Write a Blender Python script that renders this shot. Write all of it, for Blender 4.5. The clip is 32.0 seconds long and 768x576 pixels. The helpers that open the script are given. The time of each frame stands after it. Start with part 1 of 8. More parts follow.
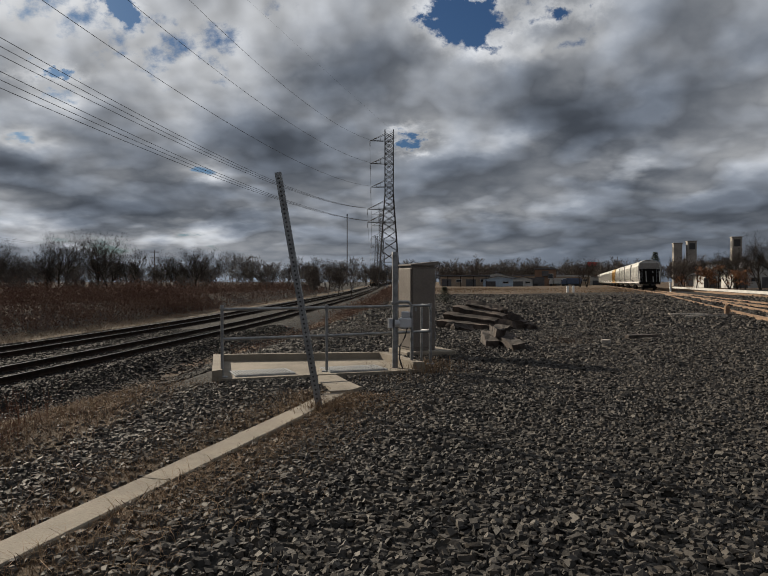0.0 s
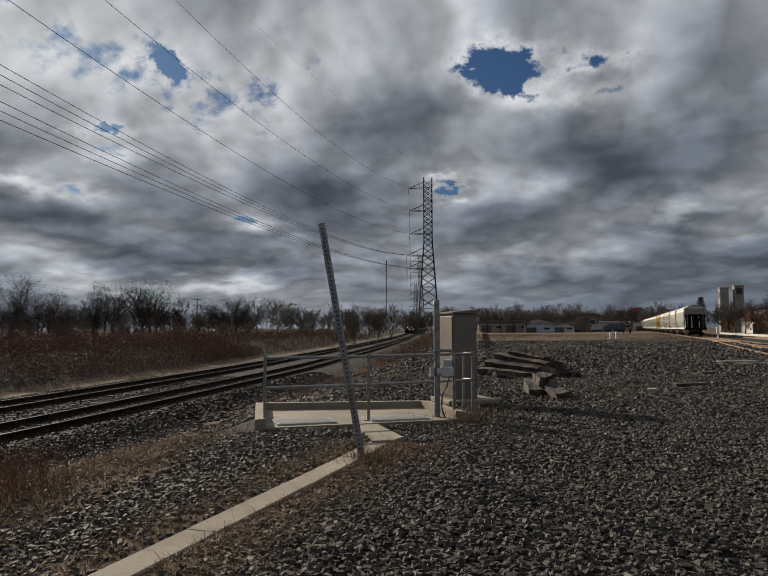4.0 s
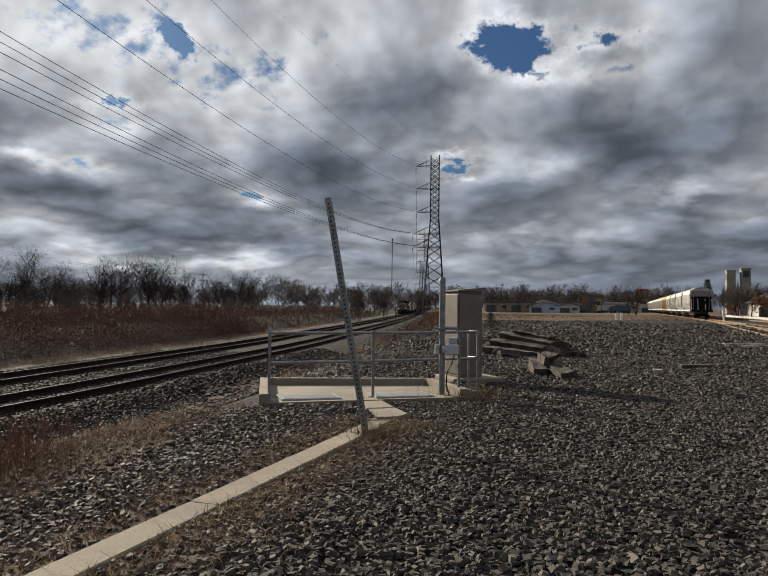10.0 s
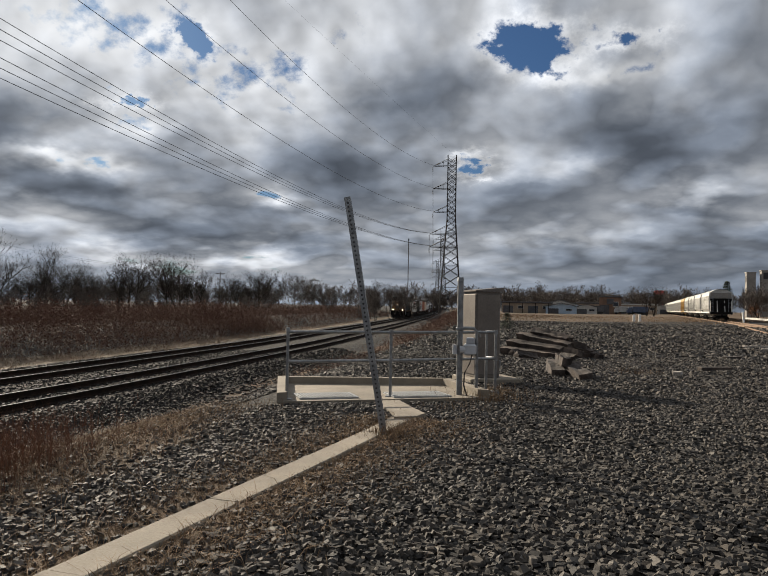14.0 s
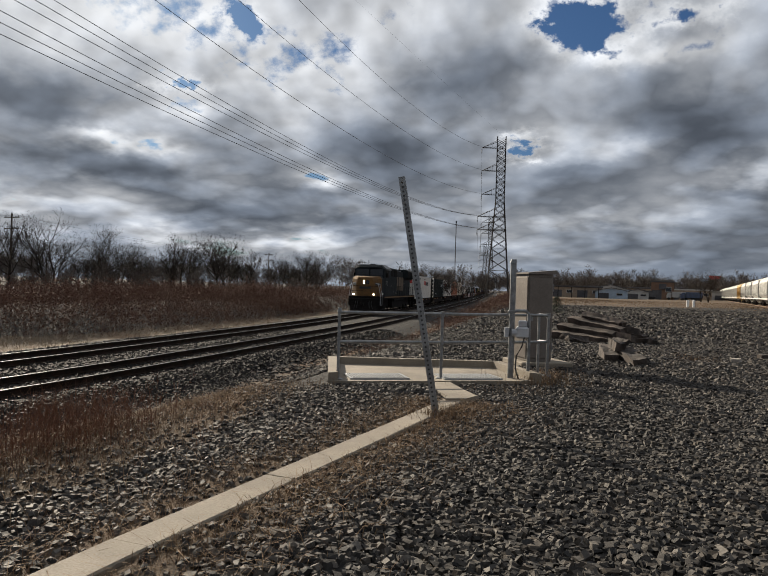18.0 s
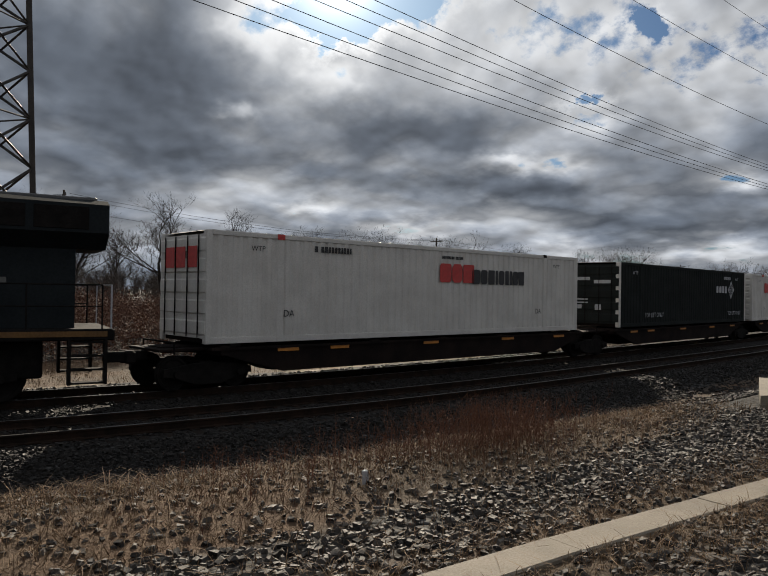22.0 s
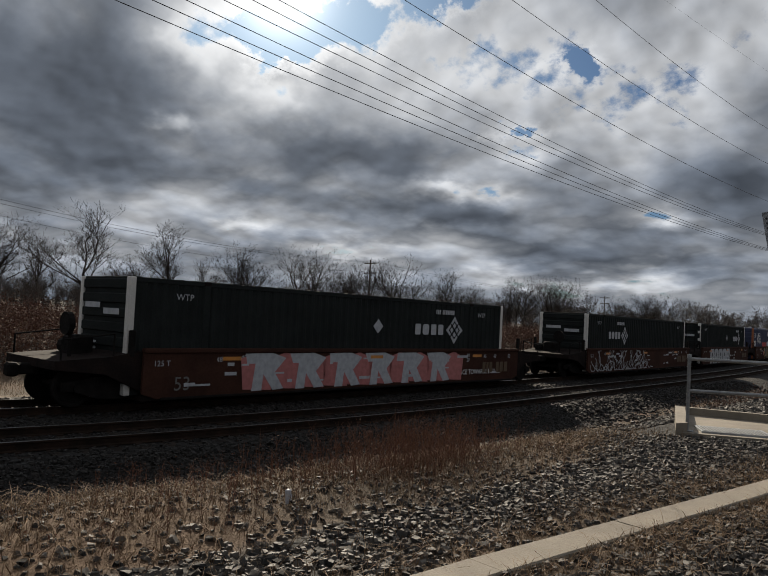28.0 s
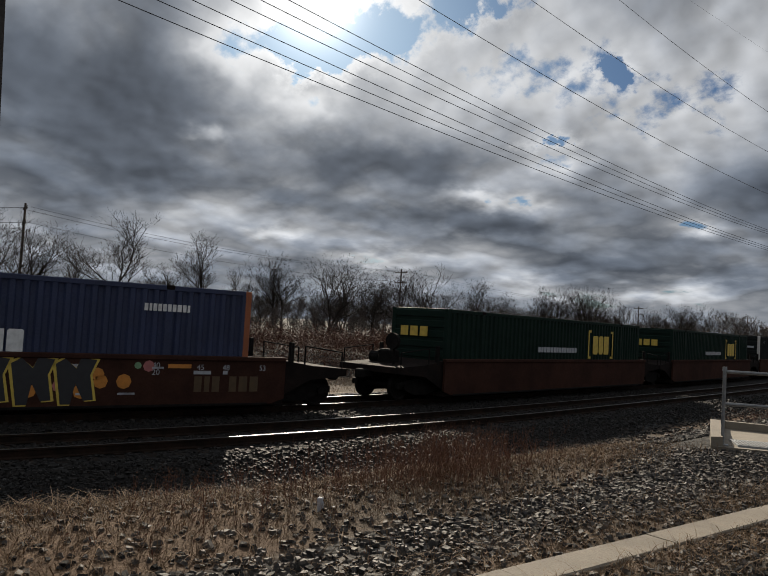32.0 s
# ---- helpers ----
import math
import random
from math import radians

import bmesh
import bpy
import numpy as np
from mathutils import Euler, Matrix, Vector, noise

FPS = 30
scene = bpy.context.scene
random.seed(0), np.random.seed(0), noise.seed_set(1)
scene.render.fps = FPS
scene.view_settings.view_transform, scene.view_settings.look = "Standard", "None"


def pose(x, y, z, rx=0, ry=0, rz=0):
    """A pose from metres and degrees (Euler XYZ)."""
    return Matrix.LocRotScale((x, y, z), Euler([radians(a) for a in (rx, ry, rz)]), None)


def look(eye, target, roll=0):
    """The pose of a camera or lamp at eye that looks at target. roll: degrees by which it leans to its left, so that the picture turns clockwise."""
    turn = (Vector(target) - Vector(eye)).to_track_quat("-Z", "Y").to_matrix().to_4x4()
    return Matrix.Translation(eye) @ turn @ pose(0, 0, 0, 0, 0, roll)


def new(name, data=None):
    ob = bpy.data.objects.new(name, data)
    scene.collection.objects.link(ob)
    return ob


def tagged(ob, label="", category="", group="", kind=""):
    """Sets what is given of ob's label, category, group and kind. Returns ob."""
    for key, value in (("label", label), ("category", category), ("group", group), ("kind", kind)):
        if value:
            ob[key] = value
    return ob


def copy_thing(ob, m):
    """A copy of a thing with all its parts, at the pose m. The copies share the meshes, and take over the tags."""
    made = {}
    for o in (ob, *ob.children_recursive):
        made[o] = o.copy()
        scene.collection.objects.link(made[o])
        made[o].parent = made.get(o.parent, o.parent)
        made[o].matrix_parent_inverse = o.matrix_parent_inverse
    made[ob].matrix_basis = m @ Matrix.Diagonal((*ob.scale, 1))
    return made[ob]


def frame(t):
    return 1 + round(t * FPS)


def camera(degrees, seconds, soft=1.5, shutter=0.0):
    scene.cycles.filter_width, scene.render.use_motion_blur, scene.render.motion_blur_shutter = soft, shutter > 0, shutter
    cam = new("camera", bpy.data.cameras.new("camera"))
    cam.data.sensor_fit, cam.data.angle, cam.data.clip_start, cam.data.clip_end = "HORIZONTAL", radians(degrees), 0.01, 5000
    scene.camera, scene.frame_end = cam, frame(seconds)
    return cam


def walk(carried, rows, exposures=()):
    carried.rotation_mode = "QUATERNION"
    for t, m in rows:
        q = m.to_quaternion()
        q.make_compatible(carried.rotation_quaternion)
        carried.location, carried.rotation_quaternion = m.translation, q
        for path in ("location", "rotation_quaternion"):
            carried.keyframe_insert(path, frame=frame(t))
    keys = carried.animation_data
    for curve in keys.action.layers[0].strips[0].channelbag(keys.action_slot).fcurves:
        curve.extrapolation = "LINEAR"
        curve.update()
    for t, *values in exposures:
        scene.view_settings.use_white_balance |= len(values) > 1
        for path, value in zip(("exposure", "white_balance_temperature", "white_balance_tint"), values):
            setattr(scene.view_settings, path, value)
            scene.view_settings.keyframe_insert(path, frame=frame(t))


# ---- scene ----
cam = camera(56.00, 32.0, soft=1.1)
PATH = [
    (0, pose(0.078, 0.014, 1.457, 89.500, -0.000, 0.000)),
    (0.5, pose(0.075, 0.014, 1.459, 89.320, -0.155, 0.230)),
    (1, pose(0.061, 0.017, 1.470, 89.782, -0.242, 0.747)),
    (1.5, pose(0.055, 0.033, 1.465, 89.705, -0.205, 1.103)),
    (2, pose(0.058, 0.031, 1.466, 89.581, -0.063, 1.126)),
    (2.5, pose(0.067, 0.030, 1.466, 89.558, 0.243, 1.188)),
    (3, pose(0.060, -0.000, 1.487, 90.891, 0.666, 1.715)),
    (3.5, pose(0.040, -0.006, 1.489, 92.717, 0.565, 2.593)),
    (5.5, pose(0.042, -0.004, 1.483, 93.509, -0.444, 3.771)),
    (6, pose(0.038, 0.000, 1.480, 93.097, -0.673, 3.940)),
    (6.5, pose(0.034, 0.016, 1.479, 92.829, -0.753, 4.237)),
    (7, pose(0.031, 0.027, 1.479, 92.431, -0.705, 4.438)),
    (7.5, pose(0.022, 0.047, 1.475, 92.142, -0.584, 4.514)),
    (8, pose(0.025, 0.051, 1.478, 91.866, -0.590, 4.481)),
    (8.5, pose(0.026, 0.059, 1.470, 91.663, -0.562, 4.201)),
    (9, pose(0.025, 0.053, 1.474, 91.381, -0.739, 3.936)),
    (9.5, pose(0.025, 0.069, 1.467, 91.303, -0.643, 3.693)),
    (10, pose(0.031, 0.059, 1.470, 91.430, -0.667, 3.517)),
    (10.5, pose(0.028, 0.064, 1.467, 91.619, -0.720, 3.507)),
    (11, pose(0.028, 0.056, 1.467, 91.766, -0.789, 3.544)),
    (11.5, pose(0.027, 0.050, 1.470, 91.809, -0.633, 3.739)),
    (12, pose(0.027, 0.053, 1.466, 91.747, -0.540, 4.010)),
    (12.5, pose(0.015, 0.060, 1.461, 91.507, -0.658, 4.305)),
    (13, pose(0.007, 0.055, 1.471, 91.459, -0.825, 4.506)),
    (13.5, pose(0.000, 0.058, 1.465, 91.417, -1.133, 4.696)),
    (15.5, pose(-0.002, 0.089, 1.464, 90.962, -0.654, 5.192)),
    (16, pose(-0.008, 0.110, 1.456, 90.564, -0.841, 5.393)),
    (16.5, pose(-0.016, 0.120, 1.454, 90.344, -1.045, 5.446)),
    (17, pose(-0.041, 0.118, 1.452, 90.166, -1.276, 5.864)),
    (17.5, pose(-0.069, 0.115, 1.451, 90.049, -1.614, 6.823)),
    (18, pose(-0.083, 0.097, 1.444, 89.909, -1.709, 8.464)),
    (18.5, pose(-0.113, -0.001, 1.430, 89.692, -1.770, 12.809)),
    (19, pose(-0.144, -0.031, 1.421, 89.732, -1.706, 16.009)),
    (19.5, pose(-0.185, -0.044, 1.417, 90.253, -1.575, 17.212)),
    (20, pose(-0.212, -0.062, 1.408, 90.558, -1.711, 20.094)),
    (20.5, pose(-0.214, -0.035, 1.414, 90.670, -1.258, 25.608)),
    (21, pose(-0.181, -0.006, 1.433, 90.488, -0.618, 32.210)),
    (21.5, pose(-0.169, -0.069, 1.435, 90.364, -0.366, 36.948)),
    (22, pose(-0.120, -0.118, 1.450, 90.366, -0.920, 39.844)),
    (22.5, pose(-0.104, -0.117, 1.457, 90.511, -1.558, 40.157)),
    (23, pose(-0.105, -0.110, 1.453, 90.445, -1.680, 39.290)),
    (23.5, pose(-0.117, -0.101, 1.444, 90.640, -1.657, 38.430)),
    (24, pose(-0.127, -0.091, 1.443, 90.773, -1.662, 38.137)),
    (24.5, pose(-0.132, -0.096, 1.441, 90.968, -1.756, 37.800)),
    (25, pose(-0.127, -0.103, 1.438, 91.256, -2.030, 37.326)),
    (25.5, pose(-0.128, -0.100, 1.435, 91.495, -2.123, 36.077)),
    (26, pose(-0.128, -0.088, 1.427, 91.705, -2.149, 35.117)),
    (26.5, pose(-0.128, -0.082, 1.424, 91.934, -2.456, 34.623)),
    (28.5, pose(-0.126, -0.108, 1.424, 92.383, -3.070, 34.445)),
    (29, pose(-0.116, -0.124, 1.427, 92.674, -3.159, 34.332)),
    (29.5, pose(-0.119, -0.141, 1.423, 92.899, -3.395, 34.613)),
    (30, pose(-0.113, -0.167, 1.428, 93.026, -3.848, 35.308)),
    (30.5, pose(-0.099, -0.189, 1.431, 93.105, -4.122, 35.908)),
    (31, pose(-0.093, -0.184, 1.435, 93.198, -4.206, 36.551)),
    (31.5, pose(-0.093, -0.175, 1.434, 93.093, -3.749, 36.716)),
    (32, pose(-0.095, -0.157, 1.435, 92.823, -3.316, 36.889)),
]
EXPOSURES = [(0, 0.5), (3, 0.5), (5.5, 0.45), (8, 0.66), (12, 0.9), (16, 0.98), (18, 0.96), (20, 0.9), (22, 0.7), (25, 0.66), (29, 0.6), (32, 0.58)]
walk(cam, PATH, EXPOSURES)

# ---- light: a broken cloud deck with the sun thinly veiled, low ahead to the left ----
SUN_AZ, SUN_EL = 44.0, 24.3
sun_dir = Vector((-math.sin(radians(SUN_AZ)) * math.cos(radians(SUN_EL)), math.cos(radians(SUN_AZ)) * math.cos(radians(SUN_EL)), math.sin(radians(SUN_EL))))
sun_data = bpy.data.lights.new("sun", "SUN")
sun_data.energy, sun_data.angle, sun_data.color = 5.0, radians(0.6), (1.0, 0.88, 0.71)
sun = new("sun", sun_data)
sun.matrix_world = look(sun_dir * 100, (0, 0, 0))


class Nodes:
    """A small hand for node trees."""

    def __init__(self, tree):
        self.tree = tree
        self.tree.nodes.clear()

    def add(self, kind, **put):
        n = self.tree.nodes.new(kind)
        for key, value in put.items():
            self.give(n.inputs[key], value)
        return n

    def give(self, socket, value):
        if isinstance(value, bpy.types.NodeSocket):
            self.tree.links.new(value, socket)
        else:
            socket.default_value = value

    def math(self, op, a, b=0.0, clamp=False):
        n = self.tree.nodes.new("ShaderNodeMath")
        n.operation, n.use_clamp = op, clamp
        self.give(n.inputs[0], a), self.give(n.inputs[1], b)
        return n.outputs[0]

    def vec(self, op, a, b=(0, 0, 0)):
        n = self.tree.nodes.new("ShaderNodeVectorMath")
        n.operation = op
        self.give(n.inputs[0], a), self.give(n.inputs[1], b)
        return n.outputs["Value"] if op in ("DOT_PRODUCT", "LENGTH") else n.outputs[0]

    def noise(self, vector, scale, detail=4.0, rough=0.55, warp=0.0):
        n = self.tree.nodes.new("ShaderNodeTexNoise")
        if vector is not None:
            self.give(n.inputs["Vector"], vector)
        n.inputs["Scale"].default_value, n.inputs["Detail"].default_value = scale, detail
        n.inputs["Roughness"].default_value, n.inputs["Distortion"].default_value = rough, warp
        return n.outputs["Fac"]

    def ramp(self, fac, stops):
        n = self.tree.nodes.new("ShaderNodeValToRGB")
        self.give(n.inputs[0], fac)
        e = n.color_ramp.elements
        while len(e) < len(stops):
            e.new(0.5)
        for k, (at, colour) in zip(e, stops):
            k.position, k.color = at, (*colour, 1) if len(colour) == 3 else colour
        return n.outputs[0]

    def span(self, x, a, b, lo=0.0, hi=1.0):
        n = self.tree.nodes.new("ShaderNodeMapRange")
        n.interpolation_type = "SMOOTHSTEP"
        self.give(n.inputs[0], x)
        for i, v in enumerate((a, b, lo, hi)):
            self.give(n.inputs[i + 1], v)
        return n.outputs[0]

    def mix(self, fac, a, b, blend="MIX"):
        n = self.tree.nodes.new("ShaderNodeMix")
        n.data_type, n.blend_type = "RGBA", blend
        self.give(n.inputs[0], fac), self.give(n.inputs[6], a), self.give(n.inputs[7], b)
        return n.outputs[2]


def rgb(r, g, b):
    return (r, g, b, 1.0)


world = bpy.data.worlds.new("sky")
world.use_nodes = True
scene.world = world
w = Nodes(world.node_tree)
way = w.add("ShaderNodeTexCoord").outputs["Generated"]
air = w.add("ShaderNodeTexSky")
air.sky_type, air.sun_disc, air.sun_elevation, air.sun_rotation = "NISHITA", False, radians(SUN_EL), radians(-SUN_AZ)
blue = air.outputs[0]
sep = w.add("ShaderNodeSeparateXYZ", Vector=way)


def deck_of(direction):
    """Where a direction meets the cloud deck, drawn in towards the horizon."""
    p = w.add("ShaderNodeSeparateXYZ", Vector=direction)
    flat = w.math("SQRT", w.math("ADD", w.math("MULTIPLY", p.outputs[0], p.outputs[0]), w.math("MULTIPLY", p.outputs[1], p.outputs[1])))
    reach = w.math("POWER", w.math("DIVIDE", 1.0, w.math("ADD", w.math("MAXIMUM", p.outputs[2], 0.0), 0.13)), 0.62)
    k = w.math("DIVIDE", reach, w.math("MAXIMUM", flat, 0.05))
    return w.add("ShaderNodeCombineXYZ", X=w.math("MULTIPLY", p.outputs[0], k), Y=w.math("MULTIPLY", p.outputs[1], k), Z=0.37).outputs[0]


deck = deck_of(way)
sunward = deck_of(w.vec("NORMALIZE", w.vec("ADD", way, tuple(sun_dir * 0.035))))
stir = w.add("ShaderNodeTexNoise", Vector=deck, Scale=6.0, Detail=4.0, Roughness=0.55).outputs["Color"]
n_big = w.noise(deck, 4.0, 3.5, 0.42, 0.1)
n_lee = w.noise(sunward, 4.0, 3.5, 0.42, 0.1)
n_puff = w.math("ABSOLUTE", w.math("SUBTRACT", w.noise(deck, 8.5, 5.0, 0.5), 0.5))
n_edge = w.noise(deck, 15.0, 7.0, 0.62)
ragged = w.add("ShaderNodeTexNoise", Vector=deck, Scale=9.0, Detail=7.0, Roughness=0.65).outputs["Color"]
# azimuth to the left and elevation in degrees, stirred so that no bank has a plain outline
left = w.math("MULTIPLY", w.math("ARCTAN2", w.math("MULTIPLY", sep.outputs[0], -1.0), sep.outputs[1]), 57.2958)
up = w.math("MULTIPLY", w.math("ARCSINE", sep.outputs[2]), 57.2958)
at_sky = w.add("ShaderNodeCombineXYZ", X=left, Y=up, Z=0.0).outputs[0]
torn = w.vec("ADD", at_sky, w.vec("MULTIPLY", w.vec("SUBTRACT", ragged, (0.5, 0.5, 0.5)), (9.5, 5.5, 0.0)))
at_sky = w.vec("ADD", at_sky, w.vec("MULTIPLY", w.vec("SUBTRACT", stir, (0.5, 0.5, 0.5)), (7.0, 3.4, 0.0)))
thick = w.math("ADD", w.span(sep.outputs[2], 0.20, 0.36, 0.44, 0.31), w.math("MULTIPLY", w.math("SUBTRACT", n_big, 0.5), 1.15))
thick = w.math("ADD", thick, w.math("MULTIPLY", w.math("SUBTRACT", n_puff, 0.09), -0.42))
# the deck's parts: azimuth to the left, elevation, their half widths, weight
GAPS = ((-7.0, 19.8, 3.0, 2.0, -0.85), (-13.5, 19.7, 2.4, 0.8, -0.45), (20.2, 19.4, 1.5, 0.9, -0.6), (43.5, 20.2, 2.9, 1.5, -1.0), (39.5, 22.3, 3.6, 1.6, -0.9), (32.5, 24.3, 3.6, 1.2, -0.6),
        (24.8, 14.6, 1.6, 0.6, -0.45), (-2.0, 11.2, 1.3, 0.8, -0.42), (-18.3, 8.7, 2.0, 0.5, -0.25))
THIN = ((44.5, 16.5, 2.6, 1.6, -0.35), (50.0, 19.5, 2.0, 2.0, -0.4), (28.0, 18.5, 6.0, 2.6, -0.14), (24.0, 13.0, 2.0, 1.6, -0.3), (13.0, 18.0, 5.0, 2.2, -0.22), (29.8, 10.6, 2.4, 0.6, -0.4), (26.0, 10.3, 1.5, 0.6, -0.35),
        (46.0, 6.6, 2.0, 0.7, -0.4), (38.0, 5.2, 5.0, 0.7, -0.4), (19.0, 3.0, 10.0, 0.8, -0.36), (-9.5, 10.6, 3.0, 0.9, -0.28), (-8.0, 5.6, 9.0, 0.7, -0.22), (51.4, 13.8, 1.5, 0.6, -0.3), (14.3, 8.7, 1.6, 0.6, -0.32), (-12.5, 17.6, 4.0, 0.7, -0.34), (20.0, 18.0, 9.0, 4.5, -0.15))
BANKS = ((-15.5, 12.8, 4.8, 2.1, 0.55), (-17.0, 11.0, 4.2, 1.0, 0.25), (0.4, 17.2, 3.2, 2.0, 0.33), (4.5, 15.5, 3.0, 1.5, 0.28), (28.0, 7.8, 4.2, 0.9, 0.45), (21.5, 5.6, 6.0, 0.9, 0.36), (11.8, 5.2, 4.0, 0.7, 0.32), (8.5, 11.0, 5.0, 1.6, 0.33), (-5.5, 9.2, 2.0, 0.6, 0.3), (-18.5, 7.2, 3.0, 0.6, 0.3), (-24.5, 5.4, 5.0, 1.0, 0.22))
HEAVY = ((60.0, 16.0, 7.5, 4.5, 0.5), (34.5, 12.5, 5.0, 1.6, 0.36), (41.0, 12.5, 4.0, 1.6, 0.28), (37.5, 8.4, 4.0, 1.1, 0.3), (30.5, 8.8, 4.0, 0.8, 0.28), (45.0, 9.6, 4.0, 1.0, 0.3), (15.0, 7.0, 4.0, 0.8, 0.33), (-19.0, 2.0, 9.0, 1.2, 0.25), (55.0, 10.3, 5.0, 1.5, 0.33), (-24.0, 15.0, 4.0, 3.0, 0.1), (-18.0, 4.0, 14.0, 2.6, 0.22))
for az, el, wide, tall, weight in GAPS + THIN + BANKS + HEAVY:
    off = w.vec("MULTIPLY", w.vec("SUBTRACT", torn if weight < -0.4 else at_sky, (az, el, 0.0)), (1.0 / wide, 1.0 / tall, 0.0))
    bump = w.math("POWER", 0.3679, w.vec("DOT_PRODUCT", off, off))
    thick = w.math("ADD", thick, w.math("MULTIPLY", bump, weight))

facing = w.math("MAXIMUM", w.vec("DOT_PRODUCT", way, tuple(sun_dir)), 0.0)
glow_wide = w.math("POWER", facing, 26.0)
glow_near = w.math("POWER", facing, 160.0)
glow_tight = w.math("POWER", facing, 900.0)
cover = w.span(w.math("ADD", thick, w.math("MULTIPLY", w.math("SUBTRACT", n_edge, 0.5), 0.75)), -0.10, 0.12)
lit = w.ramp(w.math("MULTIPLY", thick, 0.75, True), [(0.0, (0.84, 0.86, 0.89)), (0.12, (0.70, 0.725, 0.765)), (0.26, (0.45, 0.48, 0.53)), (0.42, (0.255, 0.285, 0.335)), (0.58, (0.155, 0.18, 0.222)), (0.8, (0.104, 0.123, 0.156)), (1.0, (0.084, 0.10, 0.128))])
rim = w.math("ADD", 1.0, w.math("MINIMUM", w.math("MAXIMUM", w.math("MULTIPLY", w.math("SUBTRACT", n_big, n_lee), 5.0), -0.28), 0.7))
lit = w.mix(1.0, lit, w.add("ShaderNodeCombineColor", Red=rim, Green=rim, Blue=rim).outputs[0], "MULTIPLY")
thin = w.span(thick, 0.1, 0.75, 1.0, 0.1)
shine = w.math("ADD", w.math("MULTIPLY", glow_wide, 0.32), w.math("ADD", w.math("MULTIPLY", glow_near, 0.55), w.math("MULTIPLY", glow_tight, 2.5)))
lit = w.mix(w.math("MULTIPLY", shine, thin), lit, rgb(1.0, 0.98, 0.93), "ADD")
clear = w.mix(1.0, w.mix(1.0, blue, rgb(0.024, 0.038, 0.058), "MULTIPLY"), w.mix(w.math("ADD", glow_tight, w.math("MULTIPLY", glow_near, 0.12)), rgb(0, 0, 0), rgb(2.0, 1.95, 1.85)), "ADD")
sky = w.mix(cover, clear, lit)
haze = w.span(sep.outputs[2], 0.0, 0.075, 0.5, 0.0)
sky = w.mix(haze, sky, rgb(0.22, 0.265, 0.335))
low = w.span(sep.outputs[2], -0.06, 0.0)
sky = w.mix(low, rgb(0.06, 0.055, 0.05), sky)
w.add("ShaderNodeOutputWorld", Surface=w.add("ShaderNodeBackground", Color=sky, Strength=0.46).outputs[0])


# ---- materials ----
def material(name, build):
    m = bpy.data.materials.new(name)
    m.use_nodes = True
    n = Nodes(m.node_tree)
    b = n.add("ShaderNodeBsdfPrincipled")
    n.add("ShaderNodeOutputMaterial", Surface=b.outputs[0])
    build(n, b)
    return m


def place(n):
    return n.add("ShaderNodeTexCoord").outputs["Object"]


def relief(n, b, height, strength, distance=0.02):
    k = n.add("ShaderNodeBump", Height=height, Strength=strength, Distance=distance)
    n.give(b.inputs["Normal"], k.outputs[0])


def worn(name, light, dark, rough=0.6, scale=3.0, grain=40.0, metal=0.0, bump=0.15, spots=None, amount=0.5, each=0.0):
    """Two-scale worn surface: broad stains between two tones, fine grain, optional rust spots."""

    def build(n, b):
        p = place(n)
        broad = n.noise(p, scale, 5.0, 0.6)
        fine = n.noise(p, grain, 4.0, 0.6)
        c = n.mix(n.span(broad, 0.3, 0.7), rgb(*dark), rgb(*light))
        c = n.mix(n.math("MULTIPLY", n.span(fine, 0.35, 0.75), 0.35), c, rgb(*[v * 0.6 for v in dark]))
        if each:
            r = n.add("ShaderNodeObjectInfo").outputs["Random"]
            c = n.mix(n.math("MULTIPLY", r, each), c, rgb(*[v * 0.45 for v in dark]))
        if spots:
            streak = n.add("ShaderNodeMapping", Vector=p, Scale=(1.0, 1.0, 0.18)).outputs[0]
            rust = n.span(n.noise(streak, scale * 3, 6.0, 0.7), 0.78 - 0.25 * amount, 0.9 - 0.25 * amount)
            c = n.mix(rust, c, rgb(*spots))
        n.give(b.inputs["Base Color"], c)
        n.give(b.inputs["Roughness"], n.span(fine, 0.2, 0.8, rough - 0.1, min(1.0, rough + 0.15)))
        b.inputs["Metallic"].default_value = metal
        if max(light) < 0.07 and not metal:
            b.inputs["Specular IOR Level"].default_value = 0.06
        if bump:
            relief(n, b, fine, bump, 0.01)

    return material(name, build)


def plain(name, colour, rough=0.6, metal=0.0):
    def build(n, b):
        f = n.noise(place(n), 6.0, 4.0)
        n.give(b.inputs["Base Color"], n.mix(n.span(f, 0.3, 0.75), rgb(*colour), rgb(*[v * 0.72 for v in colour])))
        b.inputs["Roughness"].default_value, b.inputs["Metallic"].default_value = rough, metal

    return material(name, build)


def glowing(name, colour, strength):
    def build(n, b):
        b.inputs["Base Color"].default_value = rgb(*colour)
        b.inputs["Emission Color"].default_value = rgb(*colour)
        b.inputs["Emission Strength"].default_value = strength

    return material(name, build)


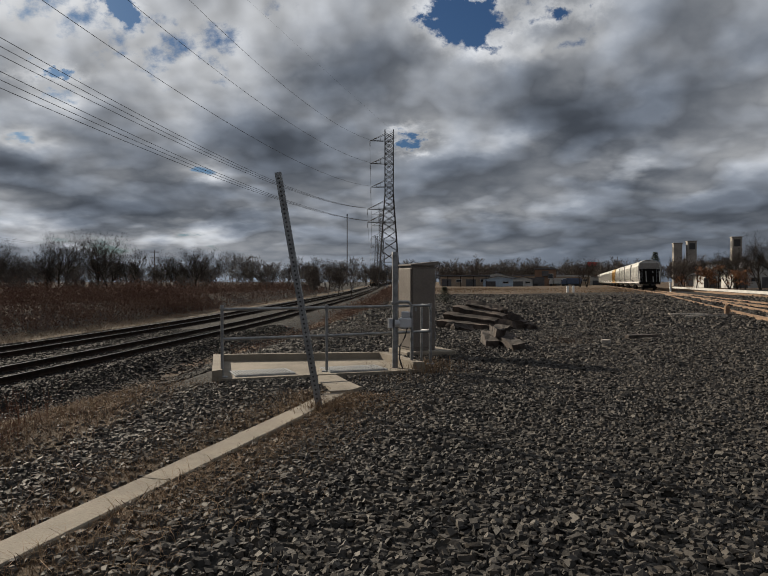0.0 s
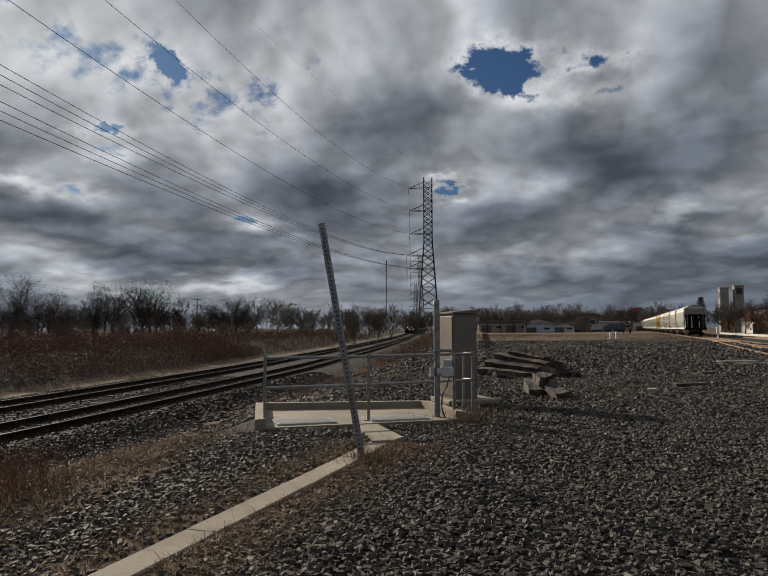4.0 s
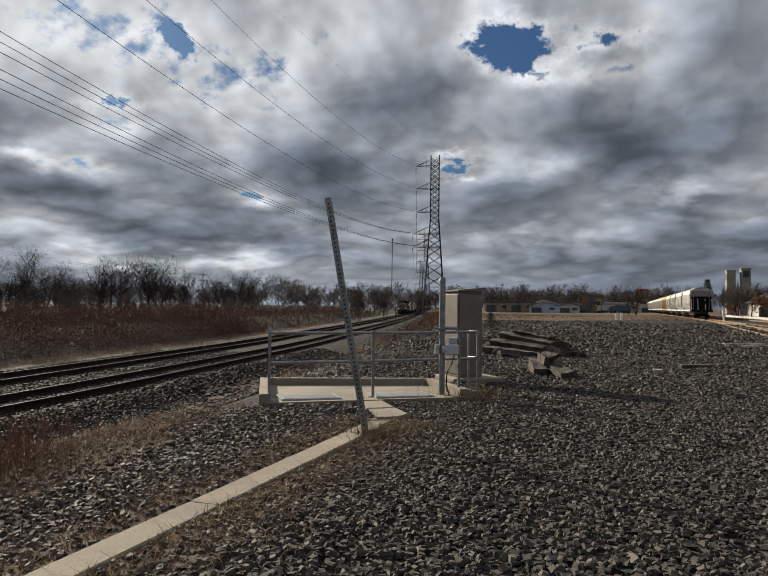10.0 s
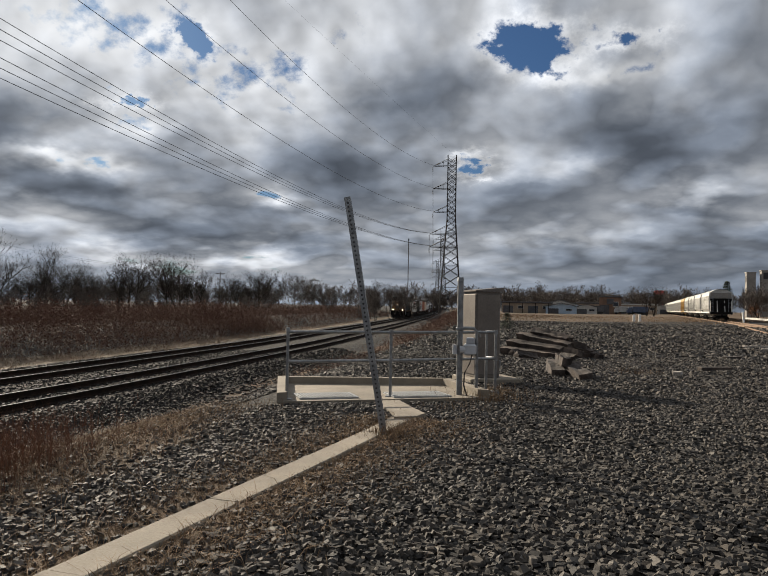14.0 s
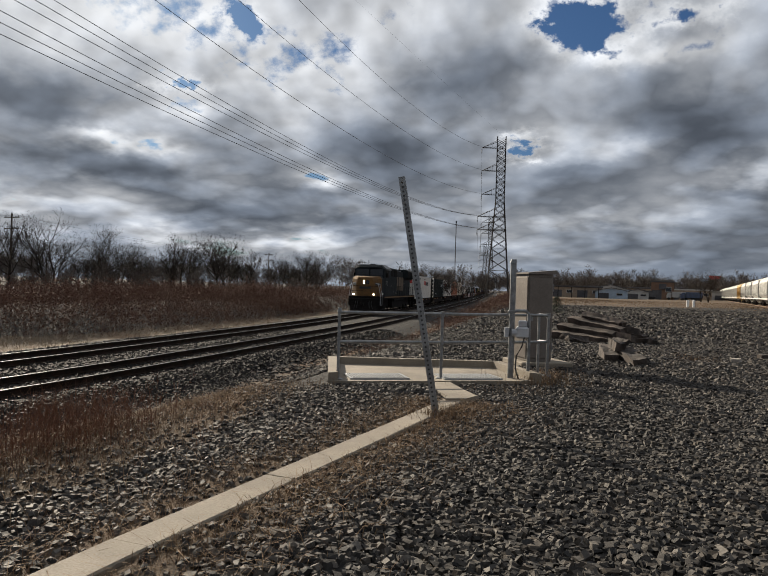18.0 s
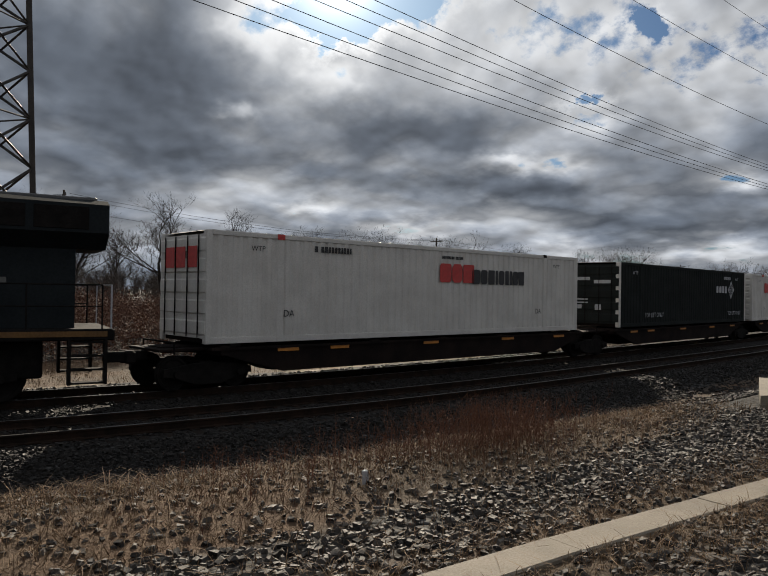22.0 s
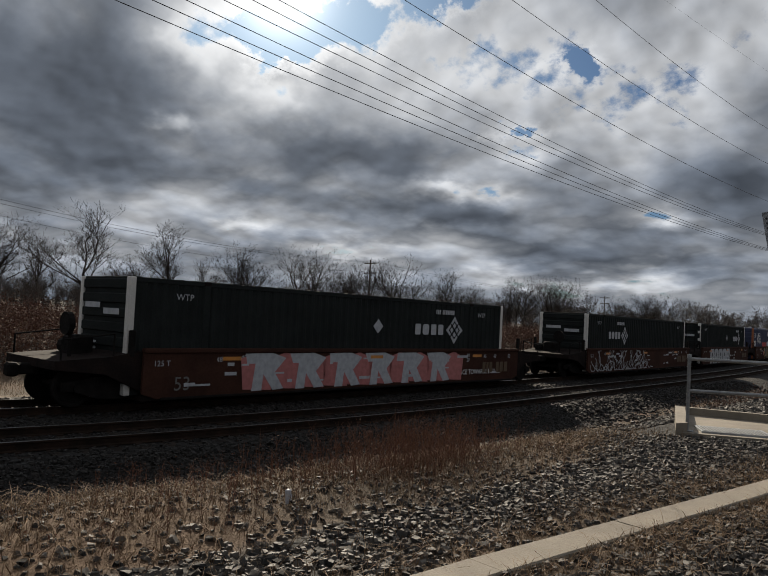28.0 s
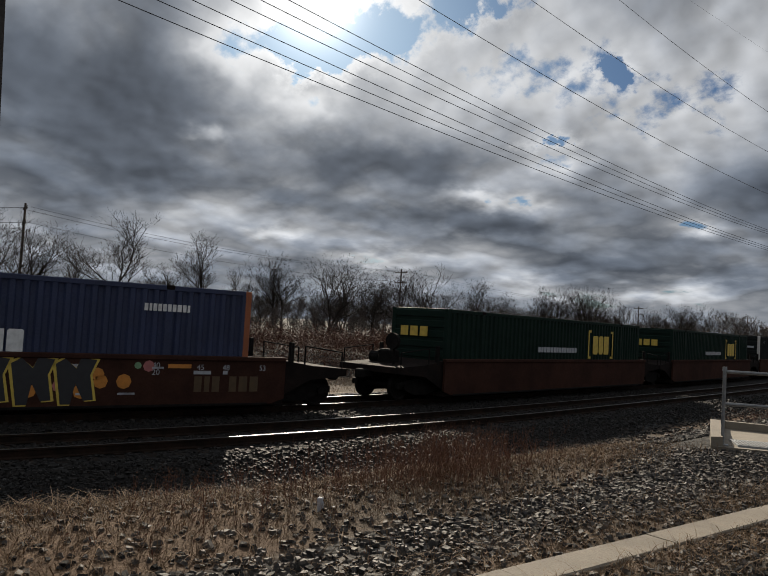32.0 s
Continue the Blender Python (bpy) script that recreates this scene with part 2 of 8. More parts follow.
def island(name, tones, rough=0.85, grain=30.0, bump=0.3):
    """One tone per loose piece of a mesh, from a ramp, with a fine grain."""

    def build(n, b):
        r = n.add("ShaderNodeNewGeometry").outputs["Random Per Island"]
        c = n.ramp(r, [(i / max(1, len(tones) - 1), t) for i, t in enumerate(tones)])
        f = n.noise(place(n), grain, 4.0, 0.65)
        c = n.mix(n.math("MULTIPLY", n.span(f, 0.3, 0.8), 0.5), c, rgb(0.02, 0.018, 0.016))
        n.give(b.inputs["Base Color"], c)
        b.inputs["Roughness"].default_value = rough
        b.inputs["Specular IOR Level"].default_value = 0.2
        if bump:
            relief(n, b, f, bump, 0.01)

    return material(name, build)


def ground_look(n, b):
    p = place(n)
    x = n.add("ShaderNodeAttribute")
    x.attribute_name = "cover"
    zone = n.add("ShaderNodeSeparateColor", Color=x.outputs["Color"])
    wobble = n.math("MULTIPLY", n.math("SUBTRACT", n.noise(p, 0.55, 6.0, 0.65), 0.5), 0.9)
    # crushed stone
    cells = n.add("ShaderNodeTexVoronoi", Vector=p, Scale=11.0, Randomness=1.0)
    tone = n.add("ShaderNodeSeparateColor", Color=cells.outputs["Color"]).outputs[0]
    stone = n.ramp(tone, [(0, (0.014, 0.014, 0.014)), (0.5, (0.04, 0.039, 0.038)), (0.85, (0.072, 0.07, 0.067)), (1, (0.125, 0.12, 0.115))])
    stone = n.mix(n.span(n.noise(p, 0.3, 8.0, 0.7), 0.42, 0.66, 0.0, 0.6), stone, rgb(0.065, 0.052, 0.041))
    # shade between the stones, painted as near-black towards the cell edges
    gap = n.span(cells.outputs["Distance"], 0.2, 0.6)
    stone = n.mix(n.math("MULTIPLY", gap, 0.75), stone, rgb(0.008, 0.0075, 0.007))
    # dry soil and thatch
    fibre = n.noise(n.add("ShaderNodeMapping", Vector=p, Scale=(1, 1, 1)).outputs[0], 26.0, 5.0, 0.7, 0.6)
    soil = n.ramp(fibre, [(0.25, (0.034, 0.026, 0.018)), (0.5, (0.08, 0.06, 0.042)), (0.75, (0.145, 0.108, 0.074))])
    soil = n.mix(n.span(n.noise(p, 0.25, 4.0), 0.45, 0.65, 0.0, 0.6), soil, rgb(0.12, 0.07, 0.04))
    # pale gravel road
    road = n.ramp(n.noise(p, 1.3, 8.0, 0.7), [(0.35, (0.09, 0.068, 0.045)), (0.55, (0.17, 0.135, 0.095)), (0.7, (0.26, 0.235, 0.20))])
    dirty = n.span(n.math("ADD", zone.outputs[0], wobble), 0.40, 0.62)
    pale = n.span(n.math("ADD", zone.outputs[1], n.math("MULTIPLY", wobble, 0.5)), 0.4, 0.6)
    # track zone darkened in colour: grimy ballast plus the shade under the train
    soot_and_shade = n.math("MULTIPLY", zone.outputs[2], 0.85)
    stone = n.mix(soot_and_shade, stone, rgb(0.012, 0.0105, 0.0095))
    c = n.mix(dirty, stone, soil)
    c = n.mix(pale, c, road)
    n.give(b.inputs["Base Color"], c)
    b.inputs["Roughness"].default_value = 0.95
    b.inputs["Specular IOR Level"].default_value = 0.15
    h = n.mix(dirty, n.math("SUBTRACT", 1.0, cells.outputs["Distance"]), n.math("MULTIPLY", fibre, 0.6))
    relief(n, b, h, 0.9, 0.05)


M = {}
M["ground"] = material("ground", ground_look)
M["stone"] = island("crushed_stone", [(0.0074, 0.007, 0.007), (0.0278, 0.0257, 0.0235), (0.0623, 0.0562, 0.0498), (0.0573, 0.0468, 0.0367), (0.1229, 0.1108, 0.0968)], 0.72, 60.0, 0.25)
# near-black tones also carry the train's shade, not grime alone
M["sooty_shaded_stone"] = island("sooty_shaded_track_stone", [(0.0041, 0.0039, 0.0037), (0.0101, 0.0092, 0.0084), (0.0178, 0.0163, 0.0148), (0.0131, 0.0101, 0.0084), (0.0327, 0.0297, 0.0264)], 0.75, 60.0, 0.25)
M["concrete"] = worn("concrete", (0.2236, 0.1909, 0.1462), (0.1462, 0.1238, 0.0946), 0.85, 1.6, 70.0, bump=0.25, spots=(0.086, 0.0688, 0.0516), amount=0.12)
M["galv"] = worn("galvanised_steel", (0.27, 0.279, 0.2835), (0.153, 0.1575, 0.162), 0.48, 9.0, 90.0, metal=0.75, bump=0.05)
M["cabinet"] = worn("brushed_cabinet", (0.1615, 0.1419, 0.1249), (0.1148, 0.0994, 0.0867), 0.42, 2.0, 30.0, metal=0.35, bump=0.04)
M["grate"] = worn("steel_grate", (0.40, 0.41, 0.41), (0.28, 0.28, 0.28), 0.45, 8.0, 60.0, metal=0.6, bump=0.05)
M["dark_metal"] = worn("dark_metal", (0.016, 0.014, 0.013), (0.008, 0.0075, 0.007), 0.88, 4.0, 30.0, bump=0.15)
M["rail_side"] = worn("rusty_rail", (0.03, 0.018, 0.013), (0.013, 0.010, 0.008), 0.9, 3.0, 30.0, bump=0.1)
M["rail_top"] = plain("polished_rail_head", (0.10, 0.095, 0.09), 0.33, 1.0)
M["tie"] = worn("creosoted_timber", (0.034, 0.026, 0.021), (0.016, 0.013, 0.011), 0.9, 4.0, 40.0, bump=0.4, each=0.5)
M["old_tie"] = worn("weathered_timber", (0.102, 0.0743, 0.0579), (0.015, 0.011, 0.0088), 0.9, 3.0, 45.0, bump=0.5, each=0.5)
M["cut_end"] = worn("pale_cut_timber", (0.36, 0.33, 0.29), (0.22, 0.19, 0.16), 0.9, 6.0, 60.0, bump=0.3)
M["yard_rail"] = worn("tan_rusty_rail", (0.22, 0.135, 0.075), (0.12, 0.07, 0.04), 0.75, 4.0, 30.0, bump=0.1)
M["lattice"] = worn("weathered_tower_steel", (0.05, 0.042, 0.036), (0.026, 0.022, 0.02), 0.65, 2.0, 20.0, metal=0.3, bump=0.05)
M["wire"] = plain("wire", (0.03, 0.03, 0.032), 0.5, 0.4)
M["insulator"] = plain("insulator", (0.05, 0.045, 0.04), 0.3)
M["pole"] = worn("old_pole_timber", (0.10, 0.075, 0.055), (0.05, 0.038, 0.03), 0.9, 2.0, 25.0, bump=0.3)
M["bark"] = worn("bark", (0.055, 0.045, 0.038), (0.028, 0.023, 0.02), 0.9, 3.0, 25.0, bump=0.4, each=0.35)
M["scrub"] = worn("thicket_twigs", (0.085, 0.066, 0.054), (0.048, 0.038, 0.032), 0.9, 0.6, 9.0, bump=0.0)
M["twig"] = worn("twigs", (0.055, 0.044, 0.037), (0.03, 0.024, 0.021), 0.9, 0.6, 9.0, bump=0.0, each=0.4)
M["brush"] = island("dry_brush", [(0.0678, 0.0315, 0.0208), (0.1084, 0.0511, 0.0332), (0.14, 0.0708, 0.0457), (0.0769, 0.0375, 0.0266), (0.1988, 0.1152, 0.0747)], 0.9, 12.0, 0.0)
M["straw"] = island("dry_grass", [(0.1273, 0.0779, 0.0434), (0.2376, 0.1591, 0.0915), (0.1697, 0.1121, 0.0635), (0.1103, 0.0584, 0.0326)], 0.9, 12.0, 0.0)
M["weed"] = island("dead_weed", [(0.1309, 0.0518, 0.0289), (0.1777, 0.0893, 0.051), (0.0842, 0.0383, 0.0229)], 0.9, 12.0, 0.0)
M["rust_leaf"] = island("russet_leaves", [(0.17, 0.07, 0.03), (0.23, 0.105, 0.045), (0.12, 0.055, 0.028)], 0.85, 8.0, 0.0)
M["fir"] = island("fir_needles", [(0.022, 0.035, 0.02), (0.04, 0.055, 0.03)], 0.85, 8.0, 0.0)
M["white_paint"] = worn("dusty_white_paint", (0.594, 0.5715, 0.531), (0.486, 0.4635, 0.4275), 0.5, 1.2, 25.0, bump=0.03, spots=(0.27, 0.216, 0.171), amount=0.06)
M["old_white"] = worn("rust_streaked_white_paint", (0.665, 0.594, 0.4756), (0.494, 0.423, 0.328), 0.6, 1.0, 22.0, bump=0.05, spots=(0.114, 0.054, 0.0287), amount=0.30)
M["black_green"] = worn("black_green_paint", (0.022, 0.0255, 0.0245), (0.0155, 0.0175, 0.017), 0.8, 1.0, 25.0, bump=0.03)
M["deep_green"] = worn("deep_green_paint", (0.012, 0.026, 0.019), (0.008, 0.018, 0.014), 0.6, 1.0, 25.0, bump=0.03)
M["orange"] = worn("orange_paint", (0.319, 0.0966, 0.032), (0.2475, 0.0735, 0.025), 0.6, 1.0, 25.0, bump=0.03, spots=(0.198, 0.0735, 0.04), amount=0.08)
M["blue_box"] = worn("faded_blue_paint", (0.0198, 0.0299, 0.0808), (0.0143, 0.0218, 0.0553), 0.6, 1.0, 25.0, bump=0.03)
M["loco_blue"] = worn("dark_blue_locomotive_paint", (0.02, 0.024, 0.026), (0.0125, 0.0155, 0.017), 0.7, 0.8, 18.0, bump=0.02)
M["loco_yellow"] = worn("yellow_locomotive_paint", (0.16, 0.078, 0.018), (0.09, 0.045, 0.013), 0.8, 1.5, 22.0, bump=0.03)
# sooty grey; on the locomotive its pale tone stands in for sunlight
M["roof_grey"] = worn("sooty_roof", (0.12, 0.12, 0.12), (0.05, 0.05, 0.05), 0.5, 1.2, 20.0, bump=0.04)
M["well_red"] = worn("oxide_brown_paint", (0.058, 0.026, 0.018), (0.033, 0.016, 0.012), 0.85, 1.0, 22.0, bump=0.06, spots=(0.03, 0.02, 0.016), amount=0.2)
M["spine"] = worn("sooty_brown_steel", (0.02, 0.014, 0.012), (0.01, 0.008, 0.0075), 0.88, 1.4, 22.0, bump=0.06)
M["glass"] = plain("dark_glass", (0.012, 0.014, 0.016), 0.08)
M["amber"] = plain("amber_reflector", (0.55, 0.21, 0.03), 0.4)
M["white_mark"] = plain("white_marking", (0.72, 0.72, 0.70), 0.6)
M["black_mark"] = plain("black_marking", (0.02, 0.02, 0.022), 0.6)
M["red_mark"] = plain("red_marking", (0.50, 0.045, 0.04), 0.6)
M["navy_mark"] = plain("navy_marking", (0.02, 0.035, 0.08), 0.6)
M["gold_mark"] = plain("yellow_marking", (0.62, 0.44, 0.07), 0.6)
M["silver_mark"] = plain("silver_spray_paint", (0.40, 0.41, 0.43), 0.55)
M["dim_mark"] = plain("dirty_pale_marking", (0.13, 0.125, 0.115), 0.6)
M["dim_gold"] = plain("dirty_yellow_marking", (0.085, 0.05, 0.02), 0.7)
M["pink_mark"] = plain("pink_spray_paint", (0.42, 0.14, 0.13), 0.6)
M["green_mark"] = plain("green_spray_paint", (0.18, 0.32, 0.17), 0.6)
M["lamp"] = glowing("lit_headlamp", (1.0, 0.66, 0.32), 14.0)
M["hopper_grey"] = worn("pale_grey_hopper_paint", (0.51, 0.5015, 0.4675), (0.357, 0.3485, 0.323), 0.6, 0.9, 20.0, bump=0.04, spots=(0.136, 0.085, 0.0595), amount=0.15)
M["hopper_gold"] = worn("yellow_hopper_paint", (0.493, 0.306, 0.085), (0.357, 0.2125, 0.0595), 0.6, 0.9, 20.0, bump=0.04)
M["tan_wall"] = worn("tan_wall", (0.306, 0.238, 0.17), (0.2125, 0.1615, 0.119), 0.85, 0.6, 8.0, bump=0.05)
M["brick_wall"] = worn("brown_brick_wall", (0.1955, 0.1148, 0.0723), (0.1275, 0.0765, 0.051), 0.85, 0.6, 8.0, bump=0.05)
M["pale_wall"] = worn("pale_wall", (0.44, 0.432, 0.408), (0.32, 0.312, 0.296), 0.75, 0.5, 8.0, bump=0.05)
M["blue_wall"] = worn("pale_blue_wall", (0.36, 0.45, 0.55), (0.27, 0.34, 0.42), 0.7, 0.5, 8.0, bump=0.05)
M["dark_roof"] = worn("dark_roof", (0.085, 0.085, 0.09), (0.04, 0.04, 0.045), 0.8, 0.6, 8.0, bump=0.05)
M["silo"] = worn("stained_concrete_tower", (0.27, 0.25, 0.225), (0.165, 0.15, 0.135), 0.9, 0.25, 5.0, bump=0.08, spots=(0.06, 0.055, 0.05), amount=0.35)
M["truck_blue"] = worn("dark_blue_truck_paint", (0.03, 0.06, 0.13), (0.02, 0.035, 0.07), 0.4, 1.0, 20.0, bump=0.02)
M["rubber"] = plain("tyre_rubber", (0.02, 0.02, 0.02), 0.9)


# ---- mesh helpers ----
class Build:
    """Collects boxes, tubes and faces for one mesh."""

    def __init__(self):
        self.v, self.f = [], []

    def face_set(self, verts, faces, m=None):
        k = len(self.v)
        self.v += [tuple(m @ Vector(p)) for p in verts] if m else [tuple(p) for p in verts]
        self.f += [tuple(i + k for i in f) for f in faces]
        return self

    def box(self, x0, x1, y0, y1, z0, z1, bevel=0.0, m=None):
        if not bevel:
            p = [(x, y, z) for z in (z0, z1) for x, y in ((x0, y0), (x1, y0), (x1, y1), (x0, y1))]
            return self.face_set(p, [(3, 2, 1, 0), (4, 5, 6, 7), (0, 1, 5, 4), (1, 2, 6, 5), (2, 3, 7, 6), (3, 0, 4, 7)], m)
        b = bevel
        rings = []
        for z, s in ((z0, b), (z0 + b, 0), (z1 - b, 0), (z1, b)):
            c = b
            rings.append([(x0 + s, y0 + c + s, z), (x0 + c + s, y0 + s, z), (x1 - c - s, y0 + s, z), (x1 - s, y0 + c + s, z), (x1 - s, y1 - c - s, z), (x1 - c - s, y1 - s, z), (x0 + c + s, y1 - s, z), (x0 + s, y1 - c - s, z)])
        return self.loft(rings, m=m)

    def loft(self, rings, cap=True, m=None):
        n = len(rings[0])
        p = [q for r in rings for q in r]
        f = [(k * n + i, k * n + (i + 1) % n, (k + 1) * n + (i + 1) % n, (k + 1) * n + i) for k in range(len(rings) - 1) for i in range(n)]
        if cap:
            f += [tuple(range(n))[::-1], tuple((len(rings) - 1) * n + i for i in range(n))]
        return self.face_set(p, f, m)

    def tube(self, a, b, r0, r1=None, sides=8, cap=True, m=None):
        a, b = Vector(a), Vector(b)
        r1 = r0 if r1 is None else r1
        d = (b - a).normalized()
        u = d.cross(Vector((0, 0, 1)) if abs(d.z) < 0.9 else Vector((1, 0, 0))).normalized()
        t = d.cross(u)
        rings = [[p + (u * math.cos(2 * math.pi * i / sides) + t * math.sin(2 * math.pi * i / sides)) * r for i in range(sides)] for p, r in ((a, r0), (b, r1))]
        return self.loft(rings, cap, m)

    def path(self, points, r, sides=6, m=None):
        pts = [Vector(p) for p in points]
        rings = []
        for i, p in enumerate(pts):
            d = (pts[min(i + 1, len(pts) - 1)] - pts[max(i - 1, 0)]).normalized()
            u = d.cross(Vector((0, 0, 1)) if abs(d.z) < 0.95 else Vector((1, 0, 0))).normalized()
            t = d.cross(u)
            rings.append([p + (u * math.cos(2 * math.pi * k / sides) + t * math.sin(2 * math.pi * k / sides)) * r for k in range(sides)])
        return self.loft(rings, True, m)

    def prism(self, outline, y0, y1, m=None):
        """An outline in x, z pushed from y0 to y1."""
        return self.loft([[(x, y0, z) for x, z in outline], [(x, y1, z) for x, z in outline]], True, m)

    def mesh(self, name, material=None, smooth=False):
        me = bpy.data.meshes.new(name)
        me.from_pydata(self.v, [], self.f)
        bm = bmesh.new()
        bm.from_mesh(me)
        bmesh.ops.recalc_face_normals(bm, faces=bm.faces)
        bm.to_mesh(me)
        bm.free()
        if smooth:
            me.shade_smooth()
        if material:
            me.materials.append(material)
        return me


def part(name, b, material, parent, label="", at=None, smooth=False):
    me = b if isinstance(b, bpy.types.Mesh) else b.mesh(name, material, smooth)
    ob = new(name, me)
    ob.parent = parent
    if at is not None:
        ob.matrix_basis = at
    if label:
        ob["label"] = label
    return ob


def thing(name, label, category, at=None, group="", kind=""):
    ob = new(name)
    ob.empty_display_size = 0.2
    if at is not None:
        ob.matrix_basis = at
    return tagged(ob, label, category, group, kind)


def solid(name, b, material, label, category, at=None, group="", kind="", smooth=False):
    ob = new(name, b if isinstance(b, bpy.types.Mesh) else b.mesh(name, material, smooth))
    if at is not None:
        ob.matrix_basis = at
    return tagged(ob, label, category, group, kind)


def fast_mesh(name, verts, faces, material):
    """A large mesh of triangles or quads from arrays."""
    me = bpy.data.meshes.new(name)
    verts, faces = np.asarray(verts, dtype=np.float32), np.asarray(faces, dtype=np.int32)
    k = faces.shape[1]
    me.vertices.add(len(verts))
    me.vertices.foreach_set("co", verts.ravel())
    me.loops.add(faces.size)
    me.loops.foreach_set("vertex_index", faces.ravel())
    me.polygons.add(len(faces))
    me.polygons.foreach_set("loop_start", np.arange(0, faces.size, k, dtype=np.int32))
    me.update(calc_edges=True)
    me.validate()
    me.shade_flat()
    me.materials.append(material)
    return me


def writing(text, size, material, depth=0.0):
    """Letters as a flat mesh in x, z, facing -y, from the built-in font."""
    cu = bpy.data.curves.new("writing", "FONT")
    cu.body, cu.size, cu.extrude, cu.align_x = text, size, depth, "CENTER"
    cu.resolution_u = 3
    ob = bpy.data.objects.new("writing", cu)
    scene.collection.objects.link(ob)
    bpy.context.view_layer.update()
    me = bpy.data.meshes.new_from_object(ob.evaluated_get(bpy.context.evaluated_depsgraph_get()))
    bpy.data.objects.remove(ob)
    me.transform(Matrix.Rotation(radians(90), 4, "X"))
    me.materials.clear()
    me.materials.append(material)
    return me


# ---- the lines of the place ----
RAIL_Z = -1.08
GAUGE, SPACING = 1.51, 4.15
near_rail = np.array([(-162, -322), (-44, -66), (-21, -15), (-14.75, -.3), (-12.65, 5.5), (-11.65, 9), (-10.98, 12), (-10.48, 15), (-10.12, 18), (-9.72, 22), (-9.28, 27.5), (-8.78, 33), (-8.13, 41), (-7.6, 48), (-7.0, 64),
                      (-5.9, 92), (-4.2, 157), (-3.3, 220), (-2.6, 290), (-2.2, 400), (1, 600), (10, 900), (25, 1250)], float)


def dense(p, step=1.0):
    d = np.r_[0, np.cumsum(np.linalg.norm(np.diff(p, axis=0), axis=1))]
    s = np.arange(0, d[-1], step)
    m = np.gradient(p, d, axis=0)
    i = np.clip(np.searchsorted(d, s, side="right") - 1, 0, len(d) - 2)
    h = d[i + 1] - d[i]
    u, h = ((s - d[i]) / h)[:, None], h[:, None]
    q = (2 * u**3 - 3 * u**2 + 1) * p[i] + (u**3 - 2 * u**2 + u) * h * m[i] + (-2 * u**3 + 3 * u**2) * p[i + 1] + (u**3 - u**2) * h * m[i + 1]
    for _ in range(40):
        q[1:-1] = (q[:-2] + 2 * q[1:-1] + q[2:]) / 4
    return q


def beside(line, o):
    """The line moved o metres to its left."""
    t = np.gradient(line, axis=0)
    t /= np.linalg.norm(t, axis=1)[:, None]
    return line + np.stack([-t[:, 1], t[:, 0]], 1) * o


BASE = dense(near_rail)
FAR_CENTRE = beside(BASE, SPACING + GAUGE / 2)
FAR_S = np.r_[0, np.cumsum(np.linalg.norm(np.diff(FAR_CENTRE, axis=0), axis=1))]
FAR_S -= FAR_S[np.argmin(np.abs(FAR_CENTRE[:, 1]))]


def on_far_track(s):
    return Vector((float(np.interp(s, FAR_S, FAR_CENTRE[:, 0])), float(np.interp(s, FAR_S, FAR_CENTRE[:, 1])), RAIL_Z))


def smooth(x):
    x = np.clip(x, 0, 1)
    return x * x * (3 - 2 * x)


def off_base(x, y):
    """Signed distance to the near rail: positive on the yard's side."""
    x, y = np.atleast_1d(np.asarray(x, float)), np.atleast_1d(np.asarray(y, float))
    out = np.empty(len(x))
    t = np.gradient(BASE, axis=0)
    t /= np.linalg.norm(t, axis=1)[:, None]
    for k in range(0, len(x), 4000):
        p = np.stack([x[k:k + 4000], y[k:k + 4000]], 1)
        d = ((p[:, None] - BASE[None, ::2]) ** 2).sum(2)
        i = d.argmin(1) * 2
        r = p - BASE[i]
        out[k:k + 4000] = r[:, 0] * t[i, 1] - r[:, 1] * t[i, 0]
    return out


def bank_shift(y):
    """How far the brush bank closes in on the track further up the line."""
    return 4.0 * smooth((y - 22) / 12)


def hash_wave(x, y):
    return 0.5 * np.sin(0.83 * x + 1.3 * np.sin(0.41 * y)) + 0.3 * np.sin(1.71 * y + 0.6 * x) + 0.2 * np.sin(2.9 * x - 2.1 * y)


def level(x, y, d=None):
    """Height of the ground."""
    x, y = np.atleast_1d(np.asarray(x, float)), np.atleast_1d(np.asarray(y, float))
    d = off_base(x, y) if d is None else d
    z = np.full(len(x), RAIL_Z - 0.19)
    z = np.where(d > 1.0, RAIL_Z - 0.19 - 0.33 * smooth((d - 1.0) / 1.6), z)
    rise = smooth((d - 2.6) / 6.4)
    z = np.where(d > 2.6, RAIL_Z - 0.52 + rise * (0.52 - RAIL_Z), z)
    back = smooth((-d - 12.6 + bank_shift(y)) / 6.5)
    z = np.where(d < -7.2, RAIL_Z - 0.19 - 0.12 * smooth((-d - 7.2) / 1.2) + back * 1.25, z)
    amp = np.clip((d - 2.5) / 5, 0, 1) + np.clip((-d - 11.5) / 4, 0, 1)
    z += 0.035 * amp * hash_wave(x * 0.9, y * 0.9) + 0.015 * amp * hash_wave(x * 3.1, y * 2.7)
    # low mounds of stone beyond the pile of ties
    for mx, my, r, h in ((5.5, 36, 6.0, 0.35), (11, 41, 5.5, 0.12), (2.5, 30, 3.5, 0.2)):
        z += h * np.exp(-(((x - mx) / r) ** 2 + ((y - my) / (r * 0.8)) ** 2))
    return z


def spread(a, b, fine, grow):
    out, step = [a], fine
    while out[-1] < b:
        out.append(out[-1] + step)
        step *= grow
    return out


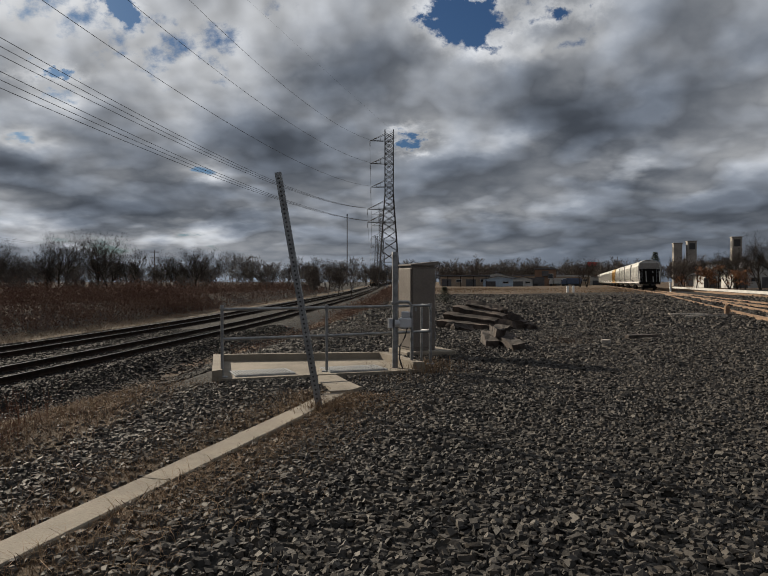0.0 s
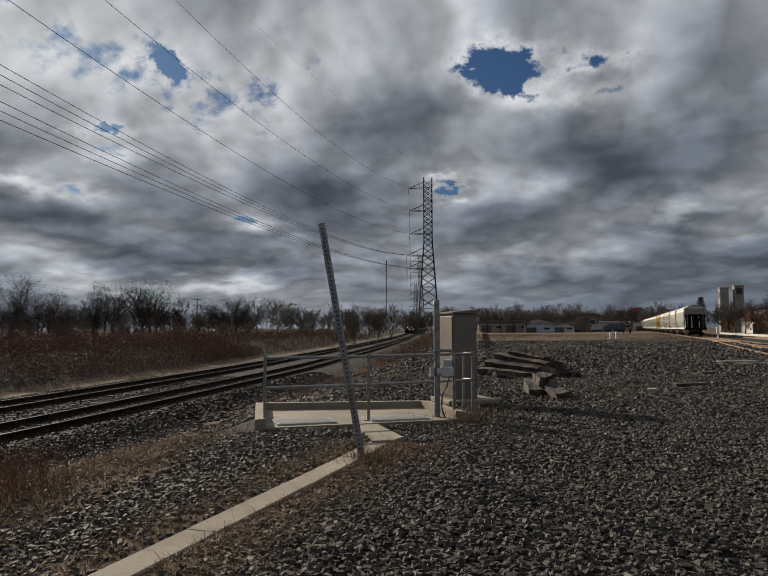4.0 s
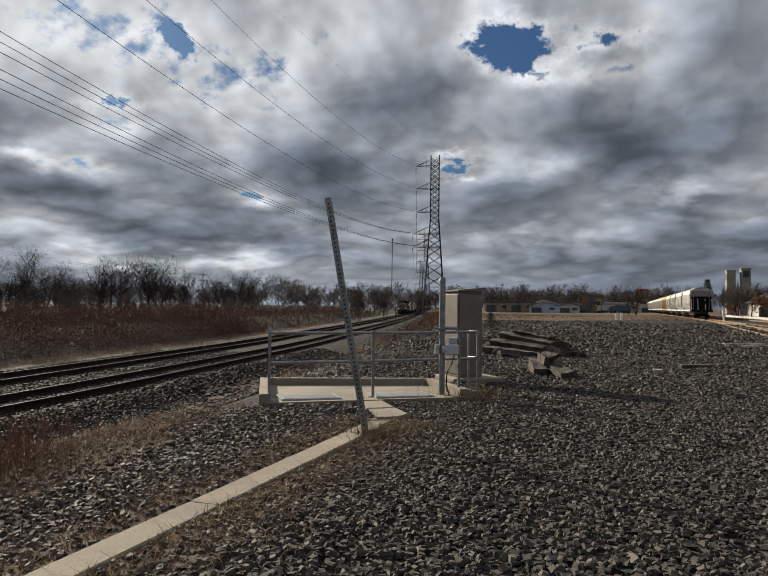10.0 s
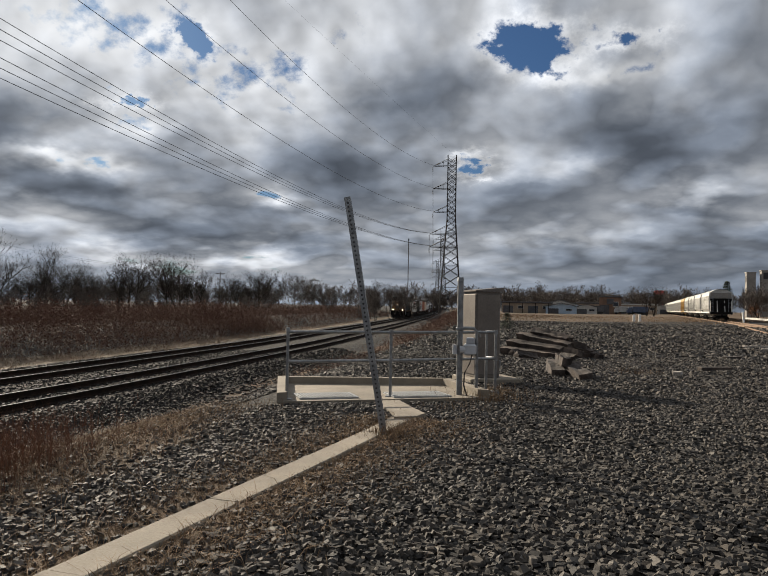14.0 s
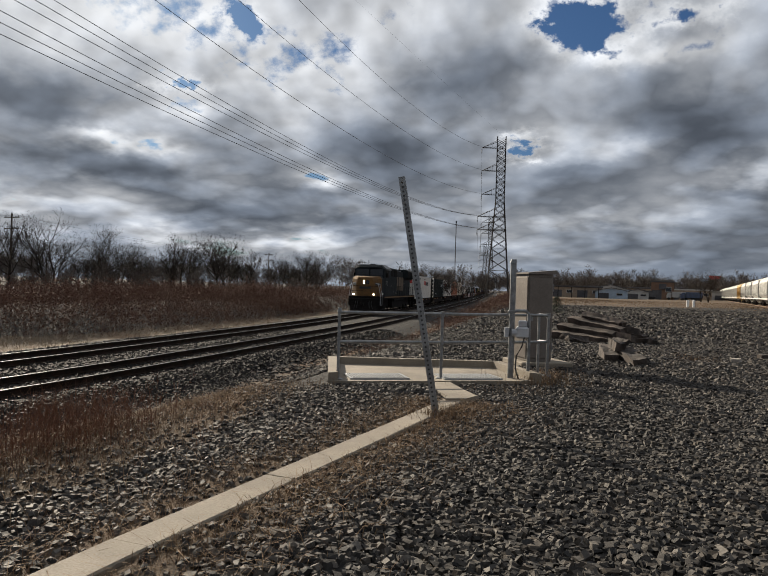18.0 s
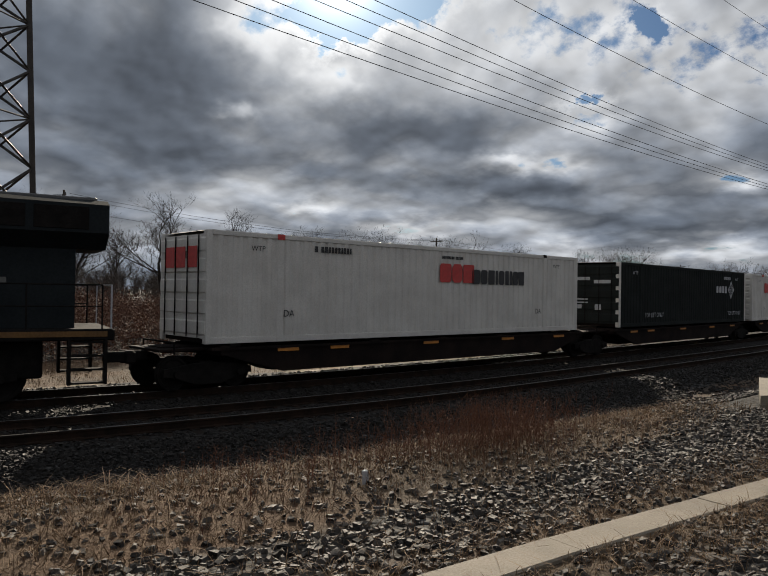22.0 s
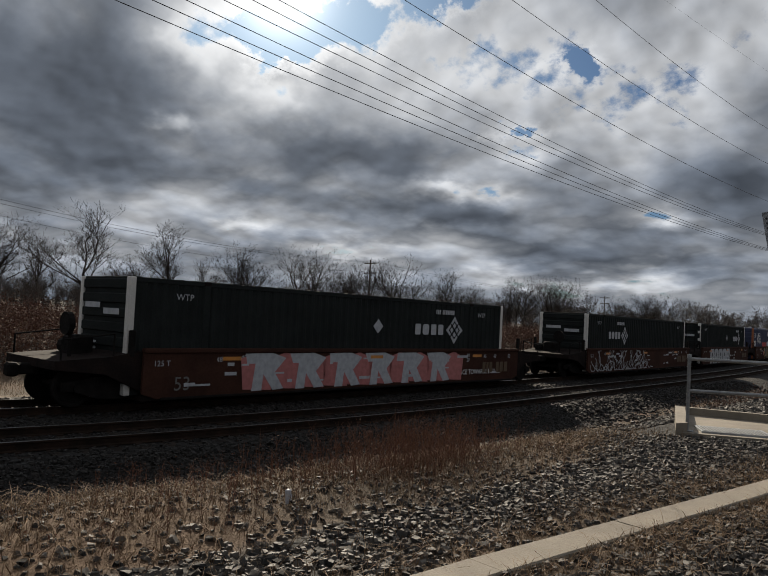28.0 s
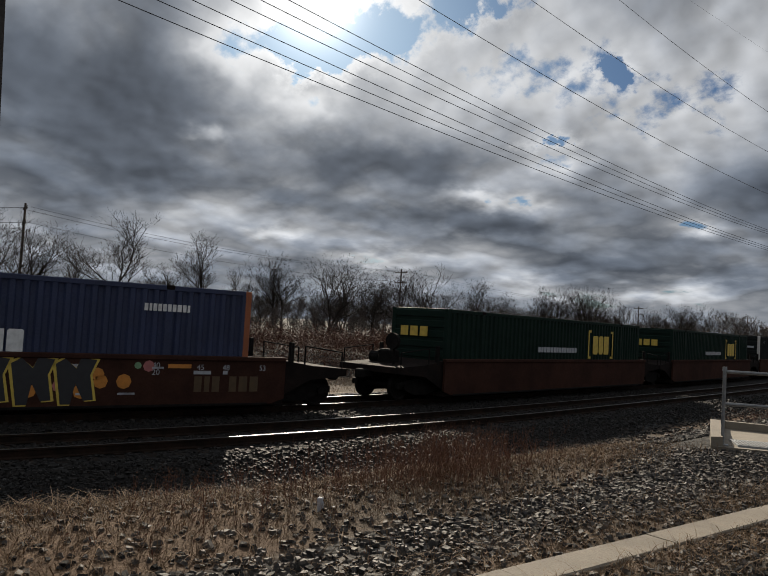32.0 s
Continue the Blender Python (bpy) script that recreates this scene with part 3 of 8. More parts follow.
right = spread(0, 2600, 0.32, 1.035)
xs = np.array(sorted([-v for v in right[1:]] + right)) - 3.0
ahead, behind = spread(0, 2600, 0.32, 1.03), spread(0, 400, 0.8, 1.12)
ys = np.array(sorted([-v for v in behind[1:]] + ahead)) + 3.0
gx, gy = np.meshgrid(xs, ys)
gx, gy = gx.ravel(), gy.ravel()
gd = off_base(gx, gy)
gz = level(gx, gy, gd)
nx, ny = len(xs), len(ys)
q = (np.arange(ny - 1)[:, None] * nx + np.arange(nx - 1)[None]).ravel()
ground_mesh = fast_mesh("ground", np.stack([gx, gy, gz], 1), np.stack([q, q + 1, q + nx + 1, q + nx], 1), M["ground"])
ground_mesh.shade_smooth()
# where soil, pale road, and track grime with painted train shade lie
STRIP = np.array([(-3.9, -3.2), (-3.0, -0.3), (-2.42, 1.8), (-1.97, 3.75), (-1.58, 5.25), (-1.15, 6.88), (-0.79, 8.3), (-0.53, 9.35)])


def off_line(x, y, line):
    best = np.full(len(x), 1e9)
    for a, b in zip(line[:-1], line[1:]):
        e = b - a
        u = np.clip(((x - a[0]) * e[0] + (y - a[1]) * e[1]) / (e @ e), 0, 1)
        best = np.minimum(best, np.hypot(x - a[0] - u * e[0], y - a[1] - u * e[1]))
    return best


ds = off_line(gx, gy, STRIP)
SOIL_LINE = np.array([(-7.5, -3.5), (-5.4, 0.2), (-4.5, 3), (-4.05, 5.5), (-3.9, 7.5), (-4.2, 10.2)])
RUSSET_LINE = np.array([(-5.3, 12.5), (-6.3, 15.5), (-6.8, 18), (-7.0, 25), (-6.0, 34)])
soil = 0.95 * np.exp(-((off_line(gx, gy, SOIL_LINE) / 1.35) ** 4)) * smooth((12.5 - gy) / 3)
soil = np.maximum(soil, 0.6 * np.exp(-((off_line(gx, gy, RUSSET_LINE) / 0.8) ** 2)))
soil = np.maximum(soil, 0.8 * np.exp(-(ds / 0.7) ** 2) * (gy < 11))
soil = np.maximum(soil, np.where(gy > 70, smooth((gy - 78 - 0.9 * np.maximum(gx - 14, 0)) / 16) * smooth((gd - 4) / 3), 0))
gb = gd - bank_shift(gy)
soil = np.maximum(soil, 0.75 * smooth((-gd - 7.9) / 0.8) * smooth((15.0 + gb) / 1.5))
soil = np.maximum(soil, 0.55 * smooth((gd - 1.8) / 1.0) * smooth((gy - 24) / 20) * smooth((10 - gd) / 6))
pale = 0.7 * smooth((-gd - 7.9) / 0.5) * smooth((9.3 + gd) / 0.6)
pale = np.maximum(pale, np.exp(-(((gx - 27) / 7) ** 4 + ((gy - 67 - 0.35 * (gx - 27)) / 2.4) ** 4)))
soot_and_shade = smooth((gd + 6.9) / 0.6) * smooth((1.2 - gd) / 0.6)
cover = ground_mesh.color_attributes.new("cover", "FLOAT_COLOR", "POINT")
cover.data.foreach_set("color", np.stack([soil, pale, soot_and_shade, np.ones(len(gx))], 1).astype(np.float32).ravel())
tagged(new("ground", ground_mesh), "dark crushed stone with dry soil and pale gravel", "ground", kind="structure")


def rail_profile():
    return [(-0.07, 0), (0.07, 0), (0.07, 0.015), (0.012, 0.035), (0.012, 0.13), (0.036, 0.14), (0.036, 0.172), (-0.036, 0.172), (-0.036, 0.14), (-0.012, 0.13), (-0.012, 0.035), (-0.07, 0.015)]


def lay_rail(line, z, parent, side, head):
    t = np.gradient(line, axis=0)
    t /= np.linalg.norm(t, axis=1)[:, None]
    nrm = np.stack([t[:, 1], -t[:, 0]], 1)
    b = Build()
    b.loft([[(p[0] + nn[0] * u, p[1] + nn[1] * u, z - 0.175 + h) for u, h in rail_profile()] for p, nn in zip(line, nrm)])
    ob = part("rail", b, side, parent)
    c = Build()
    c.loft([[(p[0] + nn[0] * u, p[1] + nn[1] * u, z - 0.004 + h) for u, h in ((-0.03, 0), (0.03, 0), (0.026, 0.006), (-0.026, 0.006))] for p, nn in zip(line, nrm)])
    part("rail_head", c, head, ob, "polished running surface")


def lay_track(name, line, z, label, first, last, side, head, tie_material, step=0.52):
    """A track along its centre line: two rails, single ties for a stretch, the rest joined."""
    track = thing(name, label, "railway track", kind="structure")
    lay_rail(beside(line, GAUGE / 2), z, track, side, head)
    lay_rail(beside(line, -GAUGE / 2), z, track, side, head)
    s = np.r_[0, np.cumsum(np.linalg.norm(np.diff(line, axis=0), axis=1))]
    t = np.gradient(line, axis=0)
    rnd = random.Random(name)
    tie_mesh = Build().box(-0.115, 0.115, -1.3, 1.3, -0.20, 0.0, 0.012).mesh("tie", tie_material)
    plate = Build()
    for sy in (-1, 1):
        plate.box(-0.09, 0.09, sy * GAUGE / 2 - 0.17, sy * GAUGE / 2 + 0.17, 0.0, 0.018)
    plate_mesh = plate.mesh("tie_plate", side)
    rest = Build()
    k = 0
    for a in np.arange(0.3, s[-1] - 0.3, step):
        x, y = np.interp(a, s, line[:, 0]), np.interp(a, s, line[:, 1])
        if y > 320:
            break
        ang = math.degrees(math.atan2(np.interp(a, s, t[:, 1]), np.interp(a, s, t[:, 0])))
        m = pose(x, y, z - 0.178 - rnd.random() * 0.012, 0, 0, ang + rnd.uniform(-1, 1))
        if first <= y <= last and k < 150:
            part("tie", tie_mesh, None, track, at=m)
            part("tie_plate", plate_mesh, None, track, at=m)
            k += 1
        else:
            rest.box(-0.115, 0.115, -1.3, 1.3, -0.2, 0.0, m=m)
    if rest.v:
        me = bpy.data.meshes.new("far_ties")
        me.from_pydata(rest.v, [], rest.f)
        me.materials.append(tie_material)
        tagged(part("far_ties", me, None, track), kind="stuff")
    return track


# ---- main line ----
lay_track("track_far", FAR_CENTRE, RAIL_Z, "sooty main line track the train runs on", 8, 60, M["rail_side"], M["rail_top"], M["tie"])
lay_track("track_near", beside(BASE, GAUGE / 2), RAIL_Z, "empty main line track with polished rail heads", 2, 60, M["rail_side"], M["rail_top"], M["tie"])

# ---- the train ----
SPEED = 20.0
MOVING = []


def kept(cache={}):
    return cache


def shared(key, make):
    c = kept()
    if key not in c:
        c[key] = make()
    return c[key]


def disc(b, x, y, z, r, half, sides=18):
    return b.tube((x, y - half, z), (x, y + half, z), r, sides=sides)


def wheel_mesh(r):
    def make():
        b = Build()
        prof = [(r * 0.25, 0.09), (r * 0.3, 0.10), (r * 0.34, 0.05), (r * 0.8, 0.035), (r * 0.86, 0.065), (r, 0.06), (r, -0.05), (r + 0.03, -0.065), (r * 0.86, -0.07), (r * 0.3, -0.05), (r * 0.25, -0.06)]
        n = 20
        b.loft([[(q * math.cos(2 * math.pi * i / n), y, q * math.sin(2 * math.pi * i / n)) for i in range(n)] for q, y in prof])
        return b.mesh("wheel", M["dark_metal"])

    return shared(("wheel", r), make)


def bogie(parent, x, axles, r, wheelbase):
    """A truck as one part with its wheels, side frames, springs and bearing caps."""
    b = Build()
    span = wheelbase * (axles - 1)
    for s in (-1, 1):
        y = s * 0.98
        top = r + 0.25
        b.loft([[(x + px, y + dy, pz) for px, pz in ((-span / 2 - 0.35, r - 0.05), (-span / 2 - 0.35, r + 0.13), (-span / 4, top), (span / 4, top), (span / 2 + 0.35, r + 0.13), (span / 2 + 0.35, r - 0.05), (span / 2 + 0.1, r - 0.08), (span / 5, r - 0.28), (-span / 5, r - 0.28), (-span / 2 - 0.1, r - 0.08))] for dy in (-0.06, 0.06)])
        for k in range(-2, 3):
            b.tube((x + k * 0.12, y, r - 0.24), (x + k * 0.12, y, r + 0.04), 0.05, sides=6)
        for k in range(axles):
            b.tube((x - span / 2 + k * wheelbase, y + s * 0.04, r), (x - span / 2 + k * wheelbase, y + s * 0.14, r), 0.11, sides=8)
    b.box(x - 0.2, x + 0.2, -1.0, 1.0, r - 0.05, r + 0.28, 0.03)
    frame_part = part("bogie", b, M["dark_metal"], parent, "sooty cast steel truck")
    for k in range(axles):
        for s in (-1, 1):
            part("wheel", wheel_mesh(r), None, frame_part, at=pose(x - span / 2 + k * wheelbase, s * 0.755, r, 0, 0, 0 if s > 0 else 180))
        part("axle", Build().tube((x - span / 2 + k * wheelbase, -0.75, r), (x - span / 2 + k * wheelbase, 0.75, r), 0.08, sides=8), M["dark_metal"], frame_part)
    return frame_part


def corrugated(length, depth, pitch, z0, z1):
    xs_, k = [], int(length / pitch)
    p = length / k
    for i in range(k):
        a = -length / 2 + i * p
        xs_ += [(a, 0), (a + p * 0.34, 0), (a + p * 0.5, -depth), (a + p * 0.84, -depth)]
    xs_.append((length / 2, 0))
    v = [(x, y, z) for z in (z0, z1) for x, y in xs_]
    n = len(xs_)
    return Build().face_set(v, [(i, i + 1, n + i + 1, n + i) for i in range(n - 1)])


def ridged(z0, z1, n, depth, back):
    """A side view of a sheet with n raised ribs."""
    out, p = [(back, z0), (0.0, z0)], (z1 - z0) / n
    for k in range(n):
        a = z0 + k * p
        out += [(0.0, a + p * 0.14), (depth, a + p * 0.22), (depth, a + p * 0.78), (0.0, a + p * 0.86)]
    return out + [(0.0, z1), (back, z1)]


def door_mesh(material):
    return Build().prism(ridged(0.14, 2.80, 5, 0.03, -0.05), -0.635, 0.635, pose(0.05, 0, 0)).mesh("door", material)


def bars(parent, spans, material, z, y, name="marking", facing=1, depth=0.004):
    """Unreadable lettering and brand marks as plain bars: spans of x0, x1, z0, z1 in the panel's own frame."""
    b = Build()
    for x0, x1, z0, z1 in spans:
        b.box(x0, x1, y, y + depth * facing, z + z0, z + z1)
    return part(name, b, material, parent)


L53, HIGH, HALF = 16.5, 2.9, 1.295


def container(label, body, post, doors_ahead=True, group="containers on the train"):
    c = thing("shipping_container", label, "container", group=group)
    for s in (1, -1):
        me = shared(("side", body.name), lambda: corrugated(L53 - 0.3, 0.034 if body in (M["white_paint"], M["black_green"]) else 0.055, 0.29, 0.17, HIGH - 0.12).mesh("side_panel", body))
        part("side_panel", me, None, c, at=pose(0, s * (HALF - 0.008), 0, 0, 0, 0 if s > 0 else 180))
        me = shared(("lower", body.name), lambda: Build().box(-L53 / 2 + 0.16, L53 / 2 - 0.16, -0.05, 0, 0, 0.17, 0.012).mesh("bottom_rail", body))
        part("bottom_rail", me, None, c, at=pose(0, s * HALF, 0, 0, 0, 0 if s > 0 else 180))
        me = shared(("upper", body.name), lambda: Build().box(-L53 / 2 + 0.16, L53 / 2 - 0.16, -0.06, 0.004, HIGH - 0.13, HIGH, 0.015).mesh("top_rail", body))
        part("top_rail", me, None, c, at=pose(0, s * HALF, 0, 0, 0, 0 if s > 0 else 180))
        for x in (-6.03, 6.03):
            me = shared(("mid", body.name), lambda: Build().box(-0.10, 0.10, -0.06, 0.012, 0.0, HIGH + 0.004, 0.012).mesh("stacking_post", body))
            part("stacking_post", me, None, c, at=pose(x, s * HALF, 0, 0, 0, 0 if s > 0 else 180))
            me = shared("lock", lambda: Build().box(-0.11, 0.11, -0.08, 0.016, -0.06, 0.06, 0.015).mesh("lifting_casting", M["spine"]))
            part("lifting_casting", me, None, c, at=pose(x, s * HALF, HIGH - 0.05, 0, 0, 0 if s > 0 else 180))
        for x in (-1, 1):
            me = shared(("post", post.name), lambda: Build().box(-0.17, 0.0, -0.17, 0.006, 0, HIGH, 0.015).mesh("corner_post", post))
            part("corner_post", me, None, c, at=pose(x * L53 / 2, s * HALF, 0, 0, 0, {(1, 1): 0, (-1, 1): 90, (-1, -1): 180, (1, -1): 270}[(x, s)]))
    roof = shared(("roof", body.name), lambda: corrugated(L53 - 0.2, 0.02, 0.4, -HALF + 0.05, HALF - 0.05).mesh("roof", body))
    part("roof", roof, None, c, at=pose(0, 0, HIGH - 0.01, -90, 0, 0))
    part("floor", shared("floor", lambda: Build().box(-L53 / 2 + 0.1, L53 / 2 - 0.1, -HALF + 0.05, HALF - 0.05, 0.02, 0.15).mesh("floor", M["spine"])), None, c)
    door = shared(("door", body.name), lambda: door_mesh(body))
    wall = shared(("wall", body.name), lambda: end_wall(body))
    f = 1 if doors_ahead else -1
    for y in (-0.64, 0.64):
        d = part("door", door, None, c, at=pose(f * (L53 / 2 - 0.06), y, 0, 0, 0, 0 if f > 0 else 180))
        for o in (-0.3, 0.3):
            rod = shared("rod", lambda: Build().tube((0.10, 0, 0.16), (0.10, 0, 2.78), 0.018, sides=6).mesh("locking_rod", M["dark_metal"]))
            part("locking_rod", rod, None, d, at=pose(0, o, 0))
    part("front_wall", wall, None, c, at=pose(-f * (L53 / 2 - 0.05), 0, 0, 0, 0, 180 if f > 0 else 0))
    return c


def end_wall(material):
    return Build().prism(ridged(0.0, HIGH, 8, 0.045, -0.03), -1.27, 1.27).mesh("front_wall", material)


def on_side(x, z, y=HALF):
    """A mark's place on the panel that faces the yard: x towards the train's head."""
    return pose(x, y + 0.014, z, 0, 0, 180)


def letters(parent, text, size, material, x, z, name="marking", y=HALF):
    me = shared((text, size, material.name), lambda: writing(text, size, material))
    return part(name, me, None, parent, at=on_side(x, z, y))


def block_word(widths, gap, height, slots=True):
    """A brand word as plain upright blocks of the letters' widths."""
    out, x = [], -(sum(widths) + gap * (len(widths) - 1)) / 2
    for wd in widths:
        out.append((x, x + wd, 0, height))
        x += wd + gap
    return out


def ring_mesh(wd, h, material, kind_):
    """One plain block of a brand word, its corners cut a little or more."""
    q = min(wd, h) * (0.12, 0.2, 0.06)[kind_]
    return Build().prism([(-wd / 2 + q, 0), (wd / 2 - q, 0), (wd / 2, q), (wd / 2, h - q), (wd / 2 - q, h), (-wd / 2 + q, h), (-wd / 2, h - q), (-wd / 2, q)], -0.004, 0).mesh("marking", material)


def blocks(parent, widths, gap, height, material, x, z, name="marking", y=HALF):
    for k, (x0, x1, _, _) in enumerate(block_word(widths, gap, height)):
        me = shared(("ring", round(x1 - x0, 3), height, material.name, k % 3), lambda: ring_mesh(x1 - x0, height, material, k % 3))
        part(name, me, None, parent, at=on_side(x - (x0 + x1) / 2, z, y))


def code_bars(parent, x, z, n, h, material, seed, y=HALF):
    rnd = random.Random(seed)
    b, u = Build(), 0.0
    for _ in range(n):
        wd = h * rnd.choice((0.35, 0.5, 0.5, 0.6))
        if rnd.random() < 0.12:
            u += h * 0.5
        b.box(u, u + wd, -0.004, 0, 0, h)
        u += wd + h * 0.18
    loose_parts("marking", b, material, parent, at=on_side(x, z, y))


def diamond_mark(parent, x, z, r, material, y=HALF):
    b = Build()
    for k in range(4):
        a = pose(0, 0, 0, 0, k * 90, 0)
        b.prism([(-0.42 * r, 0.5 * r), (0, r), (0.42 * r, 0.5 * r), (0.28 * r, 0.40 * r), (0, 0.68 * r), (-0.28 * r, 0.40 * r)], -0.004, 0.0, a)
        b.prism([(-0.2 * r, 0.32 * r), (0, 0.52 * r), (0.2 * r, 0.32 * r), (0, 0.12 * r)], -0.004, 0.0, a)
    loose_parts("marking", b, material, parent, at=on_side(x, z, y))


def flat_diamond(parent, x, z, r, material):
    part("placard", Build().prism([(-r, 0), (0, -r), (r, 0), (0, r)], -0.006, 0.0), material, parent, at=on_side(x, z))


def white_container(k):
    c = container("white corrugated container with a red and black brand mark", M["white_paint"], M["white_paint"], k == 0)
    blocks(c, [0.55, 0.5, 0.55], 0.05, 0.62, M["red_mark"], (-3.1 if k == 0 else 2.75) + 2.05, 1.75)
    blocks(c, [0.42, 0.34, 0.34, 0.12, 0.3, 0.2, 0.12, 0.3, 0.3], 0.06, 0.5, M["black_mark"], (-3.1 if k == 0 else 2.75) - 0.15, 1.72)
    code_bars(c, 4.9 if k == 0 else -3.4, 2.48, 11, 0.17, M["black_mark"], k)
    code_bars(c, -0.3, 2.52, 15, 0.10, M["black_mark"], 9 + k)
    letters(c, "DA", 0.26, M["black_mark"], 5.75, 0.68)
    letters(c, "DA", 0.26, M["black_mark"], -5.6, 0.68)
    letters(c, "WTP", 0.2, M["black_mark"], 6.75, 2.42)
    letters(c, "WTP", 0.2, M["black_mark"], -6.75, 2.42)
    part("red_lock", Build().box(-0.11, 0.11, -0.02, 0.02, -0.07, 0.07), M["red_mark"], c, "red lifting casting", at=on_side(6.03, HIGH - 0.07))
    if k == 0:
        b = Build()
        for y0, y1 in ((-0.95, -0.42), (-0.33, 0.2), (0.3, 0.85)):
            b.box(0, 0.005, y0, y1, 1.95, 2.5)
        loose_parts("marking", b, M["red_mark"], c, at=pose(L53 / 2 + 0.03, 0, 0))
        code_bars(c, -4.2, 2.0, 3, 0.2, M["black_mark"], 77)
    return c


def black_container(k, ahead=True, mark_x=-5.0):
    c = container("black-green container with white corner posts and a silver diamond mark", M["black_green"], M["white_paint"], ahead)
    blocks(c, [0.3, 0.36, 0.3, 0.3], 0.12, 0.38, M["silver_mark"], mark_x + 0.75, 1.66)
    diamond_mark(c, mark_x - 0.75, 1.85, 0.52, M["silver_mark"])
    code_bars(c, mark_x + 0.4, 2.42, 10, 0.16, M["silver_mark"], 30 + k)
    letters(c, "WTP", 0.24, M["silver_mark"], 6.7, 2.38)
    letters(c, "WTP", 0.24, M["silver_mark"], -6.7, 2.38)
    if k == 1:
        letters(c, "TOP LIFT ONLY", 0.30, M["silver_mark"], 4.6, 0.42)
        letters(c, "TOP LIFT ONLY", 0.30, M["silver_mark"], -6.3, 0.42)
    if k in (2, 4):
        flat_diamond(c, -0.7, 1.9, 0.24, M["silver_mark"])
    e = Build()
    for y0, y1, z0, z1 in ((-0.9, -0.1, 2.1, 2.24), (0.1, 0.9, 1.95, 2.1), (-0.9, -0.2, 1.2, 1.26), (-0.9, -0.2, 1.05, 1.11), (0.15, 0.45, 0.75, 1.0), (-0.85, -0.5, 0.8, 0.98)):
        e.box(0, 0.004, y0, y1, z0, z1)
    loose_parts("marking", e, M["silver_mark"], c, at=pose(L53 / 2 + 0.03, 0, 0))
    return c


def orange_container():
    c = container("orange corrugated container with dark brand marks", M["orange"], M["orange"], False)
    blocks(c, [0.155] * 9, 0.045, 0.26, M["black_mark"], -4.7, 1.76)
    bars_b = Build().box(-0.9, 0.9, -0.004, 0, 0, 0.07)
    part("marking", bars_b, M["black_mark"], c, at=on_side(-4.7, 1.6))
    flat_diamond(c, 0.3, 2.05, 0.2, M["silver_mark"])
    flat_diamond(c, 0.3, 0.75, 0.2, M["silver_mark"])
    letters(c, "TOP LIFT ONLY", 0.27, M["black_mark"], 4.8, 0.5)
    code_bars(c, 5.6, 2.45, 12, 0.11, M["black_mark"], 4)
    dash = Build()
    for i in range(20):
        dash.box(-7.3 + i * 0.78, -7.0 + i * 0.78, -0.004, 0, 0, 0.05)
    loose_parts("reflector_strip", dash, M["white_mark"], c, at=on_side(0, 0.08))
    e = Build()
    for k in range(9):
        e.box(0, 0.004, -1.0 + k * 0.16, -0.9 + k * 0.16, 2.2, 2.42)
    loose_parts("marking", e, M["black_mark"], c, at=pose(L53 / 2 + 0.045, 0, 0))
    return c


def panel_mark(c, x, z, wd, h, ground_mark, figure, second=True):
    """A brand panel: a solid rectangle with letter blocks on it."""
    part("marking", Build().box(-wd / 2, wd / 2, -0.004, 0, 0, h), M[ground_mark], c, at=on_side(x, z))
    b = Build()
    for x0, x1, z0, z1 in block_word([wd * 0.27] * 3, wd * 0.05, h * 0.5):
        q = (z1 - z0) * 0.2
        b.prism([(x0 + q, h * 0.38), (x1 - q, h * 0.38), (x1, h * 0.38 + q), (x1, h * 0.9 - q), (x1 - q, h * 0.9), (x0 + q, h * 0.9), (x0, h * 0.9 - q), (x0, h * 0.38 + q)], -0.005, -0.001)
    for i in range(10):
        b.box(-wd * 0.45 + i * wd * 0.09, -wd * 0.45 + i * wd * 0.09 + wd * 0.055, -0.005, -0.001, h * 0.08, h * 0.26)
    loose_parts("marking", b, M[figure], c, at=pose(x, HALF + 0.022, z, 0, 0, 180))


def old_container():
    c = container("rust-streaked off-white container with a dark brand panel", M["old_white"], M["old_white"], True)
    panel_mark(c, 4.3, 1.3, 3.4, 1.35, "navy_mark", "old_white")
    code_bars(c, -4.5, 2.3, 10, 0.2, M["black_mark"], 55)
    code_bars(c, -0.4, 2.4, 4, 0.2, M["black_mark"], 56)
    flat_diamond(c, -0.6, 1.95, 0.14, M["black_mark"])
    e = Build().box(0, 0.004, -1.0, 0.1, 1.9, 2.5)
    loose_parts("marking", e, M["black_mark"], c, at=pose(L53 / 2 + 0.03, 0, 0))
    return c


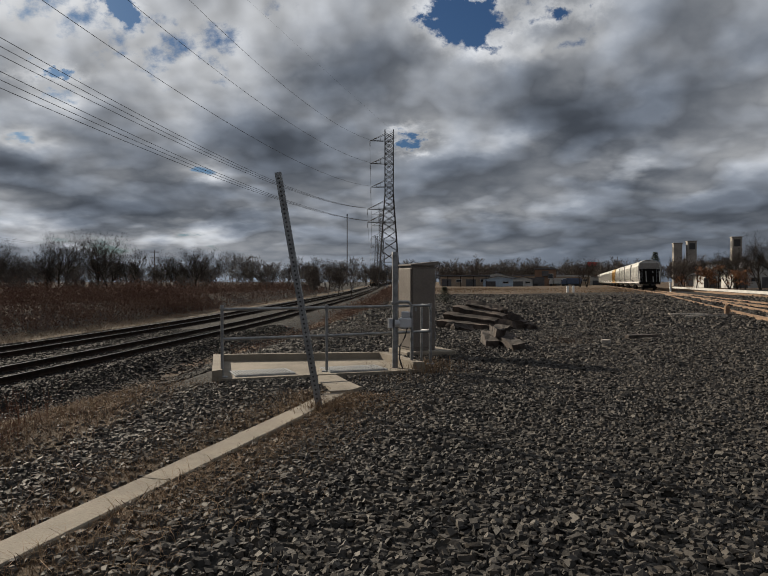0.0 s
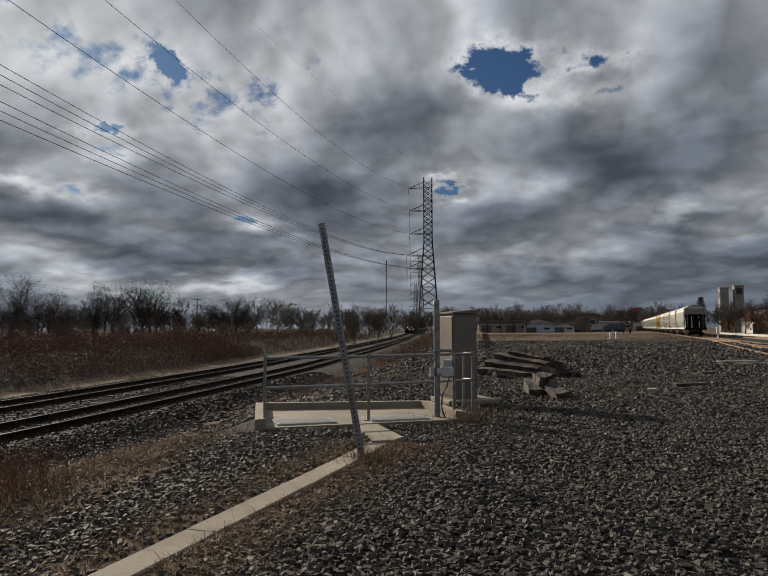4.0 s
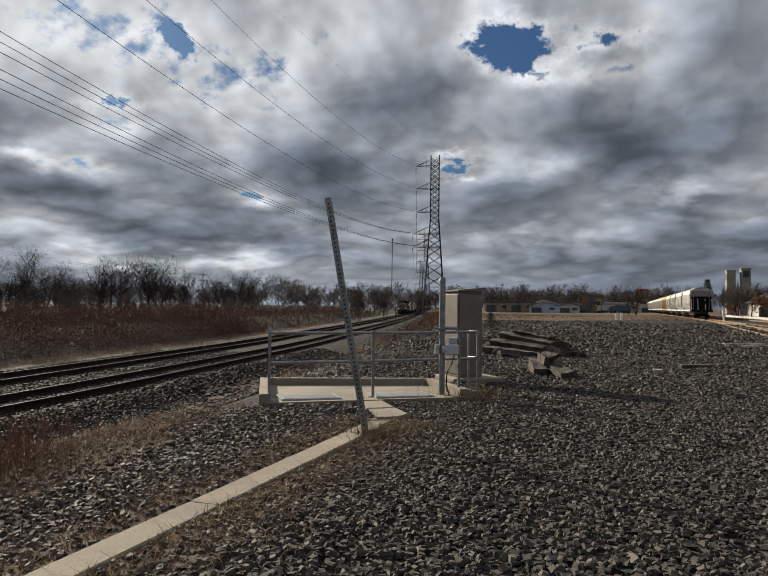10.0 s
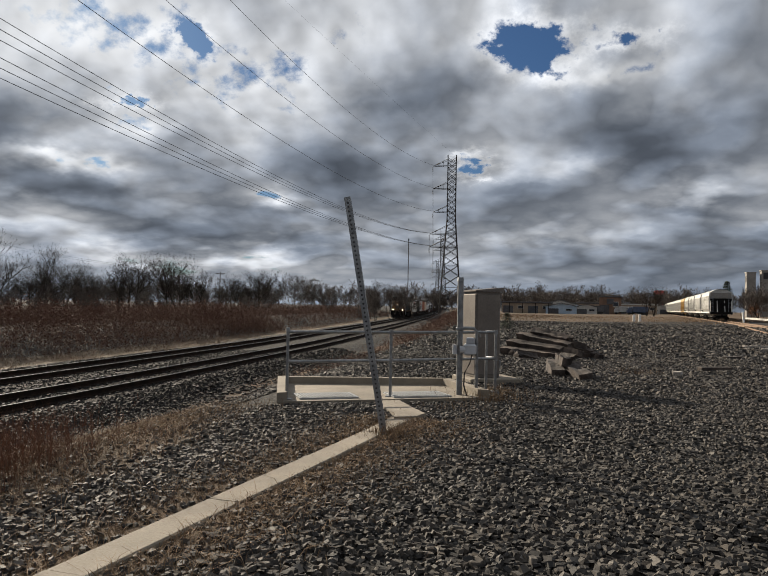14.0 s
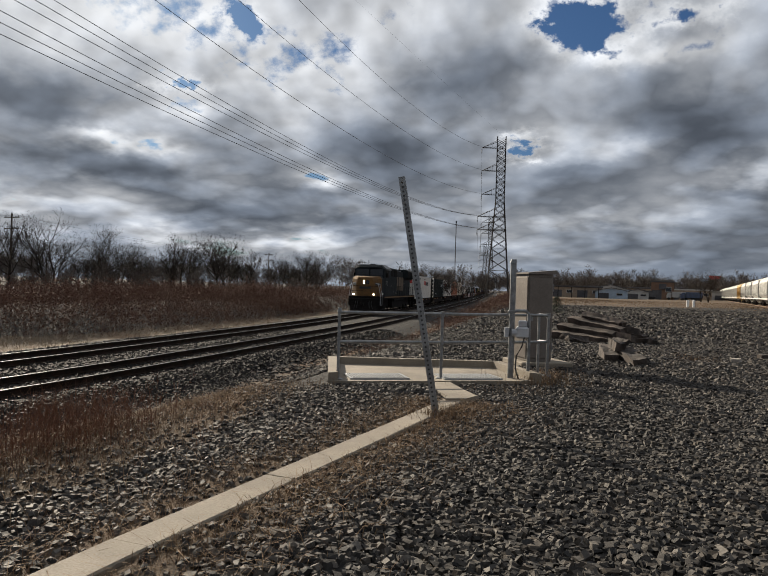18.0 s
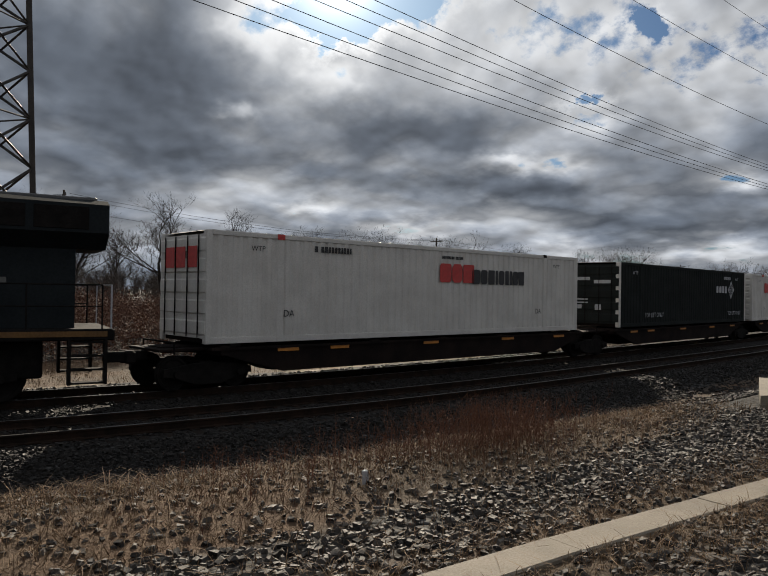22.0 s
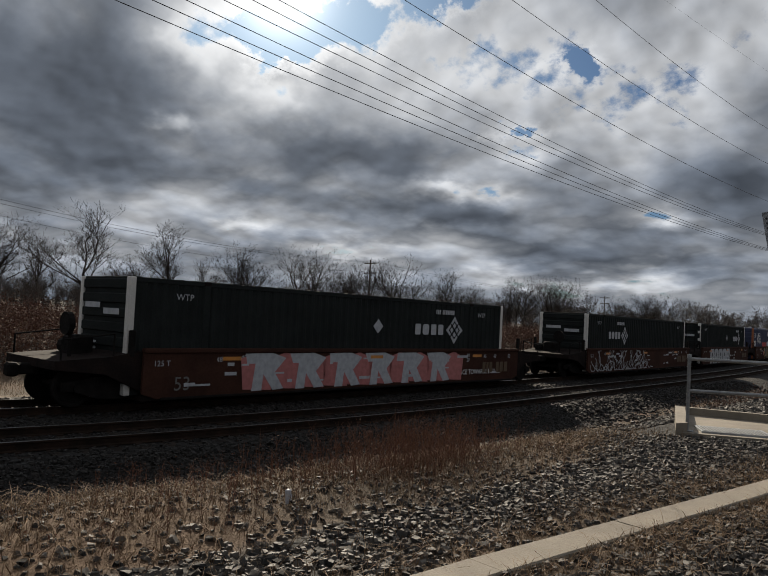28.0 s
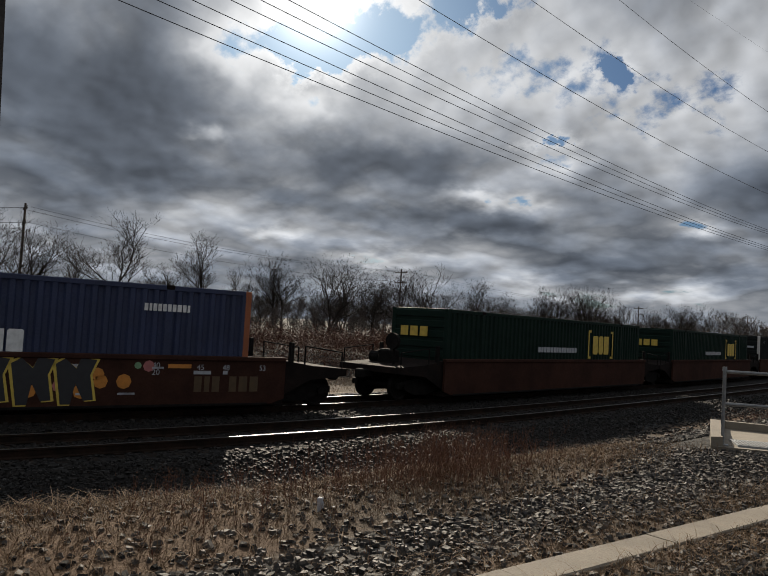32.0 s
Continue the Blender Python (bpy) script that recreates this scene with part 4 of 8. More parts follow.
def navy_marked_container():
    c = container("off-white container with a navy brand mark", M["white_paint"], M["white_paint"], False)
    blocks(c, [0.75, 0.7, 0.75], 0.1, 0.75, M["navy_mark"], 4.9, 1.35)
    blocks(c, [0.2] * 10, 0.05, 0.28, M["navy_mark"], 4.9, 0.95)
    code_bars(c, -5.2, 2.4, 10, 0.14, M["black_mark"], 61)
    flat_diamond(c, 0.3, 1.9, 0.13, M["black_mark"])
    e = Build()
    for k in range(3):
        e.box(0, 0.004, -0.8 + k * 0.5, -0.4 + k * 0.5, 1.9, 2.3)
    for k in range(8):
        e.box(0, 0.004, -0.8 + k * 0.18, -0.68 + k * 0.18, 1.65, 1.8)
    loose_parts("marking", e, M["navy_mark"], c, at=pose(L53 / 2 + 0.045, 0, 0))
    return c


def blue_container():
    c = container("faded blue container with orange corner posts and pale brand marks", M["blue_box"], M["orange"], False)
    letters(c, "53", 0.62, M["white_mark"], 7.5, 2.0)
    part("plate", Build().box(-0.36, 0.36, -0.004, 0, 0, 0.52), M["white_mark"], c, at=on_side(7.5, 1.2))
    me = writing("110\"", 0.3, M["black_mark"])
    part("marking", me, None, c, at=pose(7.5, HALF + 0.022, 1.42, 0, 0, 180))
    part("plate", Build().box(-0.27, 0.27, -0.004, 0, 0, 0.45), M["white_mark"], c, at=on_side(0.35, 2.2))
    part("marking", writing("110\"", 0.22, M["black_mark"]), None, c, at=pose(0.35, HALF + 0.022, 2.4, 0, 0, 180))
    flat_diamond(c, 5.85, 1.95, 0.5, M["white_mark"])
    part("marking", Build().prism([(-0.3, 0), (0, -0.3), (0.3, 0), (0, 0.3)], -0.004, 0), M["navy_mark"], c, at=pose(5.85, HALF + 0.024, 1.95, 0, 0, 180))
    lines = Build()
    for k in range(7):
        lines.box(0, 1.25 - 0.08 * k, -0.004, 0, -0.45 + k * 0.15, -0.4 + k * 0.15)
    loose_parts("marking", lines, M["white_mark"], c, at=on_side(5.55, 1.95))
    blocks(c, [0.5, 0.36, 0.36, 0.36, 0.36], 0.07, 0.62, M["red_mark"], 2.35, 0.95)
    blocks(c, [0.34, 0.3, 0.3, 0.34, 0.34, 0.3, 0.34, 0.3, 0.18, 0.34], 0.06, 0.72, M["white_mark"], -0.95, 0.95)
    code_bars(c, -5.4, 2.25, 10, 0.18, M["white_mark"], 71)
    return c


def green_container(k):
    c = container("deep green container with a yellow brand mark in brackets", M["deep_green"], M["deep_green"], False)
    blocks(c, [0.52, 0.46, 0.52], 0.08, 0.85, M["gold_mark"], -3.8, 1.4)
    for s in (-1, 1):
        b = Build().box(-0.05, 0.05, -0.004, 0, 0, 1.3)
        b.box(0 if s > 0 else -0.22, 0.22 if s > 0 else 0, -0.004, 0, 1.2, 1.3).box(0 if s > 0 else -0.22, 0.22 if s > 0 else 0, -0.004, 0, 0, 0.1)
        part("marking", b, M["gold_mark"], c, at=on_side(-3.8 + s * 1.25, 1.2))
    blocks(c, [0.2, 0.18, 0.2, 0.3, 0.2, 0.2, 0.18, 0.2, 0.18, 0.2, 0.2, 0.2, 0.2, 0.2], 0.04, 0.22, M["silver_mark"], 0.3, 1.45)
    e = Build()
    for q in range(3):
        e.box(0, 0.004, -0.8 + q * 0.45, -0.45 + q * 0.45, 1.9, 2.25)
    loose_parts("marking", e, M["gold_mark"], c, at=pose(L53 / 2 + 0.045, 0, 0))
    return c


def coupler(parent, x, s):
    b = Build()
    b.box(min(x, x + s * 0.55), max(x, x + s * 0.55), -0.09, 0.09, 0.72, 0.98, 0.03)
    b.box(min(x + s * 0.45, x + s * 0.72), max(x + s * 0.45, x + s * 0.72), -0.16, 0.16, 0.68, 1.0, 0.05)
    part("coupler", b, M["dark_metal"], parent)


def spine_car(front, rear, first, last):
    """One unit of a spine car from front to rear along the train."""
    half = (rear - front) / 2
    car = thing("spine_car", "sooty brown container spine car with amber reflectors", "rail wagon", group="spine cars of the train")
    b = Build()
    low, top = 0.30, 1.06
    out = [(-half + 0.3, 0.92), (-half + 2.2, 0.88), (-half + 3.6, low), (half - 3.6, low), (half - 2.2, 0.88), (half - 0.3, 0.92), (half - 0.3, top), (-half + 0.3, top)]
    b.prism(out, -0.42, 0.42)
    part("centre_sill", b, M["spine"], car)
    for s in (-1, 1):
        b = Build()
        b.prism([(-half + 1.6, 0.86), (-half + 3.4, 0.36), (half - 3.4, 0.36), (half - 1.6, 0.86), (half - 1.6, top), (-half + 1.6, top)], s * 1.22 - 0.05, s * 1.22 + 0.05)
        b.box(-half + 1.2, half - 1.2, s * 1.22 - 0.11, s * 1.22 + 0.11, top - 0.07, top)
        sill = part("side_sill", b, M["spine"], car)
        for k, x in enumerate((-6.6, -3.4, 0.6, 4.4, 6.2)):
            part("reflector", Build().box(x - 0.34, x + 0.34, s * 1.285 - 0.012, s * 1.285 + 0.012, 0.90, 1.0), M["amber"], sill)
    for x in (-half + 1.7, -3.0, 0.0, 3.0, half - 1.7):
        part("cross_bearer", Build().box(x - 0.22, x + 0.22, -1.28, 1.28, 0.84, 1.10, 0.03), M["spine"], car)
    for x in (-half + 1.9, half - 1.9):
        for s in (-1, 1):
            part("container_pedestal", Build().box(x - 0.16, x + 0.16, s * 1.18 - 0.12, s * 1.18 + 0.12, 1.06, 1.15, 0.02), M["dark_metal"], car)
    rail_b = Build()
    rail_b.tube((half - 0.4, 0.9, 1.2), (half - 0.4, -0.9, 1.2), 0.025).tube((half - 0.4, 0.9, 0.9), (half - 0.4, 0.9, 1.2), 0.025).tube((half - 0.4, -0.9, 0.9), (half - 0.4, -0.9, 1.2), 0.025)
    part("handrail", rail_b, M["dark_metal"], car)
    for x in (-half, half - 1.4):
        part("platform", Build().box(x, x + 1.4, -0.9, 0.9, 0.98, 1.04, 0.01), M["spine"], car)
    bogie(car, -half + 0.4 if not last else -half + 1.3, 2, 0.42, 1.75)
    if first:
        bogie(car, half - 1.3, 2, 0.42, 1.75)
        coupler(car, half - 0.1, 1)
    if last:
        coupler(car, -half + 0.1, -1)
    return car


def well_car(front, rear, paint, first, last, label):
    """One unit of a well car: deep side walls between two trucks."""
    half = (rear - front) / 2
    car = thing("well_car", label, "rail wagon", group="well cars of the train")
    wl = L53 / 2 + 0.35
    for s in (-1, 1):
        b = Build()
        b.prism([(-wl, 0.3), (-wl + 0.4, 0.17), (wl - 0.4, 0.17), (wl, 0.3), (wl, 1.34), (-wl, 1.34)], s * 1.43 - 0.04, s * 1.43 + 0.04)
        wall = part("side_wall", b, paint, car)
        part("top_chord", Build().box(-wl, wl, s * 1.43 - 0.09, s * 1.43 + 0.09, 1.30, 1.42, 0.02), paint, wall)
        part("bottom_chord", Build().box(-wl + 0.5, wl - 0.5, s * 1.43 - 0.08, s * 1.43 + 0.06, 0.13, 0.2, 0.015), M["dark_metal"], wall)
        rib = shared(("rib", paint.name), lambda: Build().box(-0.05, 0.05, -0.06, 0.06, 0.22, 1.32).mesh("rib", paint))
        for k in range(9):
            part("rib", rib, None, wall, at=pose(-wl + 0.7 + k * (2 * wl - 1.4) / 8, s * 1.40, 0))
    part("well_floor", Build().box(-wl, wl, -1.4, 1.4, 0.13, 0.25), M["spine"], car)
    for s in (-1, 1):
        e = half if s > 0 else -half
        b = Build()
        b.prism([(s * (wl - 0.05), 0.35), (s * (wl - 0.05), 1.34), (s * (wl + 0.9), 1.2), (e, 1.12), (e, 0.92), (s * (wl + 0.9), 0.8)], -1.35, 1.35)
        part("end_platform", b, M["spine"], car)
        b = Build()
        for y in (-1.3, 1.3):
            b.box(s * (wl + 0.25) - 0.07, s * (wl + 0.25) + 0.07, y - 0.06, y + 0.06, 1.2, 1.85, 0.02)
            b.tube((s * (wl + 0.7), y, 1.2), (s * (wl + 0.7), y, 1.75), 0.025).tube((e - s * 0.15, y, 1.0), (e - s * 0.15, y, 1.6), 0.025).tube((s * (wl + 0.7), y, 1.75), (e - s * 0.15, y, 1.6), 0.02)
        loose_parts("guide_post", b, M["dark_metal"], car)
    if first:
        b = Build()
        b.tube((half - 0.7, 0.5, 1.1), (half - 0.7, 0.5, 2.0), 0.05)
        b.tube((half - 0.68, 0.5, 1.95), (half - 0.55, 0.5, 1.95), 0.28, sides=14)
        b.box(half - 1.5, half - 0.95, -0.5, 0.1, 1.1, 1.65, 0.06)
        b.tube((half - 1.25, -1.0, 1.35), (half - 1.25, -0.6, 1.35), 0.2, sides=10)
        loose_parts("brake_gear", b, M["dark_metal"], car)
        bogie(car, half - 1.6, 2, 0.46, 1.8)
        coupler(car, half - 0.2, 1)
    bogie(car, -half + (1.6 if last else 0.3), 2, 0.48 if not last else 0.46, 1.8)
    if last:
        coupler(car, -half + 0.2, -1)
    return car


def loose_parts(name, b, material, parent, label="", at=None):
    """Each closed piece of a build as a part of its own."""
    group = list(range(len(b.v)))

    def root(i):
        while group[i] != i:
            group[i] = group[group[i]]
            i = group[i]
        return i

    for f in b.f:
        for i in f[1:]:
            group[root(i)] = root(f[0])
    sets = {}
    for f in b.f:
        sets.setdefault(root(f[0]), []).append(f)
    for faces in sets.values():
        used = sorted({i for f in faces for i in f})
        at_ = {i: k for k, i in enumerate(used)}
        piece = Build().face_set([b.v[i] for i in used], [[at_[i] for i in f] for f in faces])
        part(name, piece, material, parent, label, at)


def spray(car, kind, seed):
    """Sprayed lettering on a well wall as rounded shapes that spell nothing."""
    rnd = random.Random(seed)
    y = 1.43 + 0.045
    if kind in ("fat", "bubble"):
        big = kind == "fat"
        b, o, hole, x = Build(), Build(), Build(), 6.2 if big else -1.5
        for k in range(5):
            wd = rnd.uniform(1.15, 1.5) * (1 if big else 0.72)
            lean = rnd.uniform(-0.1, 0.1)
            out = [(0, 0.0), (wd * 0.36, 0.0), (wd * 0.4, 0.4), (wd * 0.6, 0.38), (wd * 0.64, 0), (wd, 0.02), (wd * 0.93, 0.5), (wd + lean, 0.8), (wd * 0.8, 1.1), (wd * 0.2, 1.12), (lean, 0.85)]
            if k % 2:
                out = [(0.05, 0.0), (wd * 0.5, -0.02), (wd * 0.95, 0.1), (wd, 0.55), (wd * 0.98, 0.95), (wd * 0.7, 1.14), (wd * 0.3, 1.13), (0.02, 0.95), (-0.04, 0.5), (0.0, 0.2)]
            b.prism([(-x + u, v + 0.02) for u, v in out], 0.0, 0.004)
            hole.prism([(-x + wd * (0.5 + 0.13 * math.cos(i * 0.7854)), 0.66 + 0.16 * math.sin(i * 0.7854)) for i in range(8)], 0.0, 0.004)
            cx, cz = -x + wd * 0.5, 0.56
            o.prism([(cx + (u - wd * 0.5) * 1.09, cz + (v - 0.54) * 1.1) for u, v in out], 0.0, 0.002)
            x -= wd + 0.08
        loose_parts("spray_paint", o, M["black_mark" if big else "silver_mark"], car, at=pose(0, y, 0.2, 0, 0, 180) @ pose(0, -0.006, 0))
        loose_parts("spray_paint", b, M["silver_mark" if big else "black_mark"], car, "silver bubble lettering" if big else "black bubble lettering edged in silver", at=pose(0, y + 0.003, 0.2, 0, 0, 180) @ pose(0, -0.006, 0))
        loose_parts("spray_paint", hole, M["black_mark" if big else "silver_mark"], car, at=pose(0, y + 0.006, 0.2, 0, 0, 180) @ pose(0, -0.006, 0))
    elif kind == "wide":
        p, b = Build(), Build()
        for k in range(10):
            x0 = -5.6 + k * 1.02
            p.prism([(x0, 0.1), (x0 + 1.0, 0.05), (x0 + 1.1, 0.9), (x0 + 0.5, 1.12), (x0 - 0.1, 0.95)], 0, 0.002)
        for k in range(6):
            x0 = -5.3 + k * 1.6
            hook = rnd.uniform(0.1, 0.5)
            b.prism([(x0, 0.05), (x0 + 0.35, 0.05), (x0 + 0.4, 0.5), (x0 + 0.75, 0.05), (x0 + 1.15, 0.08), (x0 + 0.8, 0.55), (x0 + 1.2, 0.95), (x0 + 0.7, 1.1), (x0 - 0.25, 1.08), (x0 - hook, 0.8), (x0 + 0.1, 0.8)], 0, 0.004)
        loose_parts("spray_paint", p, M["pink_mark"], car, "dull pink cloud behind the lettering", at=pose(0, y, 0.2, 0, 0, 180) @ pose(0, -0.006, 0))
        loose_parts("spray_paint", b, M["silver_mark"], car, "silver lettering", at=pose(0, y + 0.003, 0.2, 0, 0, 180) @ pose(0, -0.006, 0))
        part("marking", writing("RACE TOWARDS HELL.....", 0.26, M["white_mark"]), None, car, at=pose(-5.8, y + 0.004, 0.45, 0, 0, 180))
    elif kind in ("line", "tag"):
        b = Build()
        spots = [-7.4 + k * 0.13 for k in range(60)] if kind == "line" else [v + 0.11 * k for v in (-6.2, 3.4) for k in range(9)]
        for at_x in spots:
            x0, z0 = at_x + rnd.uniform(-0.2, 0.2), rnd.uniform(0.1, 0.5)
            pts, a = [], rnd.uniform(0, 6.28)
            for i in range(7):
                pts.append((x0, z0))
                a += rnd.uniform(-0.9, 1.2)
                x0, z0 = x0 + 0.2 * math.cos(a), min(1.08, max(0.05, z0 + 0.22 * math.sin(a)))
            for (xa, za), (xb, zb) in zip(pts[:-1], pts[1:]):
                d = Vector((xb - xa, zb - za)).normalized() * (0.022 if kind == "line" else 0.014)
                b.face_set([(xa - d.y, 0, za + d.x), (xa + d.y, 0, za - d.x), (xb + d.y, 0, zb - d.x), (xb - d.y, 0, zb + d.x)], [(0, 1, 2, 3)])
        tangle = part("spray_paint", b, M["silver_mark"], car, "tangled pale sprayed outlines", at=pose(0, y + 0.002, 0.22, 0, 0, 180) @ pose(0.0, -0.006, 0))
        tagged(tangle, "tangled pale sprayed outlines", kind="stuff")
    elif kind == "drip":
        for colour, n, r in (("amber", 16, 0.16), ("green_mark", 20, 0.09), ("pink_mark", 9, 0.2)):
            b = Build()
            for _ in range(n):
                cx, cz, q = rnd.uniform(-4.5, 5), rnd.uniform(0.3, 1.0), r * rnd.uniform(0.6, 1.2)
                b.prism([(cx + q * math.cos(i * 0.7854), cz + q * math.sin(i * 0.7854)) for i in range(8)], 0, 0.002)
            loose_parts("spray_paint", b, M[colour], car, at=pose(0, y, 0.22, 0, 0, 180) @ pose(0, -0.006, 0))
        b, o = Build(), Build()
        for k in range(8):
            x0 = -3.6 + k * 0.92
            out = [(0, 0.02), (0.22, 0.02), (0.3, 0.5), (0.5, 0.1), (0.72, 0.12), (0.62, 0.7), (0.75, 1.05), (0.4, 1.1), (0.3, 0.85), (0.05, 1.08), (-0.15, 0.95)]
            b.prism([(x0 + u, v) for u, v in out], 0, 0.004)
            o.prism([(x0 + 0.3 + (u - 0.3) * 1.16, 0.55 + (v - 0.55) * 1.05) for u, v in out], 0, 0.002)
        loose_parts("spray_paint", o, M["gold_mark"], car, at=pose(0, y + 0.002, 0.22, 0, 0, 180) @ pose(0, -0.006, 0))
        loose_parts("spray_paint", b, M["black_mark"], car, "black dripping lettering edged in yellow", at=pose(0, y + 0.004, 0.22, 0, 0, 180) @ pose(0, -0.006, 0))
    small = Build()
    for _ in range(26):
        x0, z0 = rnd.uniform(-7.8, 7.6), rnd.choice((0.95, 1.08, 0.7, 0.45))
        small.box(x0, x0 + rnd.uniform(0.1, 0.5), 0, 0.002, z0, z0 + rnd.choice((0.05, 0.09)))
    loose_parts("marking", small, M["silver_mark"], car, "", at=pose(0, y + 0.002, 0, 0, 0, 180) @ pose(0, -0.005, 0))
    code_bars(car, -0.5 if kind == "tag" else -6.0, 0.5, 6, 0.4, M["dim_gold"], 5, y=1.465)
    letters(car, "53", 0.5, M["dim_mark"], 7.5, 0.36, y=1.465)
    for text, x, z in (("125 T", 8.1, 0.98), ("48", 6.4, 1.06), ("40", 5.6, 1.1), ("20", 5.6, 0.93), ("40", -5.0, 1.1), ("20", -5.0, 0.93), ("45", -6.15, 1.06), ("48", -6.85, 1.06), ("53", -7.9, 1.06)):
        letters(car, text, 0.2, M["silver_mark"], x, z, y=1.465)
    for x in (-5.6, 0.2, 6.0):
        part("reflector", Build().box(-0.3, 0.3, -0.006, 0, 0, 0.1), M["amber"], car, at=pose(x, y + 0.004, 1.1, 0, 0, 180))


def ride(ob, p, height, base):
    """A thing at p metres down the train, on bogies half a base apart to each side."""
    MOVING.append((ob, p, height, base))


def locomotive():
    loco = thing("diesel_locomotive", "dark blue diesel locomotive with a yellow nose and lit headlamps", "locomotive")
    blue, yellow, dark = M["loco_blue"], M["loco_yellow"], M["dark_metal"]
    b = Build().box(-10.75, 10.4, -1.5, 1.5, 1.36, 1.62, 0.03)
    deck = part("walkway", b, dark, loco)
    for s in (-1, 1):
        part("sill_stripe", Build().box(-10.6, 8.2, s * 1.505 - 0.012, s * 1.505 + 0.012, 1.45, 1.57), yellow, deck, "yellow reflective sill stripe")
    # nose: a blue rear stretch and a yellow front with slanted cheeks
    def nose_ring(x, wd, hi):
        return [(x, y * wd, z) for y, z in ((-1, 1.62), (1, 1.62), (1, hi - 0.25), (0.84, hi), (-0.84, hi), (-1, hi - 0.25))]

    part("nose_rear", Build().loft([nose_ring(8.0, 1.44, 3.56), nose_ring(9.3, 1.42, 3.5)]), blue, loco)
    b = Build().loft([nose_ring(9.302, 1.42, 3.5), nose_ring(9.42, 1.38, 3.5), nose_ring(9.98, 0.86, 3.4), nose_ring(10.06, 0.78, 3.3)])
    nose = part("nose", b, yellow, loco, "yellow short hood")
    part("nose_door", Build().box(10.05, 10.1, -0.3, 0.42, 1.66, 3.2, 0.02), yellow, nose)
    part("door_window", Build().box(10.095, 10.115, 0.08, 0.36, 2.74, 3.1, 0.03), M["glass"], nose)
    part("lamp_plate", Build().box(10.05, 10.12, -0.26, -0.02, 2.64, 3.16, 0.03), M["black_mark"], nose)
    for z in (2.8, 3.02):
        part("headlamp", Build().tube((10.06, -0.14, z), (10.15, -0.14, z), 0.10, sides=14), dark, nose)
        part("headlamp_lens", Build().tube((10.145, -0.14, z), (10.16, -0.14, z), 0.06, sides=14), M["lamp"], nose, "lit headlamp lens")
    for s in (-1, 1):
        board = part("number_board", Build().box(-0.29, 0.29, -0.02, 0.02, 2.62, 2.88, 0.01), M["black_mark"], nose, at=pose(9.72, s * 1.125, 0, 0, 0, s * 137))
        if s > 0:
            part("marking", writing("742", 0.24, M["white_mark"]), None, board, at=pose(0, -0.024, 2.67))
    part("brand_panel", Build().box(10.06, 10.125, -0.55, 0.55, 2.3, 2.5, 0.01), M["black_mark"], nose)
    # pilot, plough and steps
    b = Build()
    b.loft([[(10.35, -1.5, 0.75), (10.35, 1.5, 0.75), (10.35, 1.5, 1.4), (10.35, -1.5, 1.4)], [(10.62, -1.45, 0.75), (10.62, 1.45, 0.75), (10.62, 1.45, 1.38), (10.62, -1.45, 1.38)]])
    pilot = part("pilot", b, dark, loco)
    b = Build()
    b.loft([[(10.4, -1.5, 0.12), (10.4, 1.5, 0.12), (10.4, 1.5, 0.8), (10.4, -1.5, 0.8)], [(10.95, -1.15, 0.12), (10.95, 1.15, 0.12), (10.6, 1.3, 0.8), (10.6, -1.3, 0.8)]])
    part("snow_plough", b, dark, pilot)
    for s in (-1, 1):
        part("ditch_lamp", Build().tube((10.5, s * 0.95, 1.78), (10.66, s * 0.95, 1.78), 0.12, sides=14), dark, pilot)
        part("ditch_lamp_lens", Build().tube((10.655, s * 0.95, 1.78), (10.675, s * 0.95, 1.78), 0.075, sides=14), M["lamp"], pilot, "lit ditch lamp lens")
        for x0 in (9.5, -10.55):
            for k in range(4):
                part("step", Build().box(x0, x0 + 0.65, s * 1.36 - 0.14, s * 1.36 + 0.14, 0.4 + k * 0.3, 0.44 + k * 0.3), dark, loco)
            for x1 in (x0 - 0.06, x0 + 0.65):
                part("step_plate", Build().box(x1, x1 + 0.06, s * 1.36 - 0.14, s * 1.36 + 0.14, 0.38, 1.4), dark, loco)
        for x in (9.45, 10.2):
            part("grab_rail", Build().path([(x, s * 1.5, 0.75), (x, s * 1.5, 1.75), (x + 0.12, s * 1.3, 2.75), (x + 0.12, s * 1.05, 2.82)], 0.022), M["silver_mark"], loco, "pale grab rail")
    part("front_rail", Build().path([(10.45, -1.3, 1.62), (10.45, -1.3, 2.55), (10.45, 1.3, 2.55), (10.45, 1.3, 1.62)], 0.022).path([(10.45, -1.3, 2.1), (10.45, 1.3, 2.1)], 0.018), dark, loco)
    for y in (-0.75, -0.55, 0.55, 0.75):
        hose = Build().path([(10.6, y, 1.15), (10.8, y, 0.9), (10.85, y * 1.1, 0.6), (10.75, y * 1.2, 0.45)], 0.03)
        part("air_hose", hose, M["rubber"], pilot)
    # cab
    b = Build()
    b.loft([[(x, y * wd, z) for y, z in ((-1, 1.62), (1, 1.62), (1, 4.2), (0.74, hi), (-0.74, hi), (-1, 4.2))] for x, wd, hi in ((5.5, 1.5, 4.62), (7.8, 1.5, 4.62), (8.35, 1.44, 4.42))])
    cab = part("cab", b, blue, loco)
    b = Build()
